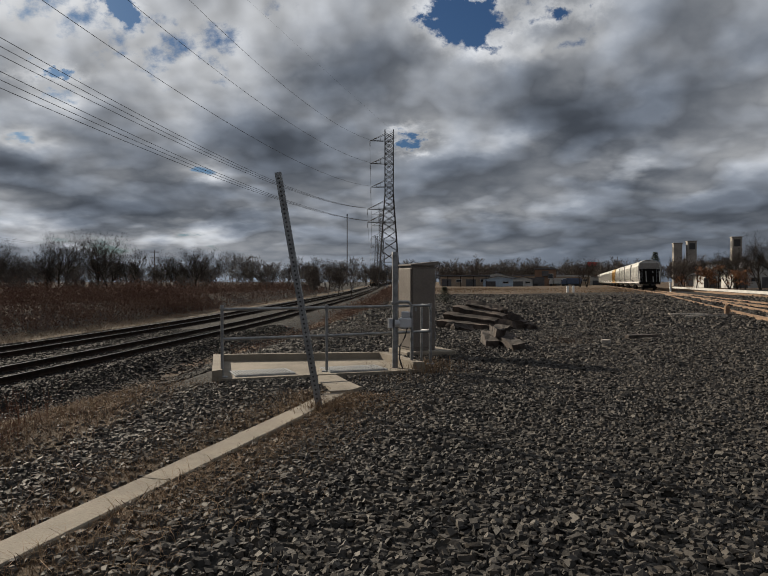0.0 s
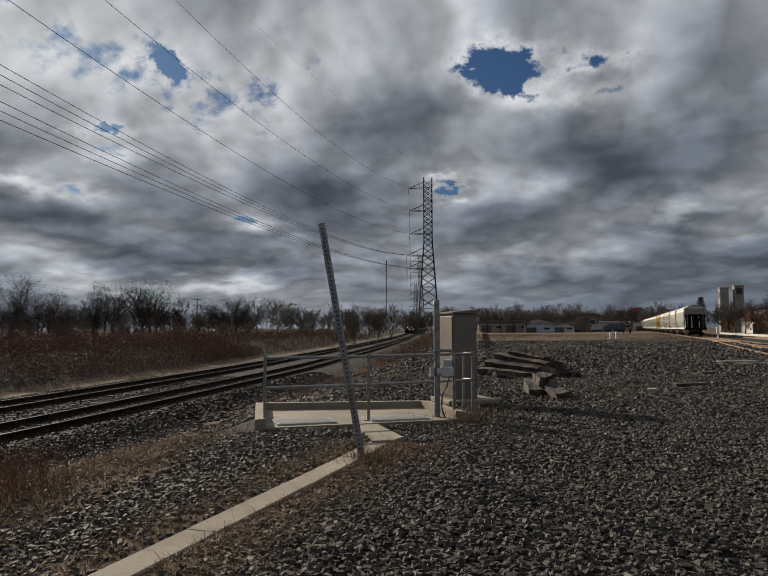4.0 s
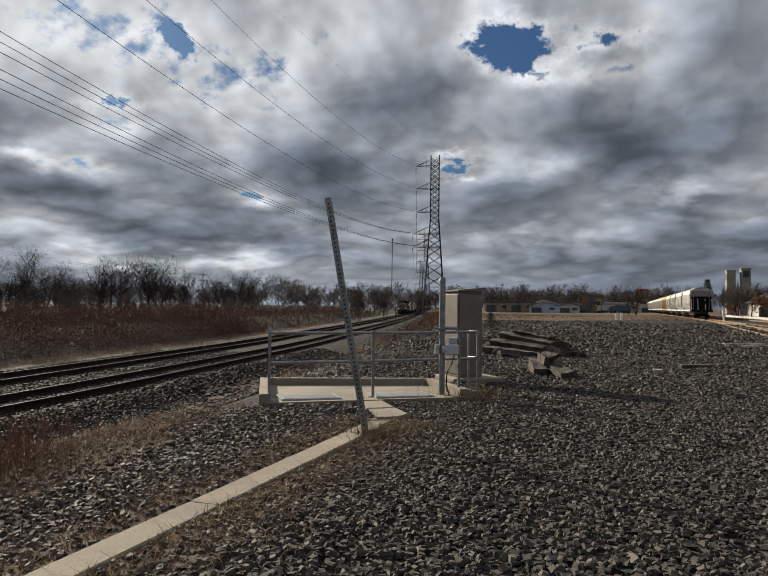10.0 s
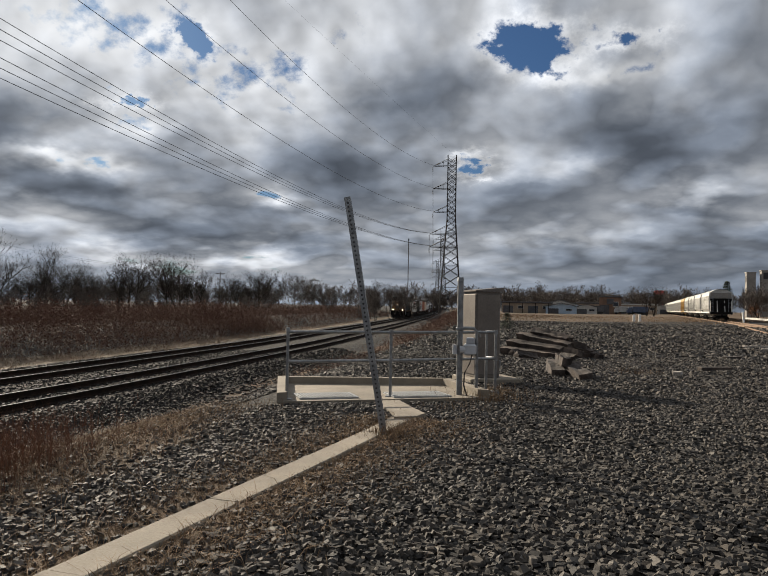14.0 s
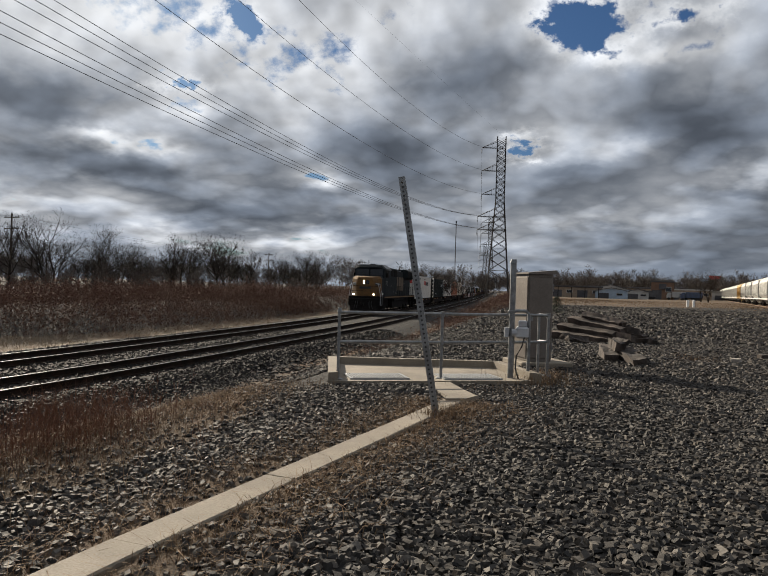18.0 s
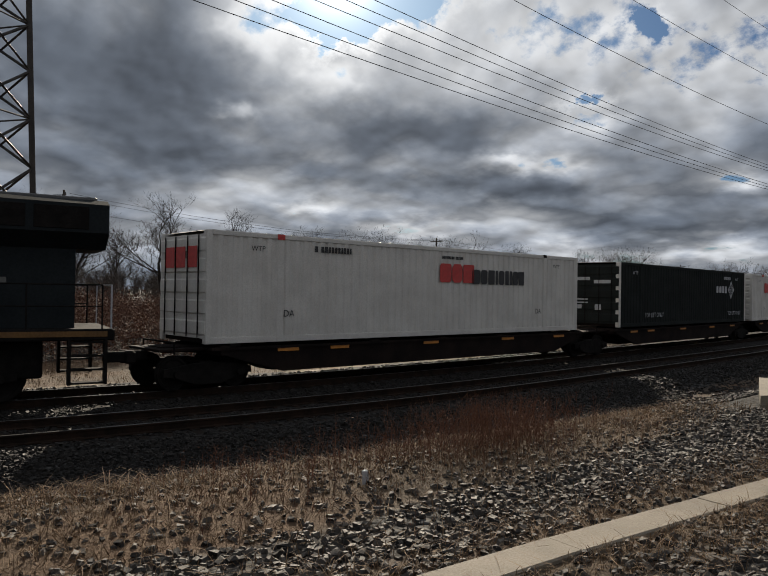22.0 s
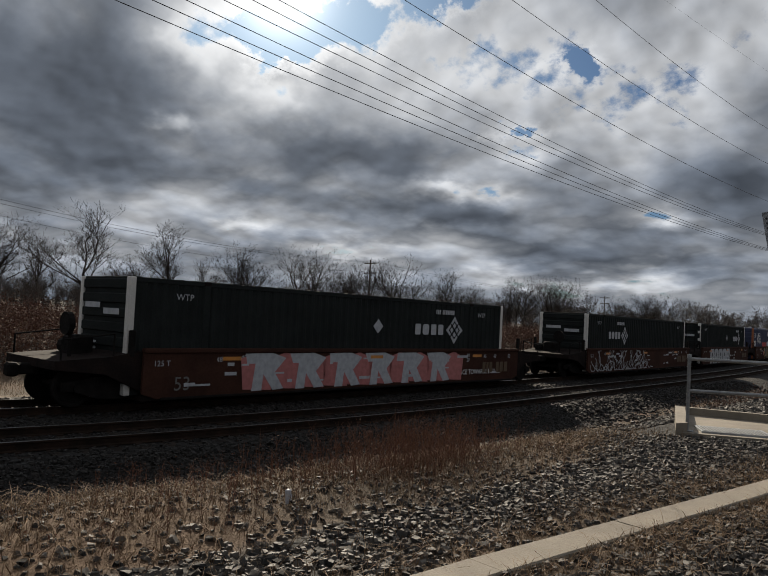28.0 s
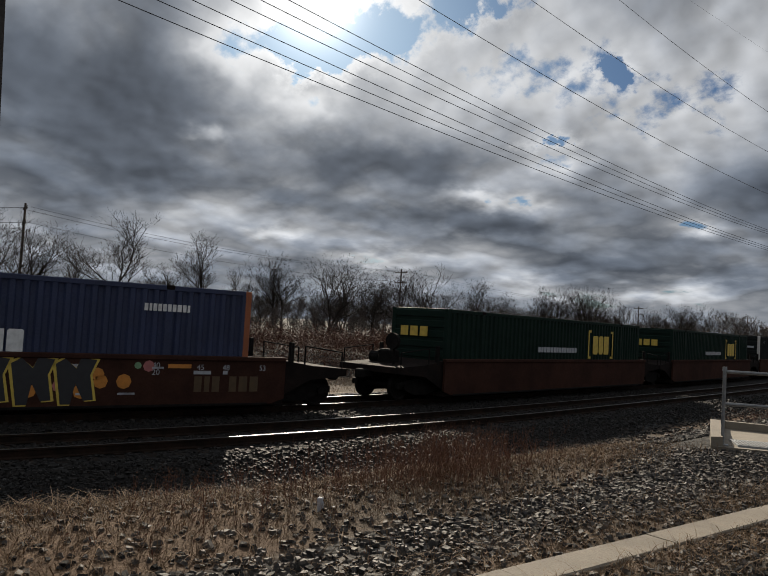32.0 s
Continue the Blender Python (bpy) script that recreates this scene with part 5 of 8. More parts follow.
    b.loft([[(x, y * 1.06, z + 0.03) for y, z in ((-1.46, 4.26), (-1.04, 4.62), (1.04, 4.62), (1.46, 4.26), (1.46, 4.19), (-1.46, 4.19))] for x in (5.4, 8.0)])
    # roof paler than the body: sunlight put into its colour
    part("cab_roof", b, M["roof_grey"], cab, "sooty sloping cab roof, paled to look sunlit")
    part("sun_visor", Build().box(8.33, 8.46, -1.15, 1.15, 4.28, 4.32, 0.01), dark, cab)
    for s in (-1, 1):
        part("windscreen", Build().loft([[(8.19, s * 0.08, 3.58), (8.19, s * 1.32, 3.58), (8.36, s * 1.26, 4.2), (8.36, s * 0.08, 4.2)], [(8.38, s * 0.08, 3.58), (8.38, s * 1.32, 3.58), (8.385, s * 1.26, 4.2), (8.385, s * 0.08, 4.2)]]), M["glass"], cab)
        for x0, x1 in ((6.5, 6.98), (7.06, 7.54)):
            part("window_frame", Build().box(x0 - 0.05, x1 + 0.05, s * 1.5 - 0.02, s * 1.5 + 0.025, 3.4, 4.08, 0.01), dark, cab)
            part("side_window", Build().box(x0, x1, s * 1.5 - 0.02, s * 1.5 + 0.035, 3.45, 4.03, 0.01), M["glass"], cab)
        part("awning", Build().box(6.3, 7.7, s * 1.52 - 0.02, s * 1.52 + 0.24, 4.12, 4.16, 0.01), M["roof_grey"], cab)
        part("mirror", Build().box(7.75, 7.82, s * 1.5, s * 1.68, 3.5, 3.85, 0.01), dark, cab)
    part("marking", writing("742", 0.62, M["dim_mark"]), None, cab, "road number in pale figures", at=pose(7.3, 1.51, 2.66, 0, 0, 180))
    part("placard", Build().box(-0.13, 0.13, -0.006, 0, 0, 0.24), M["white_mark"], cab, at=pose(8.9, 1.45, 1.72, 0, 0, 180))
    # long hood in its three stretches
    b = Build()
    b.box(1.6, 5.5, -1.48, 1.48, 1.62, 4.42, 0.05)
    hood = part("equipment_hood", b, blue, loco)
    for x in (2.1, 3.0, 3.9, 4.8):
        for s in (-1, 1):
            part("louvre", Build().box(x - 0.36, x + 0.36, s * 1.48 - 0.02, s * 1.48 + 0.03, 3.6, 4.28, 0.01), dark, hood)
    b = Build().prism([(-5.4, 1.62), (1.6, 1.62), (1.6, 4.28), (-5.4, 4.28)], -0.95, 0.95)
    engine = part("engine_hood", b, blue, loco)
    for k in range(9):
        for s in (-1, 1):
            part("hood_door", Build().box(-5.2 + k * 0.75, -4.52 + k * 0.75, s * 0.95 - 0.02, s * 0.95 + 0.025, 1.75, 3.85, 0.01), blue, engine)
    part("exhaust_stack", Build().box(-1.2, -0.2, -0.35, 0.35, 4.18, 4.5, 0.04), dark, engine)
    for x0, x1 in ((0.0, 1.4), (-4.6, -2.0)):
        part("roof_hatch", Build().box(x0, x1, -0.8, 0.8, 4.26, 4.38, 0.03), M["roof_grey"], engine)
    b = Build()
    b.box(-10.0, -5.4, -0.98, 0.98, 1.62, 3.5)
    rad = part("radiator_hood", b, blue, loco)
    b = Build()
    b.loft([[(x, y * 1.0, z) for y, z in ((-0.98, 3.4), (0.98, 3.4), (1.5, 3.75), (1.5, hi - 0.12), (1.2, hi), (-1.2, hi), (-1.5, hi - 0.12), (-1.5, 3.75))] for x, hi in ((-10.6, 4.5), (-5.2, 4.55))])
    wing = part("radiator_wing", b, blue, rad)
    for s in (-1, 1):
        for k in range(4):
            part("radiator_screen", Build().box(-10.2 + k * 1.2, -9.15 + k * 1.2, s * 1.5 - 0.02, s * 1.5 + 0.02, 3.82, 4.32, 0.01), dark, rad)
    # pale panel laid on top to read as sunlit roof
    part("roof_panel", Build().box(-10.4, -5.4, -1.1, 1.1, 4.5, 4.58, 0.02), M["roof_grey"], rad, "roof panel, its pale grey standing in for sunlight")
    # brand mark as plain rounded blocks on the hood doors
    for x, wd, kind_ in ((-0.3, 1.5, 1), (-2.0, 1.2, 2), (-3.6, 1.4, 0)):
        part("marking", ring_mesh(wd, 1.5, M["dim_gold"], kind_), None, engine, "dull yellow brand mark", at=pose(x - 0.9, 0.99, 2.15, 0, 0, 180))
    # added dark block that stops light showing through under the deck
    part("traction_gear", Build().box(-9.4, 9.4, -0.95, 0.95, 0.5, 1.34, 0.04), dark, loco)
    for x, z in ((0.9, 2.4), (-0.1, 3.0), (-6.2, 2.9), (-5.2, 2.9), (3.4, 2.0), (2.2, 1.85), (-8.6, 2.6), (5.0, 2.6)):
        part("placard", Build().box(x - 0.09, x + 0.09, 0, 0.006, z, z + 0.14), M["dim_mark"], loco, at=pose(0, 1.49 if x > 1.6 else 1.0, 0))
    # walkway rails
    for s in (-1, 1):
        for k in range(9):
            x = -10.5 + k * 1.45
            part("stanchion", Build().tube((x, s * 1.45, 1.62), (x, s * 1.45, 2.6), 0.02, sides=6), dark, loco)
        part("handrail", Build().tube((-10.5, s * 1.45, 2.6), (1.1, s * 1.45, 2.6), 0.02, sides=6), dark, loco)
        part("lower_rail", Build().tube((-10.5, s * 1.45, 2.12), (1.1, s * 1.45, 2.12), 0.016, sides=6), dark, loco)
    part("rear_rail", Build().path([(-10.7, -1.3, 1.62), (-10.7, -1.3, 2.6), (-10.7, 1.3, 2.6), (-10.7, 1.3, 1.62)], 0.02), M["silver_mark"], loco)
    part("horn_bracket", Build().box(1.9, 2.5, -0.3, 0.3, 4.4, 4.5), dark, loco)
    for y, z in ((-0.2, 4.58), (0.0, 4.64), (0.2, 4.58)):
        part("horn", Build().tube((2.1, y, z), (2.75, y, z), 0.05, 0.11), dark, loco)
    part("antenna_dome", Build().box(6.6, 7.2, -0.25, 0.25, 4.63, 4.75, 0.04), dark, cab)
    part("antenna", Build().tube((7.5, 0.5, 4.6), (7.5, 0.5, 4.85), 0.012), dark, cab)
    # under the deck
    b = Build().prism([(-2.9, 1.36), (-2.9, 0.62), (-2.5, 0.38), (3.1, 0.38), (3.5, 0.62), (3.5, 1.36)], -1.35, 1.35)
    part("fuel_tank", b, dark, loco)
    part("air_tank", Build().tube((-2.6, 1.42, 1.2), (3.2, 1.42, 1.2), 0.14, sides=10), dark, loco)
    bogie(loco, 6.75, 3, 0.53, 1.95)
    bogie(loco, -6.75, 3, 0.53, 1.95)
    coupler(loco, 10.7, 1)
    coupler(loco, -10.7, -1)
    return loco


engine = locomotive()
LONG = 1.058
for ob in engine.children:
    if ob.name.startswith("bogie"):
        ob.matrix_basis = Matrix.Translation((math.copysign(0.39, ob.data.vertices[0].co.x), 0, 0)) @ ob.matrix_basis
    else:
        ob.matrix_basis = Matrix.Diagonal((LONG, 1, 1, 1)) @ ob.matrix_basis
ride(engine, 438.45, 0, 14.3)
joints = (450.8, 470.3, 489.1, 506.95, 524.7, 544.0)
boxes = (lambda: white_container(0), lambda: black_container(1), lambda: white_container(1), orange_container, old_container)
for k, make in enumerate(boxes):
    ride(spine_car(joints[k], joints[k + 1], k == 0, k == 4), (joints[k] + joints[k + 1]) / 2, 0, 15)
    ride(make(), (460.1, 480.2, 498.0, 515.6, 533.15)[k], 1.155, 15)
brown = "oxide brown well car with sprayed lettering on its wall"
wells = ((545.0, 566.6, 556.0, navy_marked_container, "bubble", True, True), (570.0, 591.4, 580.0, lambda: black_container(2, False, -4.2), "wide", True, True),
         (594.4, 615.5, 604.75, lambda: black_container(3, False, 3.8), "line", True, False), (615.5, 636.2, 625.4, lambda: black_container(4, True, -4.75), "fat", False, False),
         (636.2, 657.6, 646.15, blue_container, "drip", False, True), (659.8, 681.6, 670.6, lambda: green_container(0), "", True, False),
         (681.6, 702.2, 691.9, lambda: green_container(1), "", False, False))
for front, rear, middle, make, sprayed, first, last in wells:
    car = well_car(front, rear, M["well_red"], first, last, brown if sprayed else "oxide brown ribbed well car, plain and dusty")
    if sprayed:
        spray(car, sprayed, sprayed)
    ride(car, (front + rear) / 2, 0, 17)
    ride(make(), middle, 0.255, 17)
# the rest of the train, far back
tail = 702.2
far_car = well_car(0, 20.6, M["well_red"], False, False, "oxide brown well car far back in the train")
far_boxes = (black_container(8, False), green_container(8), container("plain white container far back in the train", M["white_paint"], M["white_paint"]), container("plain blue container far back in the train", M["blue_box"], M["blue_box"]))
for k in range(14):
    car = far_car if k == 0 else copy_thing(far_car, pose(0, 0, 0))
    ride(car, tail + 10.3, 0, 17)
    box = far_boxes[k] if k < 4 else copy_thing(far_boxes[(k * 7 + 3) % 4], pose(0, 0, 0))
    ride(box, tail + 10.3, 0.345, 17)
    tail += 20.6 + (3.0 if k % 3 == 2 else 0)


# ---- the concrete pit with its railing, the cabinet and the posts ----
def gz1(x, y):
    return float(level([x], [y])[0])


def ring_slab(b, corners, z0, z1, m=None):
    b.loft([[(x, y, z0) for x, y in corners], [(x, y, z1) for x, y in corners]], m=m)


pit = [Vector((-2.42, 10.49)), Vector((0.74, 11.72)), Vector((0.12, 13.45)), Vector((-2.98, 12.95))]
slab = thing("equipment_pit", "tan concrete pit slab with low kerbs and steel grates", "concrete slab")
b = Build()
ring_slab(b, [tuple(p) for p in pit], -0.3, 0.035)
part("slab", b, M["concrete"], slab)
mid = sum(pit, Vector((0, 0))) / 4
for i, (a, c) in enumerate(((3, 0), (2, 3), (1, 2))):
    p, r = pit[a], pit[c]
    inner = [p + (mid - p).normalized() * 0.19, r + (mid - r).normalized() * 0.19]
    b = Build()
    ring_slab(b, [tuple(p), tuple(r), tuple(inner[1]), tuple(inner[0])], -0.05, 0.16 - 0.004 * i)
    part("kerb", b, M["concrete"], slab)
ANG = math.degrees(math.atan2(1.23, 3.16))
for x, y, wd in ((-1.82, 11.22, 0.86), (-0.42, 11.72, 0.9)):
    g = part("grate", Build().box(-wd / 2, wd / 2, -0.27, 0.27, 0.03, 0.045), M["dark_metal"], slab, at=pose(x, y, 0, 0, 0, ANG))
    bar = shared(("bar", wd), lambda: Build().box(-0.011, 0.011, -0.26, 0.26, 0.045, 0.066).mesh("grate_bar", M["grate"]))
    n = int(wd / 0.044)
    for k in range(n):
        part("grate_bar", bar, None, g, at=pose(-wd / 2 + (k + 0.5) * wd / n, 0, 0))
    part("grate_frame", Build().box(-wd / 2 - 0.03, wd / 2 + 0.03, -0.30, -0.26, 0.03, 0.06).box(-wd / 2 - 0.03, wd / 2 + 0.03, 0.26, 0.30, 0.03, 0.06).box(-wd / 2 - 0.03, -wd / 2, -0.26, 0.26, 0.03, 0.06).box(wd / 2, wd / 2 + 0.03, -0.26, 0.26, 0.03, 0.06), M["grate"], g)

L, C, R = Vector((-2.33, 10.75, 0)), Vector((-0.83, 11.45, 0)), Vector((0.88, 12.5, 0))
E_ = Vector((0.74, 12.75, 0))
fence = thing("pipe_railing", "galvanised two-rail pipe railing along the pit", "railing")
for p in (L, C, R, E_):
    part("post", Build().tube(p + Vector((0, 0, 0.02)), p + Vector((0, 0, 1.07)), 0.024, sides=12), M["galv"], fence, smooth=False)
    if p is not E_:
        part("base_plate", Build().box(p.x - 0.075, p.x + 0.075, p.y - 0.06, p.y + 0.06, 0.0, 0.05, 0.006), M["galv"], fence)
part("post_cap", Build().tube(L + Vector((0, 0, 1.05)), L + Vector((0, 0, 1.11)), 0.035, 0.028, sides=12), M["galv"], fence)
for z in (1.045, 0.60):
    for p, r in ((L, C), (C, R), (R, E_)):
        part("rail", Build().tube(p + Vector((0, 0, z)), r + Vector((0, 0, z)), 0.0235, sides=12), M["galv"], fence)
for p in (C, R):
    for z in (1.045, 0.60):
        part("fitting", Build().tube(p + Vector((0, 0, z - 0.04)), p + Vector((0, 0, z + 0.04)), 0.033, sides=12), M["galv"], fence)

mast = thing("conduit_mast", "galvanised pipe mast with grey conduit fittings", "steel post", at=pose(0.26, 11.95, 0))
part("pipe", Build().tube((0, 0, -0.1), (0, 0, 1.9), 0.05, sides=14), M["galv"], mast)
part("cap", Build().tube((0, 0, 1.89), (0, 0, 1.95), 0.058, 0.045, sides=14), M["galv"], mast)
part("junction_box", Build().box(0.06, 0.27, -0.12, 0.10, 0.68, 0.87, 0.03).box(0.1, 0.24, -0.1, 0.08, 0.86, 0.97, 0.02), M["silver_mark"], mast, "grey cast junction box")
part("hub", Build().tube((0.0, -0.06, 0.77), (0.1, -0.06, 0.77), 0.06, sides=12).tube((-0.08, -0.05, 0.7), (-0.08, -0.05, 0.85), 0.045, sides=10), M["silver_mark"], mast)
part("conduit", Build().path([(0.05, 0.02, 1.12), (0.22, 0.04, 1.12), (0.27, 0.05, 1.07), (0.28, 0.06, 0.5), (0.28, 0.06, 0.0)], 0.028, 8), M["galv"], mast)
part("clamp", Build().box(-0.065, 0.065, -0.065, 0.065, 1.08, 1.13, 0.01), M["galv"], mast)
part("cable", Build().path([(0.2, -0.1, 0.7), (0.16, -0.12, 0.55), (0.08, -0.12, 0.4), (0.07, -0.12, 0.2), (0.13, -0.1, 0.02)], 0.013, 6), M["rubber"], mast, "black drooping cable")

cab = thing("signal_cabinet", "plain brushed metal cabinet on a concrete pad", "metal cabinet", at=pose(0.74, 14.55, 0.0, 0, 0, 20))
part("pad", Build().box(-0.42, 0.62, -0.52, 0.5, -0.25, 0.10, 0.02), M["concrete"], cab)
part("body", Build().box(-0.25, 0.25, -0.34, 0.34, 0.10, 1.78, 0.012), M["cabinet"], cab)
part("door", Build().box(-0.235, 0.235, -0.362, -0.34, 0.16, 1.72, 0.008), M["cabinet"], cab)
part("side_panel", Build().box(-0.272, -0.25, -0.325, 0.325, 0.16, 1.72, 0.008), M["cabinet"], cab)
b = Build()
b.loft([[(-0.29, -0.40, 1.775), (0.30, -0.40, 1.775), (0.30, 0.38, 1.775), (-0.29, 0.38, 1.775)], [(-0.29, -0.40, 1.80), (0.30, -0.40, 1.86), (0.30, 0.38, 1.86), (-0.29, 0.38, 1.80)]])
part("lid", b, M["cabinet"], cab)
part("hinge", Build().tube((0.245, -0.36, 0.3), (0.245, -0.36, 0.45), 0.014, sides=8).tube((0.245, -0.36, 1.45), (0.245, -0.36, 1.6), 0.014, sides=8), M["galv"], cab)
part("latch", Build().box(-0.2, -0.16, -0.385, -0.362, 0.88, 1.02, 0.006), M["galv"], cab)

# leaning perforated post
base, tip = Vector((-0.64, 8.24, -0.1)), Vector((-1.13, 8.26, 2.70))
post = thing("perforated_sign_post", "leaning galvanised perforated sign post with no sign", "sign post")
d = tip - base
m = Matrix.Translation(base) @ d.to_track_quat("Z", "Y").to_matrix().to_4x4()
h = d.length
outer, wall_ = 0.033, 0.004
b = Build()
for sx, sy in ((1, 0), (-1, 0), (0, 1), (0, -1)):
    if sx:
        b.box(sx * outer - wall_ / 2, sx * outer + wall_ / 2, -outer, outer, 0, h)
    else:
        b.box(-outer, outer, sy * outer - wall_ / 2, sy * outer + wall_ / 2, 0, h)
part("tube", b, M["galv"], post, at=m)
holes = Build()
for k in range(int(h / 0.0508)):
    z = 0.03 + k * 0.0508
    for sy in (-1, 1):
        holes.tube((0, sy * (outer + 0.0022), z), (0, sy * (outer + 0.0032), z), 0.0125, sides=8)
    for sx in (-1, 1):
        holes.tube((sx * (outer + 0.0022), 0, z), (sx * (outer + 0.0032), 0, z), 0.0125, sides=8)
tagged(part("perforation", holes, M["black_mark"], post, "dark punched holes", at=m), kind="stuff")

# concrete duct strip
strip = thing("concrete_strip", "narrow tan concrete duct cover set in the stone", "concrete strip")
line = [Vector(p) for p in ((-3.9, -3.2), (-3.0, -0.3), (-2.42, 1.8), (-1.97, 3.75), (-1.58, 5.25), (-1.15, 6.88), (-0.79, 8.3), (-0.53, 9.35))]
for k in range(len(line) - 1):
    a, c = line[k], line[k + 1]
    dd = (c - a).normalized()
    nn = Vector((-dd.y, dd.x))
    pr = (line[k] - line[k - 1]).normalized() if k else dd
    nx_ = (line[k + 2] - c).normalized() if k + 2 < len(line) else dd
    na, nc = (nn + Vector((-pr.y, pr.x))).normalized(), (nn + Vector((-nx_.y, nx_.x))).normalized()
    wd, gap = 0.135, 0.004
    a2, c2 = a + dd * gap, c - dd * gap
    b = Build()
    tilt = 0.002 * (-1) ** k
    b.loft([[tuple(a2 + na * wd) + (-0.2,), tuple(c2 + nc * wd) + (-0.2,), tuple(c2 - nc * wd) + (-0.2,), tuple(a2 - na * wd) + (-0.2,)],
            [tuple(a2 + na * wd) + (0.016,), tuple(c2 + nc * wd) + (0.016 + tilt,), tuple(c2 - nc * wd) + (0.016 + tilt,), tuple(a2 - na * wd) + (0.016,)],
            [tuple(a2 + na * (wd - 0.012)) + (0.026,), tuple(c2 + nc * (wd - 0.012)) + (0.026 + tilt,), tuple(c2 - nc * (wd - 0.012)) + (0.026 + tilt,), tuple(a2 - na * (wd - 0.012)) + (0.026,)]])
    part("slab", b, M["concrete"], strip)
for corners, top in (([(-0.62, 9.30), (-0.36, 9.36), (-0.22, 9.72), (-0.42, 9.86), (-0.62, 9.62)], 0.05), ([(-0.62, 9.66), (-0.44, 9.88), (-0.22, 9.74), (-0.42, 10.3), (-0.66, 11.05), (-0.92, 10.95), (-0.86, 10.3)], 0.036)):
    b = Build()
    ring_slab(b, corners, -0.2, top)
    part("slab", b, M["concrete"], strip)

# short pale marker stub among the weeds
stub_z = gz1(-3.75, 4.05)
solid("marker_stub", Build().box(-0.024, 0.024, -0.015, 0.015, -0.1, 0.11, 0.008), M["silver_mark"], "short pale plastic marker stub among dry weeds", "marker", at=pose(-3.75, 4.05, stub_z, 4, -3, 25))

# discarded ties
tie_b = {}
for k, (ln, wd, hh) in enumerate(((1.8, 0.24, 0.2), (1.2, 0.27, 0.22), (0.6, 0.22, 0.18))):
    rnd = random.Random(k)
    b = Build()
    rings = []
    for i in range(9):
        x = -ln / 2 + ln * i / 8
        j = lambda s: rnd.uniform(-s, s)
        e = 0.05 if i in (0, 8) else 0.02
        rings.append([(x + j(e), -wd / 2 + j(0.02), -hh / 2 + j(0.018)), (x + j(e), wd / 2 + j(0.02), -hh / 2 + j(0.018)), (x + j(e), wd / 2 + j(0.02), hh / 2 + j(0.022)), (x + j(e), j(0.04), hh / 2 - abs(j(0.025))), (x + j(e), -wd / 2 + j(0.02), hh / 2 + j(0.022))])
    b.loft(rings)
    tie_b[k] = b.mesh("old_tie", M["old_tie"])
for k, (x, y, z, pitch, roll, yaw, size) in enumerate((
        (2.46, 16.35, 0.12, -7, 4, 88, 1), (2.80, 15.75, 0.11, -8, -6, 101, 1), (2.62, 16.2, 0.31, -4, 8, 96, 2), (2.95, 17.0, 0.09, 3, 20, 40, 2),
        (2.6, 22.4, 0.10, 3, 12, -24, 0), (3.1, 22.3, 0.10, 2, -8, -38, 0), (3.9, 22.8, 0.10, 0, 14, -20, 0), (2.9, 23.2, 0.12, -3, 6, 8, 0), (3.6, 23.5, 0.12, 2, 10, -12, 0), (4.2, 23.0, 0.10, 4, 20, -50, 1),
        (2.8, 22.7, 0.29, 5, 22, -30, 0), (3.4, 22.6, 0.28, 7, -14, -42, 0), (4.0, 22.9, 0.25, 9, 12, -28, 1), (3.3, 23.3, 0.31, 4, 18, -16, 0),
        (3.1, 22.9, 0.47, 8, 16, -34, 0), (3.6, 23.1, 0.46, 11, -20, -26, 0), (3.3, 23.1, 0.62, 10, 28, -30, 1), (3.7, 23.0, 0.6, 13, 12, -40, 2),
        (2.3, 22.4, 0.07, 5, 25, 40, 2), (4.7, 22.5, 0.07, 0, 20, 75, 2), (2.4, 21.4, 0.06, 8, 30, 15, 2), (3.5, 21.2, 0.07, 4, 20, -60, 2))):
    t_ = new("discarded_tie", tie_b[size])
    t_.matrix_basis = pose(x, y, gz1(x, y) + z, roll, pitch, yaw)
    tagged(t_, "weathered split railway tie dumped in a pile", "railway tie", "discarded ties")
for x, y, yaw, ln, mat in ((6.7, 18.6, 20, 0.9, "old_tie"), (5.3, 17.0, 60, 0.25, "cut_end"), (12.6, 29.8, 10, 1.7, "cut_end"), (12.2, 28.4, 150, 0.5, "cut_end"), (14.0, 30.4, 5, 2.2, "old_tie"), (13.3, 29.2, 170, 1.2, "cut_end"), (8.8, 23.0, 35, 0.7, "old_tie")):
    solid("timber_scrap", Build().box(-ln / 2, ln / 2, -0.09, 0.09, 0, 0.1, 0.012), M[mat], "weathered timber scrap lying on crushed stone", "timber scrap", at=pose(x, y, gz1(x, y), 0, 0, yaw), group="timber scraps")


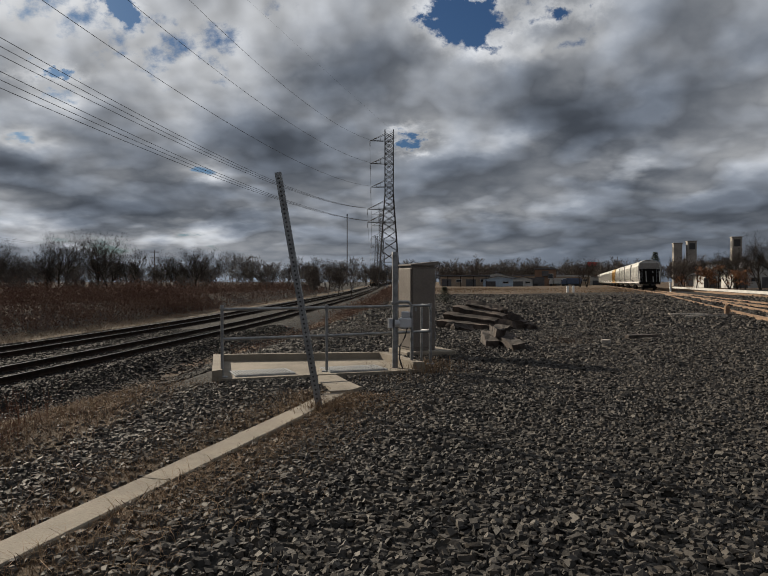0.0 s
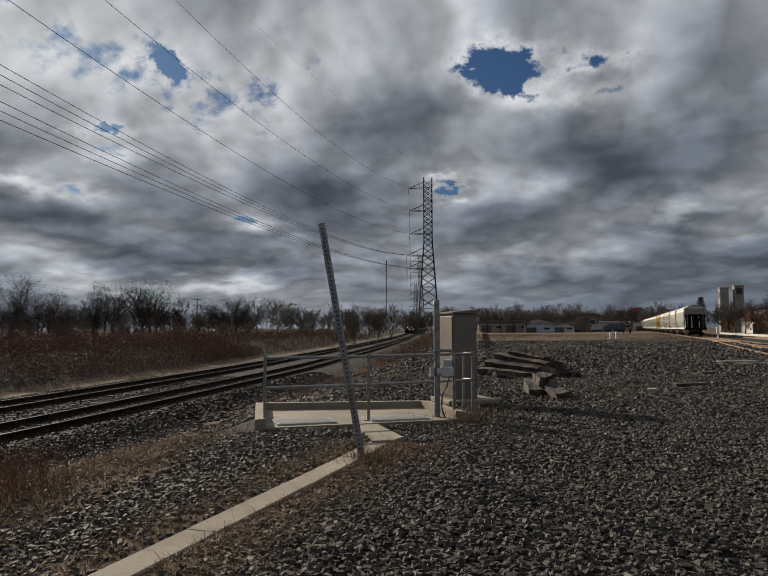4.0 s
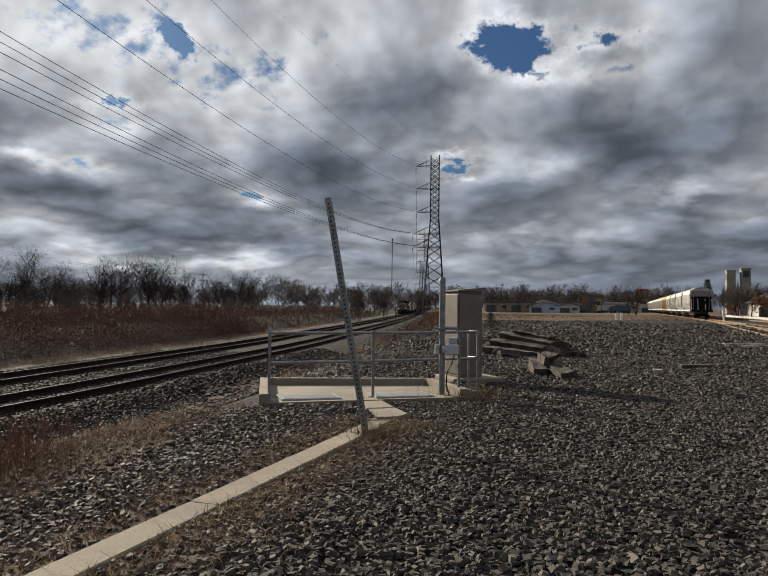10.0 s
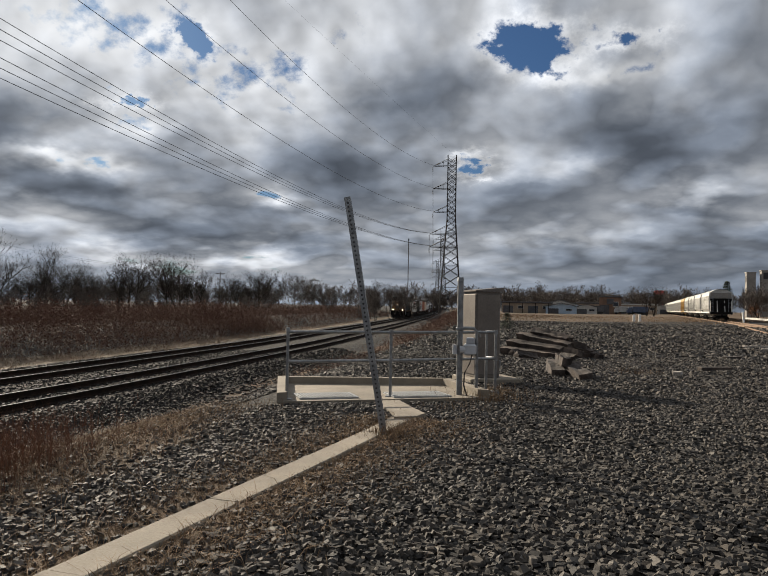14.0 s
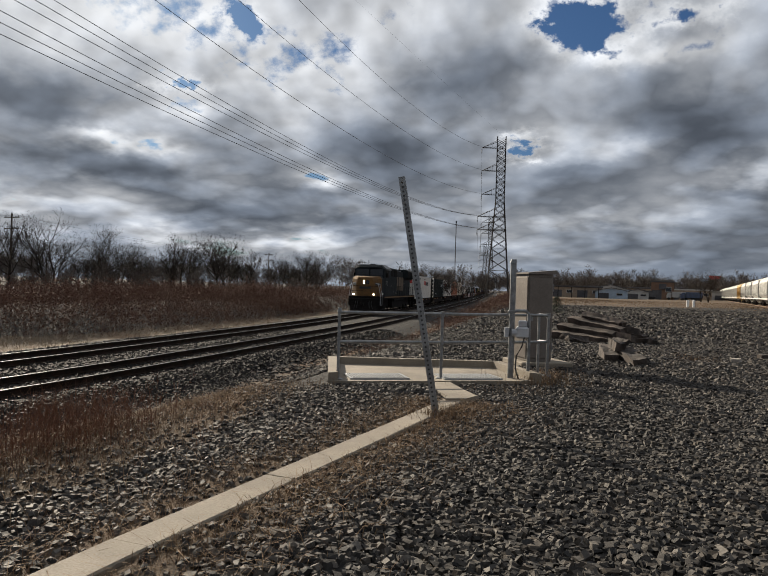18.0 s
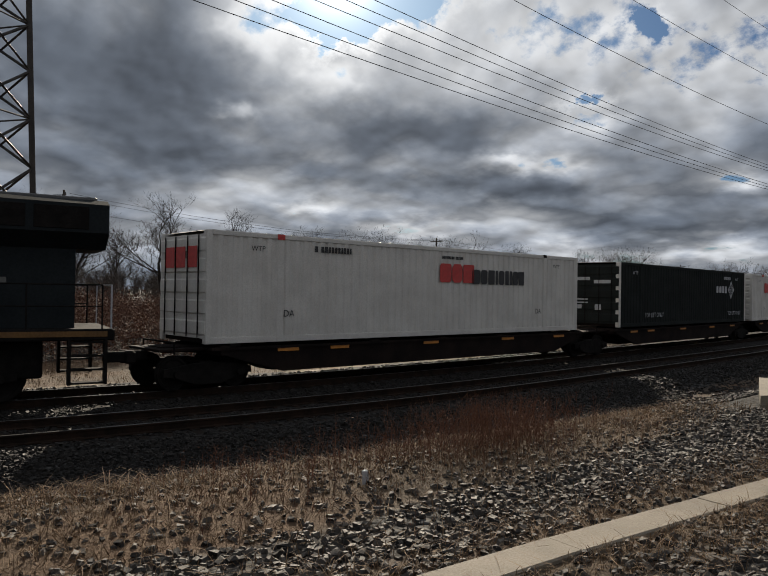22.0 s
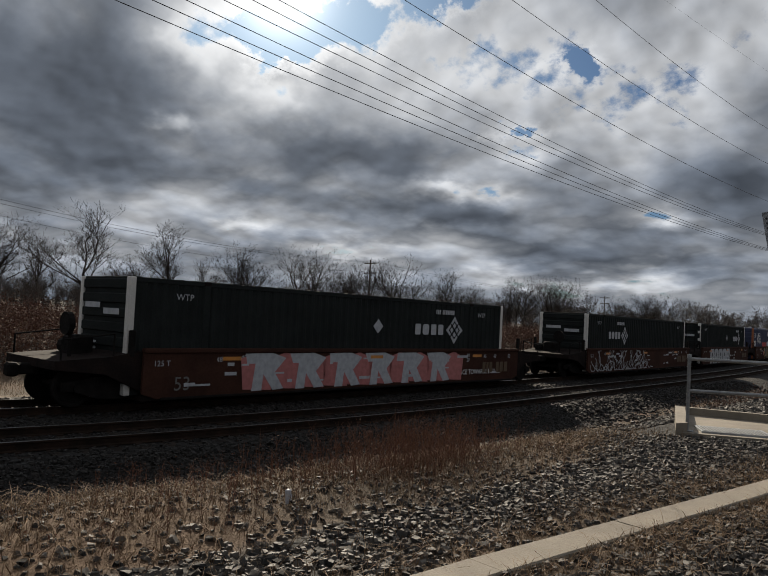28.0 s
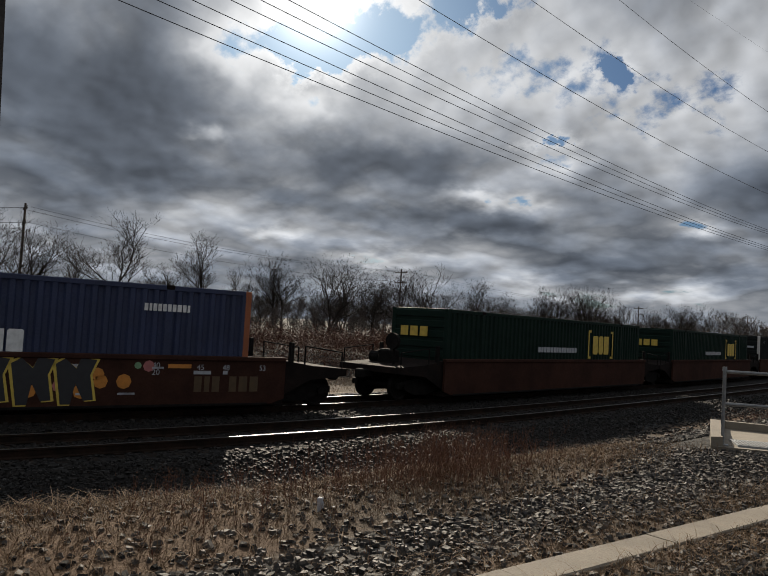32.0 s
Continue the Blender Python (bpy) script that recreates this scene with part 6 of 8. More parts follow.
# ---- lattice towers and their wires ----
def lattice(height, base_w, waist_w, waist_z, arms, label, at, panels=20):
    """A square tapered lattice tower with bracing on every face and arms to one side: (z, reach, depth)."""
    t = thing("lattice_tower", label, "pylon", at=at, group="power line towers")

    def half(z):
        return (base_w + (waist_w - base_w) * min(1, z / waist_z)) / 2

    corners = ((1, 1), (-1, 1), (-1, -1), (1, -1))
    for sx, sy in corners:
        b = Build()
        zs = [0, waist_z, height]
        for a, c in zip(zs[:-1], zs[1:]):
            b.tube((sx * half(a), sy * half(a), a), (sx * half(c), sy * half(c), c), 0.17 if a == 0 else 0.14, sides=4)
        part("leg", b, M["lattice"], t)
    levels = [0]
    while levels[-1] < height - 0.8:
        levels.append(min(height, levels[-1] + max(1.3, half(levels[-1]) * 1.25)))
    for k in range(4):
        b = Build()
        p, q = corners[k], corners[(k + 1) % 4]
        for i, (a, c) in enumerate(zip(levels[:-1], levels[1:])):
            ha, hc = half(a), half(c)
            b.tube((p[0] * ha, p[1] * ha, a), (q[0] * hc, q[1] * hc, c), 0.065, sides=4, cap=False)
            b.tube((q[0] * ha, q[1] * ha, a), (p[0] * hc, p[1] * hc, c), 0.065, sides=4, cap=False)
            if i % 2 == 0:
                b.tube((p[0] * ha, p[1] * ha, a), (q[0] * ha, q[1] * ha, a), 0.04, sides=4, cap=False)
        tagged(part("bracing", b, M["lattice"], t), kind="stuff")
    for z, reach, drop in arms:
        b = Build()
        hh = half(z)
        for sy in (-1, 1):
            b.tube((-hh, sy * hh, z), (-reach, 0, z), 0.07, sides=4).tube((-hh, sy * hh, z + drop), (-reach, 0, z), 0.06, sides=4)
            for u in (0.3, 0.6):
                b.tube((-hh - (reach - hh) * u, sy * hh * (1 - u), z), (-hh - (reach - hh) * u, sy * hh * (1 - u), z + drop * (1 - u)), 0.035, sides=4)
            b.tube((hh, sy * hh, z), (-hh, sy * hh, z), 0.05, sides=4)
        arm = part("arm", b, M["lattice"], t)
        ins = Build()
        for j in range(9):
            ins.tube((-reach, 0, z - 0.25 - j * 0.15), (-reach, 0, z - 0.33 - j * 0.15), 0.12, sides=8)
        loose_parts("insulator_disc", ins, M["insulator"], arm)
    return t


T1 = (1.5, 200.0)
lattice(43.6, 6.0, 2.3, 26, ((40.7, 5.3, 1.8), (34.4, 5.2, 1.8), (27.9, 5.1, 1.8), (21.8, 6.0, 2.2), (18.2, 6.0, 2.2)), "tall dark lattice power line tower with arms to one side", pose(T1[0], T1[1], -0.3))
P2 = (-34.1, 12.3)
lattice(43.6, 3.9, 2.6, 26, ((40.7, 3.2, 1.8), (33.8, 3.2, 1.8), (27.9, 3.2, 1.8), (21.8, 3.6, 2.2), (18.8, 3.6, 2.2)), "weathered brown lattice power line tower behind the tracks", pose(P2[0], P2[1], -0.3, 0, 0, 24))
lattice(41, 5.5, 2.2, 25, ((38, 5, 1.8), (32, 5, 1.8), (26, 5, 1.8), (20, 5.6, 2)), "distant lattice power line tower", pose(-1.5, 395, 0))
lattice(41, 5.5, 2.2, 25, ((38, 5, 1.8), (32, 5, 1.8), (26, 5, 1.8), (20, 5.6, 2)), "distant lattice power line tower", pose(-6.5, 620, 0))


def span_wire(a, c, sag, r, group, label="dark overhead power line conductor"):
    a, c = Vector(a), Vector(c)
    pts = []
    for i in range(41):
        u = i / 40
        p = a.lerp(c, u)
        pts.append((p.x, p.y, p.z - 4 * sag * u * (1 - u)))
    solid("power_line", Build().path(pts, r, 4), M["wire"], label, "power line", group=group)


upper = ((-3.8, 200, 40.7), (-33.56, 15.5, 39.45), 6.2), ((-3.6, 200, 34.4), (-33.7, 14.7, 32.5), 5.2), ((-3.6, 200, 27.9), (-33.4, 14.6, 26.6), 4.9)
for a, c, sag in upper:
    span_wire(a, c, sag, 0.03, "tower wires")
span_wire((1.0, 200, 44.4), (-40, 15.7, 42.1), 0.5, 0.010, "tower wires", "thin overhead shield wire")
for k in range(6):
    u = k / 5
    a = (-4.5, 200, 18.3) if k < 3 else (-4.5, 200, 21.8)
    c = Vector((-34.6, 14.0, 17.6)).lerp(Vector((-33.2, 14.4, 21.6)), u)
    span_wire((a[0] + 0.5 * (k % 3), a[1], a[2]), c, 3.0 + 1.35 * u, 0.027, "tower wires")
for a, c in (((-3.8, 200, 39.5), (-6.5, 395, 36.5)), ((-3.6, 200, 33), (-6.5, 395, 30.5)), ((-3.6, 200, 26.6), (-6.5, 395, 24.5)), ((-4.5, 200, 20.5), (-7, 395, 18.5))):
    span_wire(a, c, 6, 0.022, "tower wires")
for z in (36.5, 30.5, 24.5):
    span_wire((-6.5, 395, z), (-11.5, 620, z), 6, 0.04, "tower wires")


# ---- utility poles beyond the brush ----
def utility_pole(x, y, h, yaw, lean=0.0):
    p = thing("utility_pole", "weathered timber utility pole with crossarms", "utility pole", at=pose(x, y, gz1(x, y) - 0.2, 0, lean, yaw), group="utility poles")
    part("pole", Build().tube((0, 0, 0), (0, 0, h), 0.16, 0.10, sides=8), M["pole"], p)
    for z in (h - 0.5, h - 1.9):
        arm = part("crossarm", Build().box(-1.2, 1.2, -0.06, 0.06, z - 0.06, z + 0.06), M["pole"], p)
        for k in (-1.1, -0.6, 0.6, 1.1):
            part("insulator", Build().tube((k, 0, z + 0.05), (k, 0, z + 0.22), 0.045, 0.03, sides=6), M["insulator"], arm)
    return p


poles = []
for az, el, h, lean in ((64, 0, 11, 1), (35.85, 4.44, 9.6, 0), (17.6, 2.4, 9.6, 0), (10.27, 2.02, 9.6, 0), (7.6, 1.75, 9.5, 9), (6.0, 1.6, 9.5, 2), (4.7, 1.4, 9.5, -2), (3.6, 1.2, 9.5, 1)):
    r = (h - 1.7) / math.tan(radians(el)) if el else 75.0
    x, y = -r * math.sin(radians(az)), r * math.cos(radians(az))
    utility_pole(x, y, h, -az * 0.3, lean)
    poles.append((x, y, h - 0.7))
for (x0, y0, z0), (x1, y1, z1) in zip(poles[:-1], poles[1:]):
    for o, dz in ((-1.1, 0.0), (1.1, 0.0), (0.6, -1.4)):
        span_wire((x0 + o, y0, z0 + dz), (x1 + o, y1, z1 + dz), 1.0, 0.016, "pole wires", "thin dark utility wire")
for dz in (0, -1.4, -2.0):
    span_wire((poles[0][0], poles[0][1], poles[0][2] + dz), (-118, -10, 9 + dz), 1.0, 0.02, "pole wires", "thin dark utility wire")

mast_far = thing("radio_mast", "thin distant guyed radio mast", "radio mast", at=pose(-30.5, 600, 0))
part("mast", Build().tube((0, 0, 0), (0, 0, 57), 0.35, 0.3, sides=4), M["pole"], mast_far)
part("beacon", Build().box(-0.5, 0.5, -0.5, 0.5, 56, 57.6, 0.1), M["dark_metal"], mast_far)


def rail_signal(x, y, h, label):
    s = thing("railway_signal", label, "railway signal", at=pose(x, y, RAIL_Z - 0.3), group="railway signals")
    part("mast", Build().tube((0, 0, 0), (0, 0, h), 0.09, sides=8), M["galv"], s)
    part("base_case", Build().box(-0.5, 0.5, -0.4, 0.4, 0, 1.5, 0.04), M["pale_wall"], s)
    head = part("signal_head", Build().box(-0.38, 0.38, -0.06, 0.06, h - 1.8, h, 0.15), M["black_mark"], s)
    for z in (h - 0.45, h - 0.95, h - 1.45):
        part("hood", Build().tube((0, -0.3, z), (0, -0.06, z), 0.13, sides=10), M["black_mark"], head)
    part("ladder", Build().box(0.2, 0.24, 0.1, 0.14, 0, h - 0.5).box(0.5, 0.54, 0.1, 0.14, 0, h - 0.5), M["galv"], s)


rail_signal(-15.2, 236, 6.6, "black three-lamp railway signal beside the far track")
rail_signal(-10.4, 236, 6.6, "black three-lamp railway signal between distant tracks")
rail_signal(1.2, 250, 6.8, "black railway signal beside the near track")
b = Build().box(-14, 22, -2, 2, 5.2, 6.6)
bridge = thing("road_bridge", "dark low road bridge far up the line", "bridge", at=pose(0, 520, 0))
part("deck", b, M["dark_roof"], bridge)
for x in (-13, 13, 21):
    part("pier", Build().box(x - 0.8, x + 0.8, -1.5, 1.5, -1.5, 5.2), M["silo"], bridge)

# ---- yard at the side: tracks, hoppers, crossing ----
ya = radians(14.9)
YD = np.array((math.sin(ya), math.cos(ya)))
Y0 = np.array((38.7 + 1.2, 108.0))


def yard_line(o, a, c, curve=0.0):
    n = np.array((-YD[1], YD[0]))
    s = np.linspace(a, c, max(8, int((c - a) / 2)))
    u = (s - a) / (c - a)
    return Y0 + s[:, None] * YD + (n * (o + curve * u[:, None] ** 2))


lay_track("track_yard", yard_line(0, -130, 330), 0.16, "rusty yard track under parked hopper wagons", 12, 62, M["yard_rail"], M["yard_rail"], M["old_tie"])
lay_track("track_siding", yard_line(3.9, -130, -30, -3.4), 0.155, "rusty siding track joining the yard track", 12, 60, M["yard_rail"], M["yard_rail"], M["old_tie"])
lay_track("track_outer", yard_line(-6.5, -120, 330), 0.16, "rusty outer yard track", 20, 50, M["yard_rail"], M["yard_rail"], M["old_tie"])
for o in (0, -6.5):
    b = Build()
    ln = yard_line(o, -130, 330)
    lft, rgt = beside(ln, 1.9), beside(ln, -1.9)
    b.loft([[(p[0], p[1], -0.05), (q_[0], q_[1], -0.05), (q_[0] * 0.9 + p[0] * 0.1, q_[1] * 0.9 + p[1] * 0.1, 0.012), (p[0] * 0.9 + q_[0] * 0.1, p[1] * 0.9 + q_[1] * 0.1, 0.012)] for p, q_ in zip(rgt, lft)])
    solid("ballast_bed", b, M["ground"], "low bed of stone under a yard track", "ballast", kind="structure")
b = Build()
ln = yard_line(-10.5, -110, 60)
b.loft([[(p[0], p[1], -0.2), (q_[0], q_[1], -0.2), (q_[0], q_[1], 0.34), (p[0], p[1], 0.34)] for p, q_ in zip(beside(ln, -0.2), beside(ln, 0.2))])
solid("long_kerb_wall", b, M["pale_wall"], "long low pale concrete wall beyond the yard tracks", "low wall", kind="structure")


def hopper_wagon(paint, label):
    h = thing("hopper_wagon", label, "rail wagon", group="parked hopper wagons")
    b = Build()
    sec = [(-1.0, 1.15), (1.0, 1.15), (1.58, 1.7), (1.6, 3.6), (1.45, 4.15), (0.85, 4.5), (-0.85, 4.5), (-1.45, 4.15), (-1.6, 3.6), (-1.58, 1.7)]
    b.loft([[(x, y * s, z) for y, z in sec] for x, s in ((-7.1, 1), (7.1, 1))])
    body = part("body", b, paint, h)
    for s in (-1, 1):
        for k in range(12):
            part("rib", shared(("hrib", paint.name), lambda: Build().box(-0.04, 0.04, -0.04, 0.05, 1.7, 3.65).mesh("rib", paint)), None, body, at=pose(-6.9 + k * 1.25, s * 1.6, 0))
        part("side_sill", Build().box(-7.9, 7.9, s * 1.52 - 0.06, s * 1.52 + 0.06, 1.05, 1.3, 0.02), paint, h)
        part("ladder", Build().box(7.25, 7.3, s * 1.5 - 0.03, s * 1.5 + 0.03, 1.1, 4.3).box(7.25, 7.3, s * 1.05 - 0.03, s * 1.05 + 0.03, 1.1, 4.3).box(7.25, 7.29, min(s * 1.05, s * 1.5), max(s * 1.05, s * 1.5), 2.0, 2.05).box(7.25, 7.29, min(s * 1.05, s * 1.5), max(s * 1.05, s * 1.5), 2.6, 2.65).box(7.25, 7.29, min(s * 1.05, s * 1.5), max(s * 1.05, s * 1.5), 3.2, 3.25), M["galv"], h)
    for x in (-4.6, 0, 4.6):
        part("outlet", Build().loft([[(x - 1.9, -1.1, 1.2), (x + 1.9, -1.1, 1.2), (x + 1.9, 1.1, 1.2), (x - 1.9, 1.1, 1.2)], [(x - 0.5, -0.6, 0.4), (x + 0.5, -0.6, 0.4), (x + 0.5, 0.6, 0.4), (x - 0.5, 0.6, 0.4)]]), paint, h)
    for s in (-1, 1):
        part("end_sheet", Build().loft([[(s * 7.105, -1.45, 3.3), (s * 7.105, 1.45, 3.3), (s * 7.105, 1.3, 4.1), (s * 7.105, -1.3, 4.1)], [(s * 7.13, -1.45, 3.3), (s * 7.13, 1.45, 3.3), (s * 7.13, 1.3, 4.1), (s * 7.13, -1.3, 4.1)]]), M["silo"], h)
        part("end_slope", Build().box(min(s * 7.105, s * 7.12), max(s * 7.105, s * 7.12), -1.5, 1.5, 1.2, 3.28), M["dark_metal"], h)
        part("end_sill", Build().box(s * 7.9 - 0.25, s * 7.9 + 0.25, -1.5, 1.5, 0.95, 1.3, 0.03), M["dark_metal"], h)
        b = Build()
        for y in (-1.4, -0.5, 0.5, 1.4):
            b.tube((s * 7.95, y, 1.2), (s * 7.2, y, 2.9), 0.05, sides=6)
        part("end_brace", b, M["hopper_grey"], h)
        coupler(h, s * 8.0, s)
        bogie(h, s * 6.3, 2, 0.42, 1.75)
    part("roof_walk", Build().box(-7.3, 7.3, -0.4, 0.4, 4.56, 4.62).box(-7.3, 7.3, -0.7, -0.5, 4.5, 4.58).box(-7.3, 7.3, 0.5, 0.7, 4.5, 4.58), M["galv"], h)
    part("brake_wheel", Build().tube((8.1, 0.5, 2.4), (8.16, 0.5, 2.4), 0.28, sides=14), M["dark_metal"], h)
    return h


grey = hopper_wagon(M["hopper_grey"], "pale grey covered hopper wagon parked in a row")
gold = hopper_wagon(M["hopper_gold"], "faded yellow covered hopper wagon parked in a row")
for k in range(13):
    at = pose(*(Y0 + YD * (8.8 + k * 17.0)), 0.16, 0, 0, 90 - 14.9 + 180)
    if k == 0:
        grey.matrix_basis = at
    elif k == 4:
        gold.matrix_basis = at
    else:
        copy_thing(grey, at)

for k, dx in enumerate((0.0, 1.0)):
    solid("marker_bollard", Build().tube((0, 0, 0), (0, 0, 0.85), 0.17, sides=12).tube((0, 0, 0.85), (0, 0, 0.9), 0.17, 0.14, sides=12), M["white_mark"], "white marker bollard at the edge of the yard", "bollard", at=pose(25.0 + dx * 0.75, 98, 0), group="marker bollards")
solid("leaning_post", Build().box(-0.09, 0.09, -0.09, 0.09, -0.1, 1.5, 0.02), M["white_mark"], "white timber post leaning beside the yard tracks", "post", at=pose(38.2, 96, 0, 0, -6, 0))
sw = thing("switch_stand", "rusty hand-thrown switch stand beside the siding", "switch stand", at=pose(14.6, 30.6, 0.0, 0, 0, 10) @ Matrix.Diagonal((0.8, 0.8, 0.8, 1)))
part("base", Build().box(-0.7, 0.4, -0.2, 0.2, 0.0, 0.14, 0.02), M["old_tie"], sw)
part("stand", Build().box(-0.12, 0.12, -0.1, 0.1, 0.1, 0.55, 0.03).tube((0, 0, 0.5), (0, 0, 0.62), 0.03, sides=8), M["yard_rail"], sw)
part("lever", Build().tube((0.05, 0, 0.5), (0.35, 0.05, 0.12), 0.025, sides=6), M["yard_rail"], sw)


# ---- buildings of the works beyond the yard ----
def works_building(name, x, y, wd, dp, h, wall, roof, label, yaw=0.0, pitch=0.0, openings=3, door=True):
    t = thing(name, label, "building", at=pose(x, y, -0.1, 0, 0, yaw), group="works buildings")
    b = Build()
    if pitch:
        b.prism([(-wd / 2, 0), (wd / 2, 0), (wd / 2, h), (0, h + pitch), (-wd / 2, h)], 0, dp)
    else:
        b.box(-wd / 2, wd / 2, 0, dp, 0, h)
    part("wall", b, wall, t)
    if pitch:
        r = Build()
        for s in (-1, 1):
            r.loft([[(0, -0.5, h + pitch + 0.15), (s * (wd / 2 + 0.6), -0.5, h + 0.0), (s * (wd / 2 + 0.6), -0.5, h + 0.18), (0, -0.5, h + pitch + 0.35)], [(0, dp + 0.5, h + pitch + 0.15), (s * (wd / 2 + 0.6), dp + 0.5, h), (s * (wd / 2 + 0.6), dp + 0.5, h + 0.18), (0, dp + 0.5, h + pitch + 0.35)]])
        part("roof", r, roof, t)
    else:
        part("roof", Build().box(-wd / 2 - 0.3, wd / 2 + 0.3, -0.3, dp + 0.3, h, h + 0.45, 0.08), roof, t)
    for k in range(openings):
        xx = -wd / 2 + (k + 0.5) * wd / openings
        if door and k % 2 == 0:
            part("door", Build().box(xx - 1.5, xx + 1.5, -0.06, 0.05, 0, min(3.2, h * 0.75), 0.02), M["dark_roof"], t)
        else:
            win = part("window", Build().box(xx - 0.9, xx + 0.9, -0.05, 0.05, h * 0.45, h * 0.75, 0.01), M["pale_wall"], t)
            part("pane", Build().box(xx - 0.78, xx + 0.78, -0.07, -0.03, h * 0.48, h * 0.72), M["glass"], win)
    return t


def at_az(az, r):
    return r * math.sin(radians(az)), r * math.cos(radians(az))


for az, r, wd, dp, h, wall, roof, label, pitch, n in (
        (6.4, 185, 15, 10, 3.6, "tan_wall", "dark_roof", "low tan works building with a dark flat canopy", 0, 4),
        (8.9, 205, 13, 9, 3.2, "pale_wall", "roof_grey", "pale shed with a shallow pitched metal roof", 1.6, 3),
        (9.0, 182, 9, 6, 2.6, "blue_wall", "roof_grey", "pale blue metal shed", 0.8, 2),
        (11.3, 225, 11, 9, 4.2, "tan_wall", "dark_roof", "tan workshop with a flat roof", 0, 3),
        (12.6, 205, 7, 7, 6.6, "brick_wall", "dark_roof", "taller brown brick block with a dark vent", 0, 2),
        (10.9, 190, 6, 4, 2.6, "pale_wall", "dark_roof", "small grey yard hut", 0.7, 2),
        (14.5, 230, 14, 9, 4.0, "tan_wall", "pale_wall", "long low tan shed", 0, 4),
        (7.6, 250, 12, 8, 3.4, "pale_wall", "pale_wall", "low white storage shed", 0.9, 3),
        (10.1, 262, 9, 8, 4.6, "pale_wall", "dark_roof", "plain grey block with a dark roof", 0, 2),
        (13.4, 268, 10, 8, 4.2, "brick_wall", "roof_grey", "brown brick hall with a grey roof", 1.0, 3),
        (16.4, 262, 16, 8, 3.2, "pale_wall", "pale_wall", "long white shed by the yard", 0.6, 5),
        (5.2, 260, 9, 7, 3.2, "pale_wall", "dark_roof", "small pale depot building", 0.8, 2)):
    x, y = at_az(az, r * 1.22)
    works_building("works_building", x, y, wd, dp, h * 0.86, M[wall], M[roof], label, -az, pitch, n)
x, y = at_az(6.2, 214)
can = thing("loading_canopy", "dark flat loading canopy on thin posts", "canopy", at=pose(x, y, 0, 0, 0, -6))
part("roof", Build().box(-8.5, 7.5, -2, 3, 3.0, 3.35, 0.05), M["dark_roof"], can)
for k in range(5):
    part("post", Build().box(-8 + k * 3.7, -7.8 + k * 3.7, -1.8, -1.6, 0, 3.0), M["dark_metal"], can)
x, y = at_az(12.6, 204.9 * 1.22)
solid("roof_vent", Build().box(-1.1, 1.1, -0.4, 0.1, 3.4, 5.2, 0.05), M["dark_roof"], "dark louvred vent in a brick wall", "vent", at=pose(x, y, -0.1, 0, 0, -12.6))


def lorry(az, r, paint, label, yaw, tank=False):
    x, y = at_az(az, r)
    t = thing("lorry", label, "truck", at=pose(x, y, 0, 0, 0, yaw) @ Matrix.Diagonal((0.8, 0.8, 0.8, 1)), group="parked trucks")
    part("chassis", Build().box(-4.2, 3.4, -1.0, 1.0, 0.75, 1.0), M["dark_metal"], t)
    c = part("cab", Build().loft([[(2.0, -1.15, 0.8), (3.8, -1.15, 0.8), (3.8, -1.15, 1.9), (3.3, -1.1, 2.9), (2.0, -1.1, 2.9)], [(2.0, 1.15, 0.8), (3.8, 1.15, 0.8), (3.8, 1.15, 1.9), (3.3, 1.1, 2.9), (2.0, 1.1, 2.9)]]), paint, t)
    part("windscreen", Build().box(3.42, 3.72, -0.95, 0.95, 1.95, 2.6), M["glass"], c)
    if tank:
        part("tank", Build().tube((-4.2, 0, 2.0), (1.8, 0, 2.0), 1.1, sides=16), M["hopper_grey"], t)
    else:
        part("body", Build().box(-4.3, 1.8, -1.2, 1.2, 1.0, 3.3, 0.06), paint, t)
    for xx in (-3.4, -2.2, 2.9):
        for s in (-1, 1):
            part("wheel", Build().tube((xx, s * 0.85, 0.5), (xx, s * 1.15, 0.5), 0.5, sides=14), M["rubber"], t)
    part("mirror", Build().box(3.3, 3.4, -1.35, -1.2, 1.9, 2.4), M["dark_metal"], t)


lorry(13.6, 250, M["pale_wall"], "pale truck with a boom parked by the works", 160)
lorry(14.5, 246, M["truck_blue"], "dark blue box truck parked by the works", 175)
lorry(10.2, 236, M["blue_wall"], "grey-blue truck parked by the works", 10)
lorry(11.3, 240, M["dark_roof"], "dark truck parked by the works", 190)
lorry(8.0, 238, M["pale_wall"], "white truck parked by the works", 180, True)

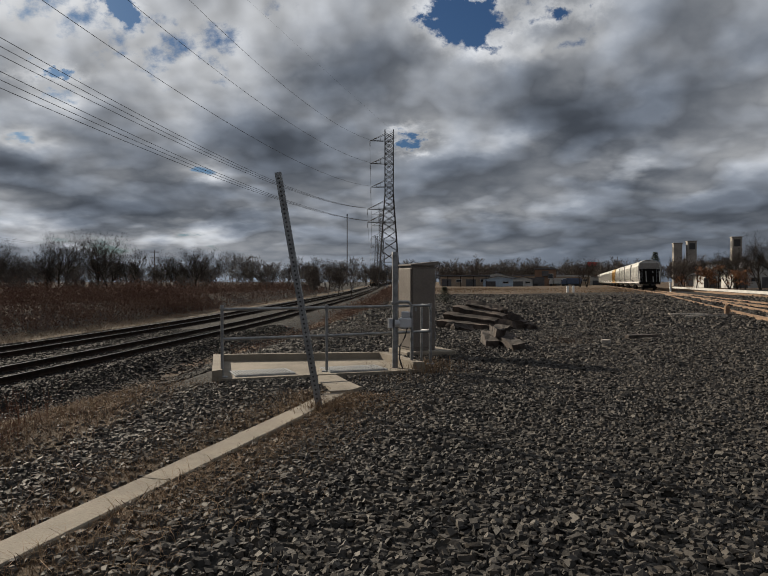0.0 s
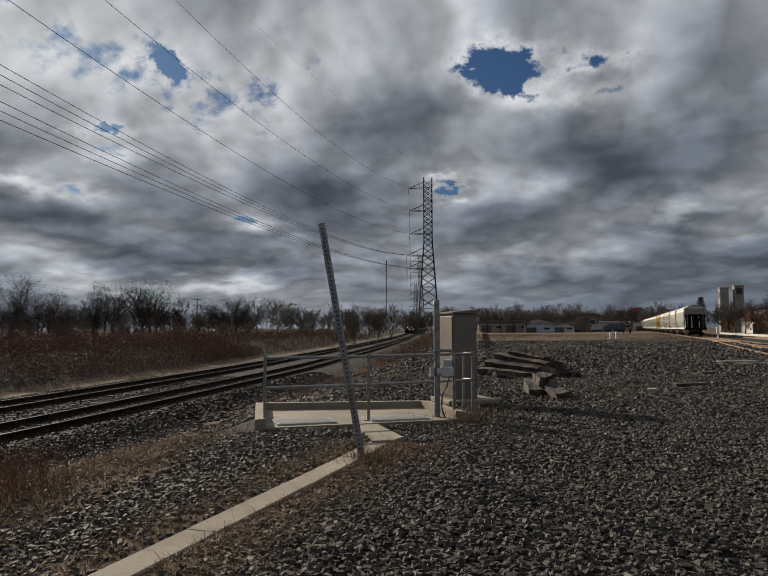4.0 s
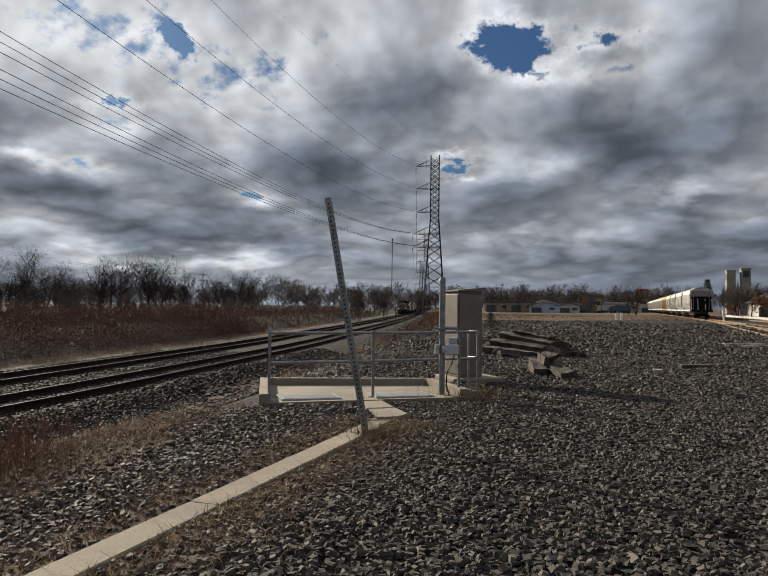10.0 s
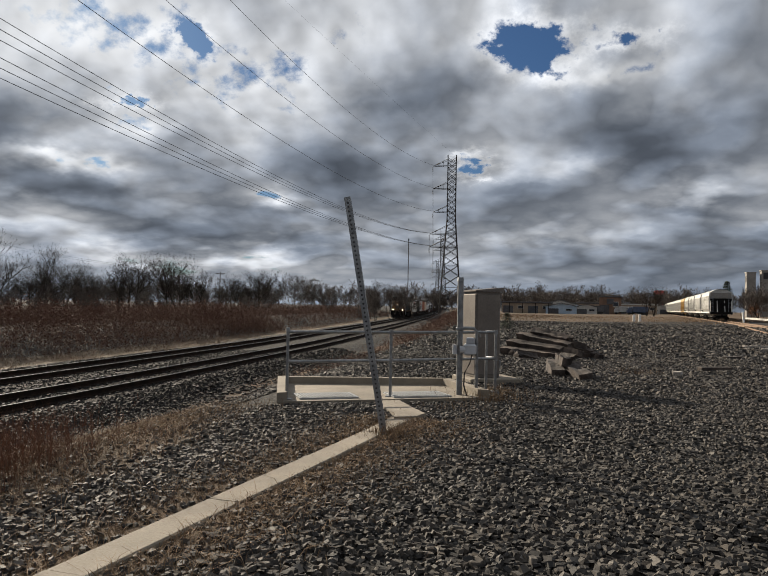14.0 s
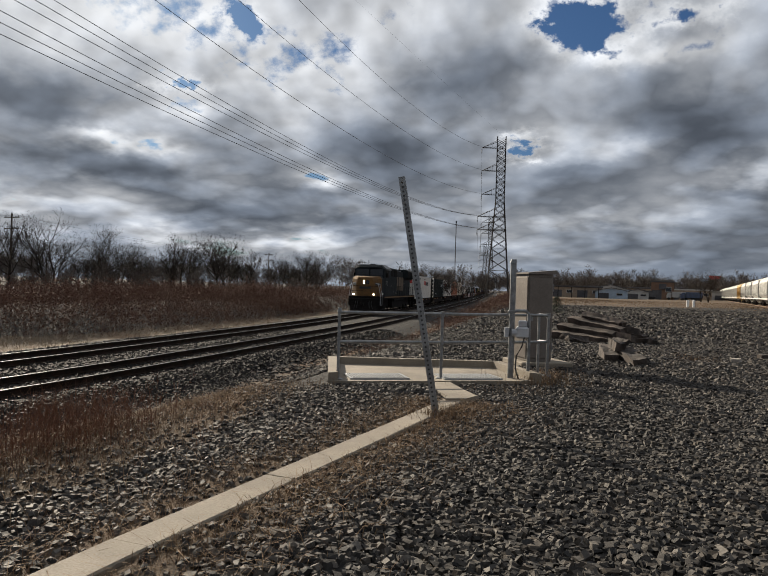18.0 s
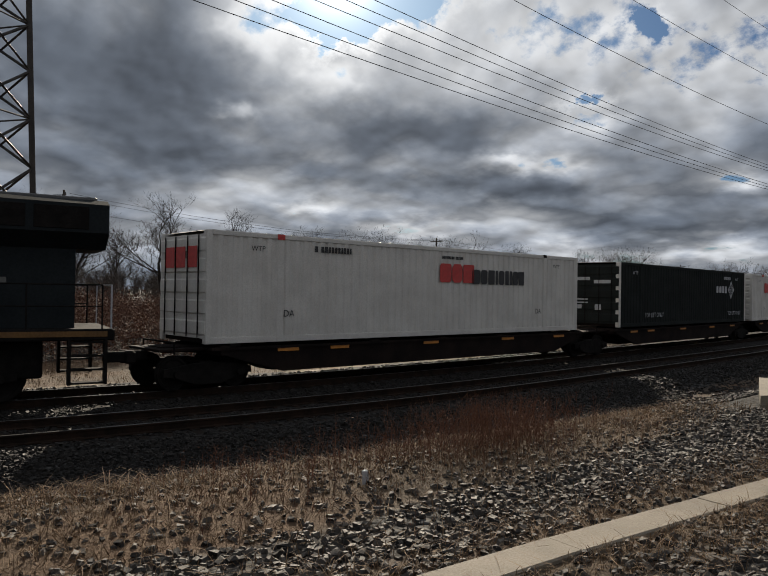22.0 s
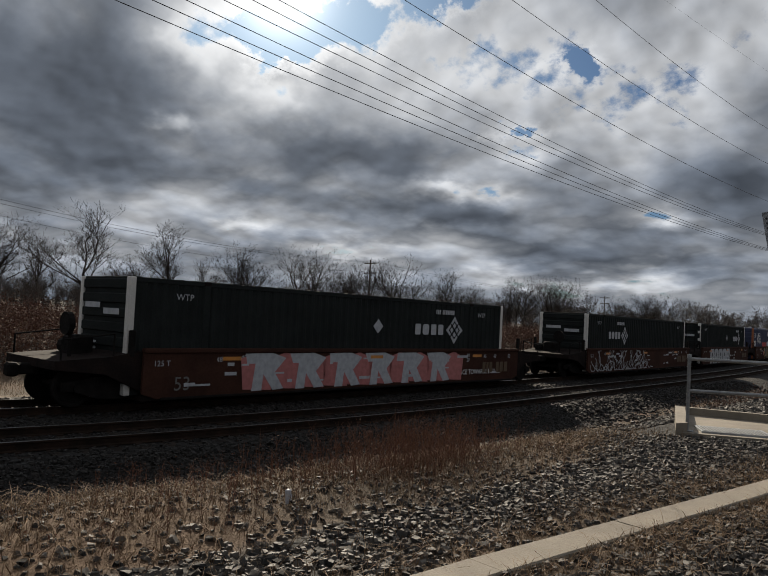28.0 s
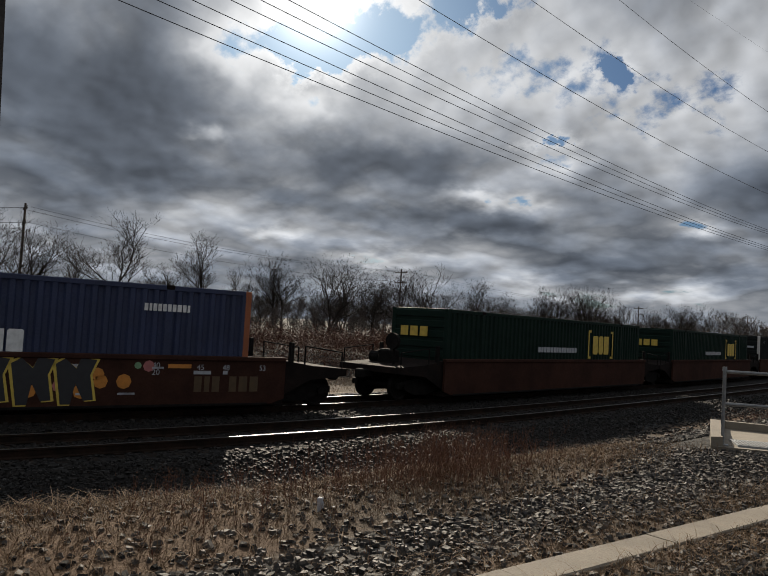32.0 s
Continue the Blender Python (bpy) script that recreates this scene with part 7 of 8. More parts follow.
# concrete towers beyond the hoppers
for az, r, wd, h, sunk in ((22.1, 265, 2.7, 14.3, 0), (23.05, 265, 2.9, 14.9, 2), (26.0, 245, 2.8, 14.8, 2)):
    x, y = at_az(az, r)
    t = thing("concrete_tower", "stained square concrete tower with a dark top opening", "tower", at=pose(x, y, 0, 0, 0, -az + 12), group="concrete towers")
    part("shaft", Build().box(-wd / 2, wd / 2, -wd / 2, wd / 2, 0, h, 0.08), M["silo"], t)
    part("cap", Build().box(-wd / 2 - 0.15, wd / 2 + 0.15, -wd / 2 - 0.15, wd / 2 + 0.15, h, h + 0.35, 0.05), M["silo"], t)
    if sunk:
        part("opening", Build().box(-wd / 2 + 0.5, wd / 2 - 0.5, -wd / 2 - 0.05, -wd / 2 + 0.4, h - 2.6, h - 0.5), M["black_mark"], t)
    part("side_opening", Build().box(-wd / 2 - 0.05, -wd / 2 + 0.3, -0.8, 0.8, h - 3, h - 1), M["black_mark"], t)

for az, r, wd, h, pitch in ((25.1, 190, 8, 3.2, 2.2), (27.2, 180, 9, 3.4, 2.4), (29.6, 185, 9, 3.2, 2.2), (32, 180, 8, 3.4, 2.2)):
    x, y = at_az(az, r)
    works_building("house", x, y, wd, 8, h, M["pale_wall"], M["dark_roof"], "small white house behind bare trees", -az + 20, pitch, 3)
x, y = at_az(20.4, 330)
solid("far_sign", Build().box(-2.6, 2.6, -0.2, 0.2, 9.2, 11.4, 0.05).tube((-1.5, 0, 0), (-1.5, 0, 9.2), 0.2, sides=6).tube((1.5, 0, 0), (1.5, 0, 9.2), 0.2, sides=6), M["red_mark"], "small red sign panel on tall posts far off", "sign", at=pose(*at_az(16.1, 380), 0))


# ---- bare trees ----
def grow_tree(seed, height, spread_, levels=4, low=False):
    """Limb pieces (a, b, radius a, radius b) and twig pieces of a bare tree."""
    rnd = random.Random(seed)
    limbs, twigs = [], []

    def wander(p, d, length, r, level):
        n = 5 if level == 0 else max(2, int(4 - level * 0.5))
        step = length / n
        for i in range(n):
            d2 = (d + Vector((rnd.uniform(-1, 1), rnd.uniform(-1, 1), rnd.uniform(-0.35, 0.7))) * (0.16 + 0.05 * level)).normalized()
            q_ = p + d2 * step
            r2 = r * (0.86 if level else 0.9)
            (limbs if level < levels - 1 else twigs).append((p, q_, r, r2))
            if level < levels and (i > 1 or level > 0):
                for _ in range(rnd.choice((1, 2, 2)) if level < levels - 1 else rnd.choice((1, 2, 3))):
                    out = Vector((rnd.uniform(-1, 1), rnd.uniform(-1, 1), rnd.uniform(0.0, 0.9)))
                    out = (out - d2 * out.dot(d2) * 0.6).normalized()
                    nd = (d2 * rnd.uniform(0.35, 0.8) + out * spread_).normalized()
                    wander(q_, nd, length * rnd.uniform(0.42, 0.68), r2 * rnd.uniform(0.45, 0.62), level + 1)
            p, d, r = q_, d2, r2
        if level < levels:
            for _ in range(2):
                out = Vector((rnd.uniform(-1, 1), rnd.uniform(-1, 1), rnd.uniform(0.1, 1))).normalized()
                wander(p, (d * 0.8 + out * 0.7 * spread_).normalized(), length * rnd.uniform(0.5, 0.7), r * 0.7, level + 1)

    forks = rnd.choice((1, 1, 2, 3))
    for k in range(forks):
        lean = Vector((rnd.uniform(-0.3, 0.3), rnd.uniform(-0.3, 0.3), 1)).normalized() if forks > 1 else Vector((rnd.uniform(-0.1, 0.1), rnd.uniform(-0.1, 0.1), 1)).normalized()
        wander(Vector((0, 0, -0.1)), lean, height * rnd.uniform(0.52, 0.6), height * (0.021 if forks == 1 else 0.016), 0)
    return limbs, twigs


def pieces_mesh(name, pieces, sides, material, least=0.0):
    v, f = [], []
    for a, c, r0, r1 in pieces:
        d = (c - a).normalized()
        u = d.cross(Vector((0.3, 0.2, 1)) if abs(d.z) < 0.9 else Vector((1, 0.2, 0))).normalized()
        t = d.cross(u)
        k = len(v)
        if sides == 2:
            u = (u * math.cos(k) + t * math.sin(k)) * max(r0, least)
            v += [tuple(a - u), tuple(a + u), tuple(c + u * 0.6), tuple(c - u * 0.6)]
            f.append((k, k + 1, k + 2, k + 3))
            continue
        for p, r in ((a, max(r0, least)), (c, max(r1, least * 0.7))):
            for i in range(sides):
                w_ = 2 * math.pi * i / sides
                v.append(tuple(p + (u * math.cos(w_) + t * math.sin(w_)) * r))
        f += [(k + i, k + (i + 1) % sides, k + sides + (i + 1) % sides, k + sides + i) for i in range(sides)]
    return fast_mesh(name, v, f, material)


TREES = []
for seed, height, sp in ((3, 12, 0.75), (11, 12, 0.95), (19, 12, 0.6), (27, 12, 0.85), (35, 12, 1.0), (43, 12, 0.7), (58, 12, 0.8)):
    limbs, twigs = grow_tree(seed, height, sp)
    random.Random(seed).shuffle(twigs)
    top = max(p.z for _, p, _, _ in limbs + twigs)
    k = 12.0 / top
    sc = lambda L_: [(a * k, c * k, r0 * k, r1 * k) for a, c, r0, r1 in L_]
    TREES.append((pieces_mesh("trunk", sc(limbs), 5, M["bark"], 0.019), pieces_mesh("crown", sc(twigs[:4800]), 2, M["twig"], 0.0095)))


def bare_tree(x, y, h, kind_, yaw, label="bare grey-brown deciduous tree in winter"):
    t = thing("bare_tree", label, "tree", at=pose(x, y, gz1(x, y) - 0.15, 0, 0, yaw) @ Matrix.Diagonal((h / 12 * 1.25, h / 12 * 1.25, h / 12, 1)), group="bare trees")
    part("trunk", TREES[kind_][0], None, t)
    part("crown", TREES[kind_][1], None, t, "fine bare twigs")
    return t


rnd = random.Random(5)
# azimuth to the left and elevation of the tops
tops = ((66.0, 7.6, 62), (63.5, 6.9, 66), (56.9, 7.45, 55), (51.6, 6.65, 58), (46.1, 4.8, 60), (41.6, 5.7, 58), (38.0, 3.9, 70), (36.0, 4.6, 66), (33.3, 5.35, 62), (30.3, 4.3, 66), (24.8, 3.8, 80), (23.6, 3.7, 84), (21.2, 4.3, 78), (20.6, 3.9, 84), (14.5, 3.1, 100), (16.6, 2.6, 120),
        (45.0, 5.4, 70), (48.6, 4.0, 85), (60.0, 5.2, 75), (37.0, 4.3, 90), (28.6, 3.2, 100), (24.2, 3.3, 104), (14.6, 2.7, 125), (13.0, 2.0, 150), (5.5, 2.2, 170), (7.5, 1.7, 190), (9.0, 1.6, 170), (4.3, 1.9, 200), (54.0, 4.2, 88), (40.3, 3.6, 95), (33.0, 3.0, 105), (19.0, 2.8, 110), (69.5, 6.4, 66), (73, 7.0, 60))
for k, (az, el, r) in enumerate(tops):
    x, y = -r * math.sin(radians(az)), r * math.cos(radians(az))
    bare_tree(x, y, 1.45 + r * math.tan(radians(el)) - gz1(x, y), (k * 3) % 7, k * 67)
for k in range(46):
    az = rnd.uniform(6, 76)
    r = rnd.uniform(62, 120) * (1.15 if az < 25 else 1)
    x, y = -r * math.sin(radians(az)), r * math.cos(radians(az))
    if off_base([x], [y])[0] > -24:
        continue
    bare_tree(x, y, r * math.tan(radians(rnd.uniform(1.2, 2.8))) + 1.5, rnd.randrange(7), rnd.uniform(0, 360), "slender bare tree in the thicket behind the brush")
for az, el, r, k in ((-15.7, 2.15, 190, 1), (-15.2, 1.9, 195, 4), (-25.6, 2.2, 150, 3), (-26.6, 2.7, 145, 0), (-27.6, 3.3, 140, 1), (-28.6, 3.9, 138, 4), (-29.8, 3.6, 135, 3), (-31.0, 3.4, 140, 2), (-24.3, 1.9, 165, 5), (-23.4, 2.0, 160, 6), (-24.9, 2.4, 155, 2), (-26.1, 2.6, 150, 5), (-22.6, 1.6, 170, 1), (-13.2, 1.6, 260, 2), (-11.6, 1.5, 280, 0)):
    x, y = -r * math.sin(radians(az)), r * math.cos(radians(az))
    bare_tree(x, y, 1.45 + r * math.tan(radians(el)), k, r * 3.0, "bare spreading tree beyond the yard")


def leaf_cloud(seed, n, size, low, high, wide, material, name="crown"):
    """Many small leaves in uneven clumps round a trunk's head."""
    rs = np.random.RandomState(seed)
    clumps = np.stack([rs.normal(0, wide, 26), rs.normal(0, wide, 26), rs.uniform(low, high, 26)], 1)
    c = clumps[rs.randint(0, 26, n)] + rs.normal(0, wide * 0.28, (n, 3))
    a, b_ = rs.normal(0, size, (n, 3)), rs.normal(0, size, (n, 3))
    v = np.stack([c - a, c + b_, c + a, c - b_], 1).reshape(-1, 3)
    return fast_mesh(name, v, np.arange(4 * n).reshape(-1, 4), material)


russet = leaf_cloud(4, 1500, 0.08, 1.6, 5.2, 1.25, M["rust_leaf"])
for az, r, h in ((24.2, 150, 0.85), (26.3, 140, 0.7), (22.4, 175, 0.6), (29.2, 128, 0.9), (30.6, 120, 0.7)):
    x, y = at_az(az, r)
    t = thing("russet_tree", "small tree still holding russet dry leaves", "tree", at=pose(x, y, -0.1, 0, 0, az * 31) @ Matrix.Diagonal((h, h, h, 1)), group="russet trees")
    part("trunk", TREES[5][0], None, t, at=Matrix.Diagonal((0.5, 0.5, 0.5, 1)))
    part("crown", russet, None, t, "russet dead leaves")
fir = Build()
rs_ = random.Random(9)
for k in range(1400):
    z = 1.5 + 10 * rs_.random() ** 0.8
    r = (12.2 - z) * 0.30 * math.sqrt(rs_.random()) + 0.1
    a = rs_.uniform(0, 6.283)
    p = Vector((r * math.cos(a), r * math.sin(a), z))
    o = Vector((math.cos(a) * 0.55, math.sin(a) * 0.55, -0.22))
    s_ = Vector((-math.sin(a) * 0.16, math.cos(a) * 0.16, 0.0))
    fir.face_set([p, p + o * 0.5 + s_, p + o, p + o * 0.5 - s_], [(0, 1, 2, 3)])
x, y = at_az(20.6, 185)
t = thing("fir_tree", "dark narrow conifer beyond the hopper wagons", "tree", at=pose(x, y, 0) @ Matrix.Diagonal((0.85, 0.85, 0.75, 1)))
part("trunk", Build().tube((0, 0, 0), (0, 0, 11.5), 0.2, 0.04, sides=7), M["bark"], t)
part("crown", fir.mesh("crown", M["fir"]), None, t, "dark green needles")
for az, r, sc in ((26.0, 150, 0.22), (4.9, 47, 0.10)):
    x, y = at_az(az, r)
    bush = thing("evergreen_bush", "small dark evergreen bush in dry grass", "bush", at=pose(x, y, gz1(x, y)) @ Matrix.Diagonal((sc * 2.2, sc * 2.2, sc, 1)), group="evergreen bushes")
    part("stem", Build().tube((0, 0, 0), (0, 0, 9), 0.1, 0.03, sides=6), M["bark"], bush)
    part("leaves", fir.mesh("leaves", M["fir"]), None, bush)


# ---- stuff: thicket, far woods, brush, grass, weeds ----
def blades(rs, x, y, z, h, wd, lean, curl=0.0):
    """Upright tapered blades, a quad each plus a bent tip."""
    n = len(x)
    a = rs.uniform(0, 2 * np.pi, n)
    base = np.stack([x, y, z], 1)
    side = np.stack([np.cos(a), np.sin(a), np.zeros(n)], 1) * (wd / 2)[:, None]
    b_ = rs.uniform(0, 2 * np.pi, n)
    tilt = np.stack([np.cos(b_), np.sin(b_), np.zeros(n)], 1) * (np.abs(rs.normal(0, lean, n)) * h)[:, None]
    midp = base + np.array([0, 0, 1]) * (h * 0.55)[:, None] + tilt * 0.4
    tip = base + np.array([0, 0, 1]) * (h * (1 - curl))[:, None] + tilt
    v = np.stack([base - side, base + side, midp + side * 0.8, midp - side * 0.8, tip + side * 0.25, tip - side * 0.25], 1).reshape(-1, 3)
    k = np.arange(n)[:, None] * 6
    f = np.concatenate([k + np.array([0, 1, 2, 3]), k + np.array([3, 2, 4, 5])], 0)
    return v, f, tip


def join(sets):
    vs, fs, k = [], [], 0
    for v, f in sets:
        vs.append(v), fs.append(f + k)
        k += len(v)
    return np.concatenate(vs), np.concatenate(fs)


def leaves(rs, centre, size, per, flake=0.2):
    n = len(centre) * per
    c = np.repeat(centre, per, 0) + rs.normal(0, 1, (n, 3)) * np.repeat(size, per)[:, None] * np.array([0.9, 0.9, 2.0])
    a, b_ = rs.normal(0, 1, (n, 3)), rs.normal(0, 1, (n, 3))
    s = np.repeat(size, per)[:, None] * flake
    v = np.stack([c - a * s, c + b_ * s * 0.5, c + a * s, c - b_ * s * 0.5], 1).reshape(-1, 3)
    return v, np.arange(4 * n).reshape(-1, 4)


def stuff(name, v, f, material, label, category):
    return tagged(new(name, fast_mesh(name, v, f, material)), label, category, kind="stuff")


rs = np.random.RandomState(2)
LINE_T = np.gradient(BASE, axis=0)
LINE_T /= np.linalg.norm(LINE_T, axis=1)[:, None]


def along(rs, n, y0, y1, d0, d1, power=1.0):
    """Points beside the near rail: d to the yard's side is positive."""
    ok = np.where((BASE[:, 1] > y0) & (BASE[:, 1] < y1))[0]
    i = ok[(rs.random_sample(n) ** power * (len(ok) - 1)).astype(int)]
    d = rs.uniform(d0, d1, n)
    p = BASE[i] + np.stack([LINE_T[i, 1], -LINE_T[i, 0]], 1) * d[:, None] + LINE_T[i] * rs.uniform(-0.6, 0.6, n)[:, None]
    return p[:, 0], p[:, 1], d, np.stack([LINE_T[i, 1], -LINE_T[i, 0]], 1)


def brush_field(rs, n, y0, y1, d0, d1, power, hh, wd, per, plume, bank=False):
    x, y, d, across = along(rs, n, y0, y1, d0, d1, power)
    if bank:
        x, y = x + across[:, 0] * bank_shift(y), y + across[:, 1] * bank_shift(y)
    patch = 0.72 + 0.4 * hash_wave(x * 0.6, y * 0.45) + 0.15 * hash_wave(x * 1.9, y * 1.6)
    h = hh * patch * rs.uniform(0.65, 1.15, n)
    z = level(x, y) - 0.03
    v, f, tip = blades(rs, x, y, z, h * 0.8, np.full(n, wd * 0.6), 0.2)
    lv, lf = leaves(rs, np.stack([tip[:, 0], tip[:, 1], tip[:, 2] - 0.2 * h], 1), np.full(n, plume), per)
    return (v, f), (lv, lf)


a1 = brush_field(rs, 26000, -16, 75, -26, -13.7, 1.2, 1.6, 0.012, 13, 0.16, True)
a2 = brush_field(rs, 9000, 60, 190, -31, -13.9, 1.4, 1.6, 0.03, 9, 0.24, True)
edge = brush_field(rs, 5000, -16, 120, -14.3, -12.9, 1.4, 0.5, 0.008, 6, 0.08, True)
v, f = join([*a1, *a2, *edge])
stuff("brush_bank", v, f, M["brush"], "dense reddish-brown dry goldenrod and reed brush on a bank", "brush")
c1 = brush_field(rs, 2200, 28, 70, 3.0, 8.0, 1.2, 0.6, 0.01, 6, 0.09)
c2 = brush_field(rs, 3800, 55, 230, 2.6, 9, 1.2, 1.1, 0.022, 8, 0.18)
c3 = brush_field(rs, 700, 18, 30, 2.8, 5.0, 1.0, 0.22, 0.006, 3, 0.04)
v, f = join([*c1, *c2, *c3])
stuff("trackside_brush", v, f, M["brush"], "low russet weeds beside the near track", "brush")

# thicket and far woods: many small bare trees of thin ribbons
def skeleton(seed, levels, spread_):
    limbs, twigs = grow_tree(seed, 1.0, spread_, levels)
    every = limbs + twigs
    top = max(c.z for _, c, _, _ in every)
    return (np.array([tuple(a) for a, _, _, _ in every]) / top, np.array([tuple(c) for _, c, _, _ in every]) / top, np.array([r for _, _, r, _ in every]) / top)


SKELETONS = [skeleton(k, 3, sp) for k, sp in ((2, 0.8), (5, 0.6), (8, 1.0), (13, 0.7), (21, 0.9))]


def stand(rs, x, y, h, thin, slim=1.0):
    """A stand of bare trees at x, y as one set of ribbons."""
    sets = []
    z = level(x, y) - 0.2
    for i in range(len(x)):
        a, c, r = SKELETONS[i % 5]
        w_ = rs.uniform(0, 6.283)
        m = np.array([[math.cos(w_) * slim, -math.sin(w_) * slim, 0], [math.sin(w_) * slim, math.cos(w_) * slim, 0], [0, 0, 1]]) * h[i]
        pa, pc = a @ m.T, c @ m.T
        d = pc - pa
        side = np.cross(d, rs.normal(0, 1, d.shape))
        side *= (np.maximum(r * h[i], thin[i]) / np.maximum(np.linalg.norm(side, axis=1), 1e-6))[:, None]
        o = np.array([x[i], y[i], z[i]])
        v = np.stack([pa - side, pa + side, pc + side * 0.6, pc - side * 0.6], 1).reshape(-1, 3) + o
        sets.append((v, np.arange(len(v)).reshape(-1, 4)))
    return join(sets)


n = 420
az, r = np.radians(rs.uniform(4, 80, n)), rs.uniform(42, 125, n)
x, y = -r * np.sin(az), r * np.cos(az)
ok = off_base(x, y) < -20
x, y, r = x[ok], y[ok], r[ok]
v, f = stand(rs, x, y, rs.uniform(1.4, 3.4, len(x)), 0.007 * r / 60, 0.7)
stuff("thicket", v, f, M["scrub"], "grey-brown thicket of bare saplings", "thicket")


def far_wood(rs, n, az0, az1, r0, r1, h0, h1, name, label):
    az, r = np.radians(rs.uniform(az0, az1, n)), rs.uniform(r0, r1, n)
    x, y = -r * np.sin(az), r * np.cos(az)
    v, f = stand(rs, x, y, rs.uniform(h0, h1, n), 0.032 * r / 200, 1.1)
    return stuff(name, v, f, M["scrub"], label, "woods")


far_wood(rs, 290, 2, 80, 120, 240, 4.5, 8.5, "woods", "bare woods behind the thicket")
far_wood(rs, 270, -40, 3, 300, 480, 8, 13.5, "woods", "distant bare woods behind the works")
far_wood(rs, 80, -36, -22, 170, 260, 5, 9, "woods", "bare woods behind the houses")

# dry grass and weeds near the strip and on the slope to the track
n = 150000
x, y = rs.uniform(-9, -1.2, n), rs.uniform(-1, 14, n)
dense_ = np.exp(-((off_line(x, y, SOIL_LINE) / 1.25) ** 4)) * smooth((12.5 - y) / 3) * (0.72 + 0.4 * hash_wave(x * 1.3, y * 1.1))
keep = (rs.random_sample(n) < dense_) & (np.hypot(x, y) > 1.7)
x, y = x[keep], y[keep]
k_ = 2600
u = rs.uniform(0, len(RUSSET_LINE) - 1.001, k_)
i = u.astype(int)
p = RUSSET_LINE[i] + (RUSSET_LINE[i + 1] - RUSSET_LINE[i]) * (u - i)[:, None] + rs.normal(0, 0.45, (k_, 2))
x, y = np.r_[x, p[:, 0]], np.r_[y, p[:, 1]]
n = len(x)
v1, f1, _ = blades(rs, x, y, level(x, y) - 0.01, rs.uniform(0.03, 0.16, n), rs.uniform(0.003, 0.007, n), 1.4, 0.3)
m_ = 17000
u = rs.uniform(1.2, len(STRIP) - 1.001, m_)
i = u.astype(int)
p = STRIP[i] + (STRIP[np.minimum(i + 1, len(STRIP) - 1)] - STRIP[i]) * (u - i)[:, None]
off = rs.normal(0.1, 0.46, m_)
p = p + off[:, None] * np.array([0.93, -0.36])
ok = (np.abs(off) > 0.16) & (np.hypot(p[:, 0], p[:, 1]) > 1.6)
p = p[ok]
v2, f2, _ = blades(rs, p[:, 0], p[:, 1], level(p[:, 0], p[:, 1]) - 0.01, rs.uniform(0.03, 0.15, len(p)), rs.uniform(0.003, 0.006, len(p)), 1.5, 0.35)
gx_, gy_, _, across = along(rs, 17000, -6, 60, -13.8, -8.4, 1.2)
gx_, gy_ = gx_ + across[:, 0] * bank_shift(gy_) * 0.8, gy_ + across[:, 1] * bank_shift(gy_) * 0.8
keep = hash_wave(gx_ * 0.7, gy_ * 0.6) > -0.25
gx_, gy_ = gx_[keep], gy_[keep]
v3, f3, _ = blades(rs, gx_, gy_, level(gx_, gy_) - 0.01, rs.uniform(0.05, 0.28, len(gx_)), rs.uniform(0.006, 0.014, len(gx_)), 0.9, 0.25)
tuft = [(v3, f3)]
for cx, cy, sp, cnt, hh in ((-0.62, 8.2, 0.14, 260, 0.22), (0.75, 11.75, 0.3, 420, 0.26), (0.2, 10.9, 0.5, 300, 0.14), (-0.2, 8.9, 0.35, 300, 0.13), (0.95, 12.6, 0.2, 200, 0.25), (4.4, 17.3, 0.35, 160, 0.2), (-2.6, 10.2, 0.3, 150, 0.15)):
    tx, ty = rs.normal(cx, sp, cnt), rs.normal(cy, sp, cnt)
    tuft.append(blades(rs, tx, ty, level(tx, ty) - 0.01, rs.uniform(0.3, 1.1, cnt) * hh, rs.uniform(0.004, 0.007, cnt), 0.6, 0.2)[:2])
v, f = join([(v1, f1), (v2, f2), *tuft])
stuff("dry_grass", v, f, M["straw"], "flattened tan dry grass among the stone", "grass")
sets = []
for cx, cy, sx, sy, cnt, hh in ((-3.75, 5.7, 0.3, 0.45, 120, 0.44), (-3.8, 6.3, 0.3, 0.5, 130, 0.42), (-4.1, 5.0, 0.35, 0.45, 80, 0.38), (-4.3, 7.4, 0.35, 0.6, 50, 0.34), (-4.3, 3.6, 0.5, 0.7, 80, 0.26), (-3.6, 6.6, 0.5, 1.2, 90, 0.22)):
    cnt = int(cnt * 1.8)
    wx, wy = rs.normal(cx, sx, cnt), rs.normal(cy, sy, cnt)
    h = rs.uniform(0.35, 1.15, cnt) * hh
    vv, ff, tip = blades(rs, wx, wy, level(wx, wy) - 0.02, h, np.full(cnt, 0.0035), 0.25)
    sets.append((vv, ff))
    for k in range(7):
        u = rs.uniform(0.3, 1.0, cnt)
        bx, by = wx + (tip[:, 0] - wx) * u, wy + (tip[:, 1] - wy) * u
        sets.append(blades(rs, bx, by, level(wx, wy) + h * u, h * 0.25, np.full(cnt, 0.003), 0.7)[:2])
    sets.append(leaves(rs, np.stack([tip[:, 0], tip[:, 1], tip[:, 2] - 0.1 * h], 1), np.full(cnt, 0.03), 5, 0.2))
v, f = join(sets)
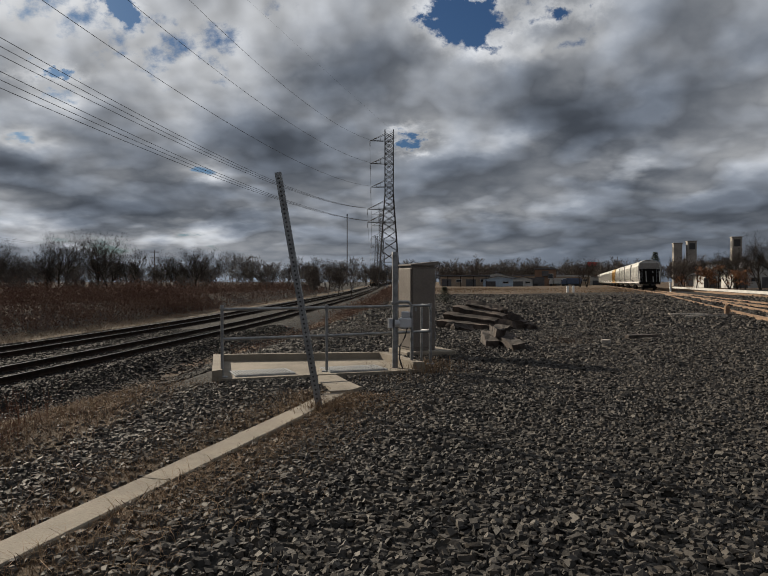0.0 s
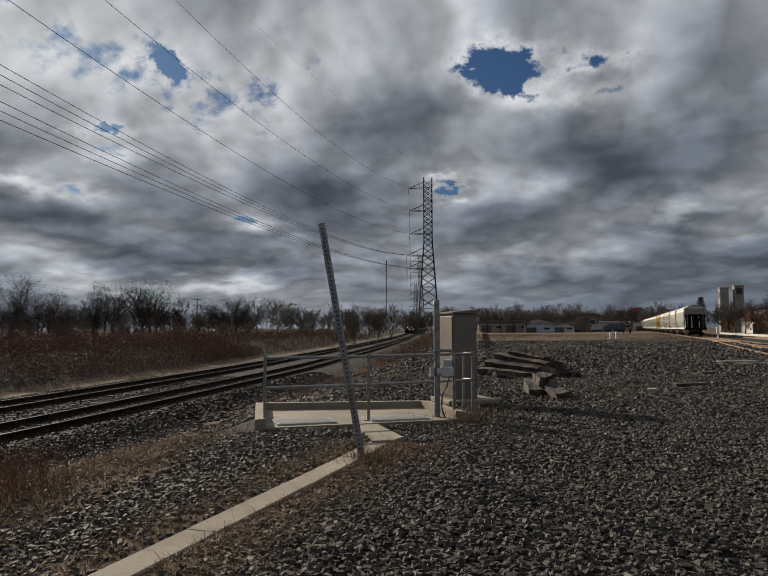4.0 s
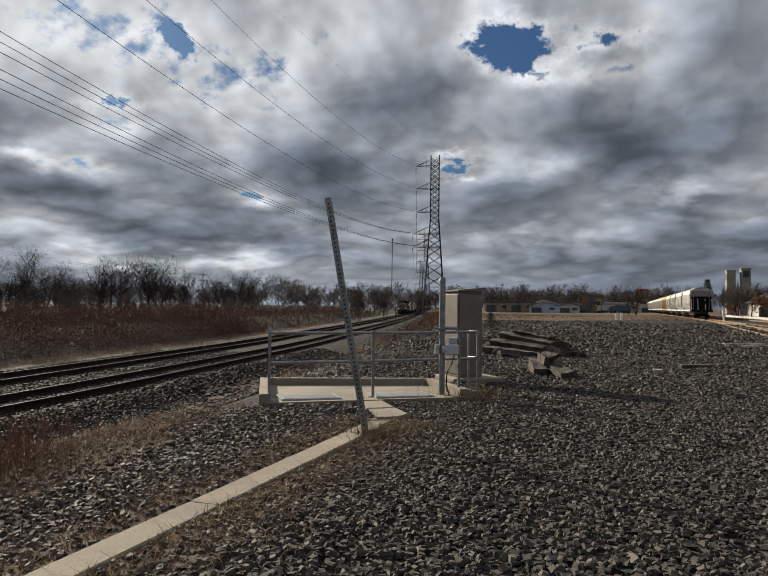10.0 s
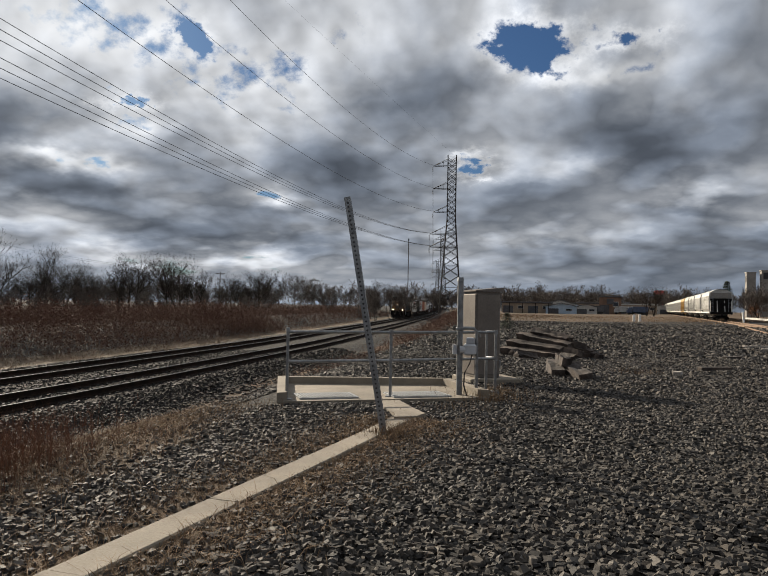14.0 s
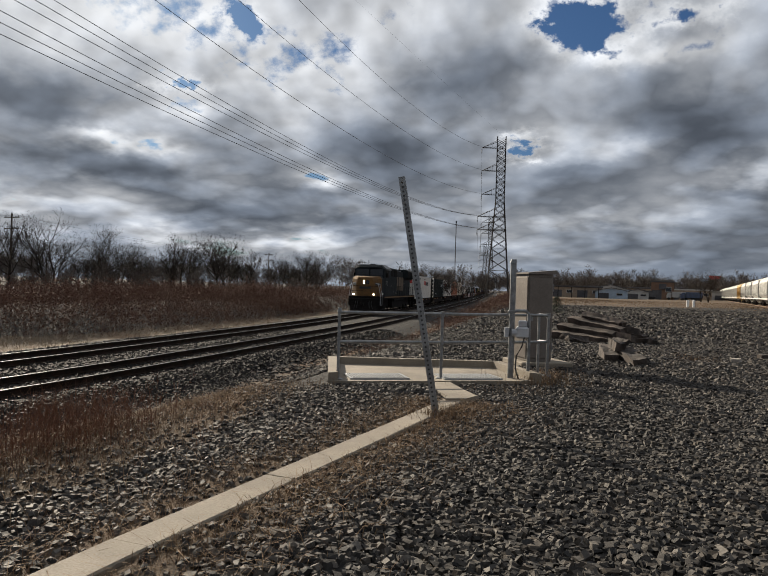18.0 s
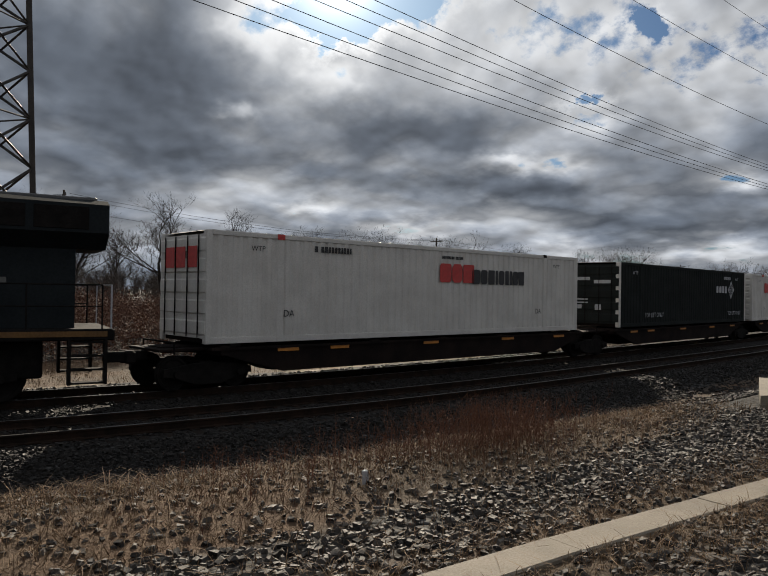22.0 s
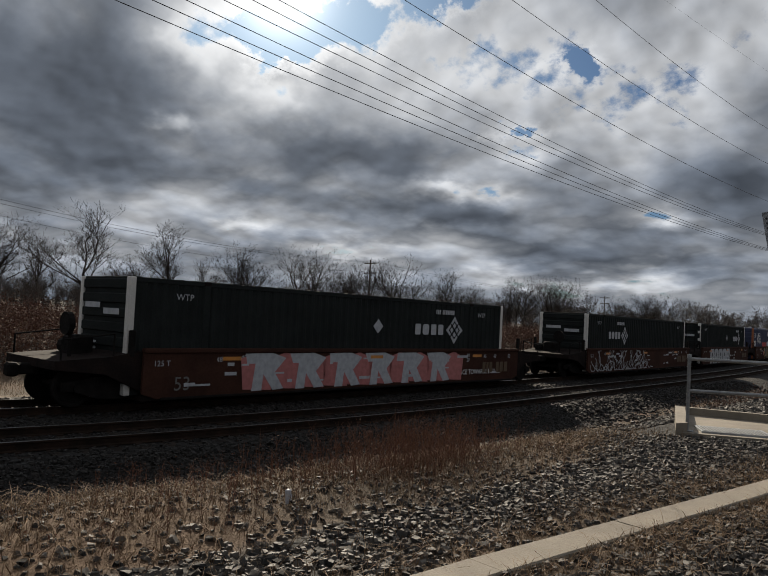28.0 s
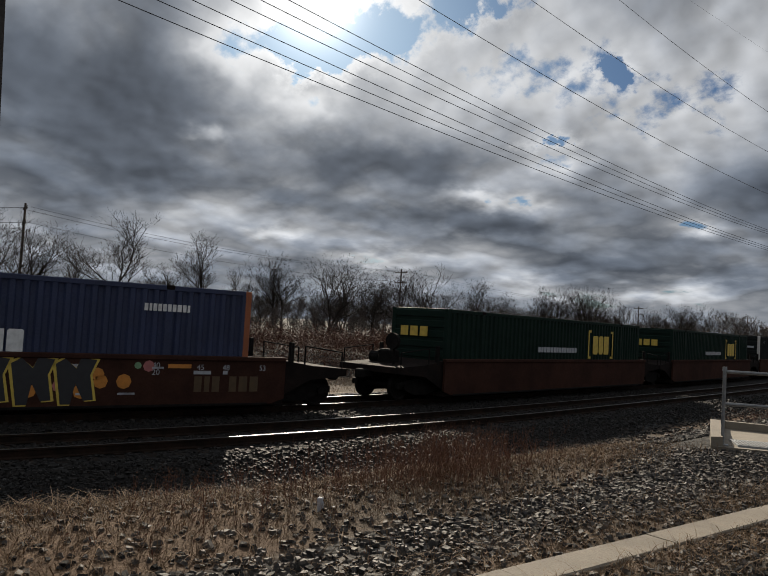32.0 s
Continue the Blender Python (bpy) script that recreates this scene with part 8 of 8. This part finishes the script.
stuff("dead_weeds", v, f, M["weed"], "reddish-brown dead weed stalks on the slope", "weeds")

# tan field grass beyond the stone
n = 14000
az, r = np.radians(rs.uniform(-22, 1, n)), np.sqrt(rs.uniform(82**2, 165**2, n))
x, y = -r * np.sin(az), r * np.cos(az)
near_ = smooth((r - 82) / 25)
h = rs.uniform(0.08, 0.3, n) * (0.75 + 0.5 * hash_wave(x * 0.2, y * 0.2)) * (0.4 + 0.6 * near_)
v, f, _ = blades(rs, x, y, level(x, y) - 0.02, np.maximum(h, 0.05), np.full(n, 0.05), 0.7)
stuff("field_grass", v, f, M["straw"], "tan dry grass of the field before the works", "grass")


# ---- crushed stone, near the eye as single stones ----
def stones(rs, x, y, size, lift=0.25):
    n = len(x)
    cube = np.array([(-1, -1, -1), (1, -1, -1), (1, 1, -1), (-1, 1, -1), (-1, -1, 1), (1, -1, 1), (1, 1, 1), (-1, 1, 1)], float) * 0.5
    v = cube[None] * np.stack([size * rs.uniform(0.8, 1.6, n), size * rs.uniform(0.55, 1.05, n), size * rs.uniform(0.4, 0.85, n)], 1)[:, None]
    v = v + rs.uniform(-0.2, 0.2, (n, 8, 3)) * size[:, None, None] * np.array([1, 1, 0.45])
    v[:, 4:, :2] *= rs.uniform(0.4, 0.9, (n, 1, 1))
    a, b_ = rs.uniform(0, 6.283, n), rs.normal(0, 0.6, n)
    ca, sa, cb, sb = np.cos(a), np.sin(a), np.cos(b_), np.sin(b_)
    yy, zz = v[..., 1] * cb[:, None] - v[..., 2] * sb[:, None], v[..., 1] * sb[:, None] + v[..., 2] * cb[:, None]
    xx = v[..., 0] * ca[:, None] - yy * sa[:, None]
    yy = v[..., 0] * sa[:, None] + yy * ca[:, None]
    v = np.stack([xx, yy, zz], 2) + np.stack([x, y, level(x, y) + size * lift], 1)[:, None]
    k = np.arange(n)[:, None] * 8
    f = np.concatenate([k + np.array(q_) for q_ in ((4, 5, 6, 7), (0, 1, 5, 4), (1, 2, 6, 5), (2, 3, 7, 6), (3, 0, 4, 7))], 0)
    return v.reshape(-1, 3), f


sets, track_sets = [], []
for r0, r1, per, s0, s1, az0, az1 in ((1.7, 4.5, 820, 0.02, 0.054, -34, 76), (4.5, 8, 760, 0.02, 0.05, -34, 76), (8, 13, 560, 0.022, 0.053, -34, 76), (13, 24, 210, 0.034, 0.072, -34, 60), (24, 46, 40, 0.065, 0.12, -34, 24), (46, 80, 7, 0.12, 0.2, -30, 0)):
    area = 0.5 * radians(az1 - az0) * (r1**2 - r0**2)
    n = int(area * per)
    az, r = np.radians(rs.uniform(az0, az1, n)), np.sqrt(rs.uniform(r0**2, r1**2, n))
    x, y = -r * np.sin(az), r * np.cos(az)
    d = off_base(x, y)
    mud = 1.0 * np.exp(-((off_line(x, y, SOIL_LINE) / 1.3) ** 4)) * smooth((12.5 - y) / 3) + 0.5 * np.exp(-((off_line(x, y, RUSSET_LINE) / 0.8) ** 2))
    mud = mud * (1.12 + 0.3 * hash_wave(x * 0.8, y * 0.7)) + 0.08
    away = off_line(x, y, np.array([tuple(p) for p in line]))
    inside = (x > -3.1) & (x < 0.8) & (y > 10.45 + (x + 2.4) * 0.385) & (y < 13.5)
    ok = (rs.random_sample(n) > np.clip(mud, 0, 0.86)) & (away > 0.145) & ~inside & (d > 0.75)
    ok &= rs.random_sample(n) > 0.8 * np.exp(-(away / 0.55) ** 2)
    dark = ok & (d < 2.9 + 0.7 * hash_wave(x, y))
    light = ok & ~dark
    sets.append(stones(rs, x[light], y[light], rs.uniform(s0, s1, light.sum())))
    track_sets.append(stones(rs, x[dark], y[dark], rs.uniform(s0, s1, dark.sum())))
n = 24000
x, y, d, _ = along(rs, n, 1, 42, -7.4, 2.6, 1.3)
rails = np.min(np.abs(d[:, None] - np.array([0, -GAUGE, -SPACING, -SPACING - GAUGE])[None]), 1)
ok = rails > 0.16
track_sets.append(stones(rs, x[ok], y[ok], rs.uniform(0.04, 0.085, ok.sum()), 0.2))
v, f = join(sets)
stuff("loose_stone", v, f, M["stone"], "dark angular crushed stone lying loose", "gravel")
# stones by the rails, the train's shade put into their colour
v, f = join(track_sets)
stuff("track_stone", v, f, M["sooty_shaded_stone"], "crushed stone between and beside the rails, blackened by grime and painted train shade", "gravel")


def motions():
    """The train comes on at an even pace along the far track."""
    for ob, p, height, base in MOVING:
        rows = []
        for k in range(41):
            t = k * 0.8
            s = p - SPEED * t
            a, b = on_far_track(s - base / 2), on_far_track(s + base / 2)
            mid, d = (a + b) / 2, a - b
            rows.append((t, pose(mid.x, mid.y, mid.z + height, 0, 0, math.degrees(math.atan2(d.y, d.x)))))
        walk(ob, rows)


motions()
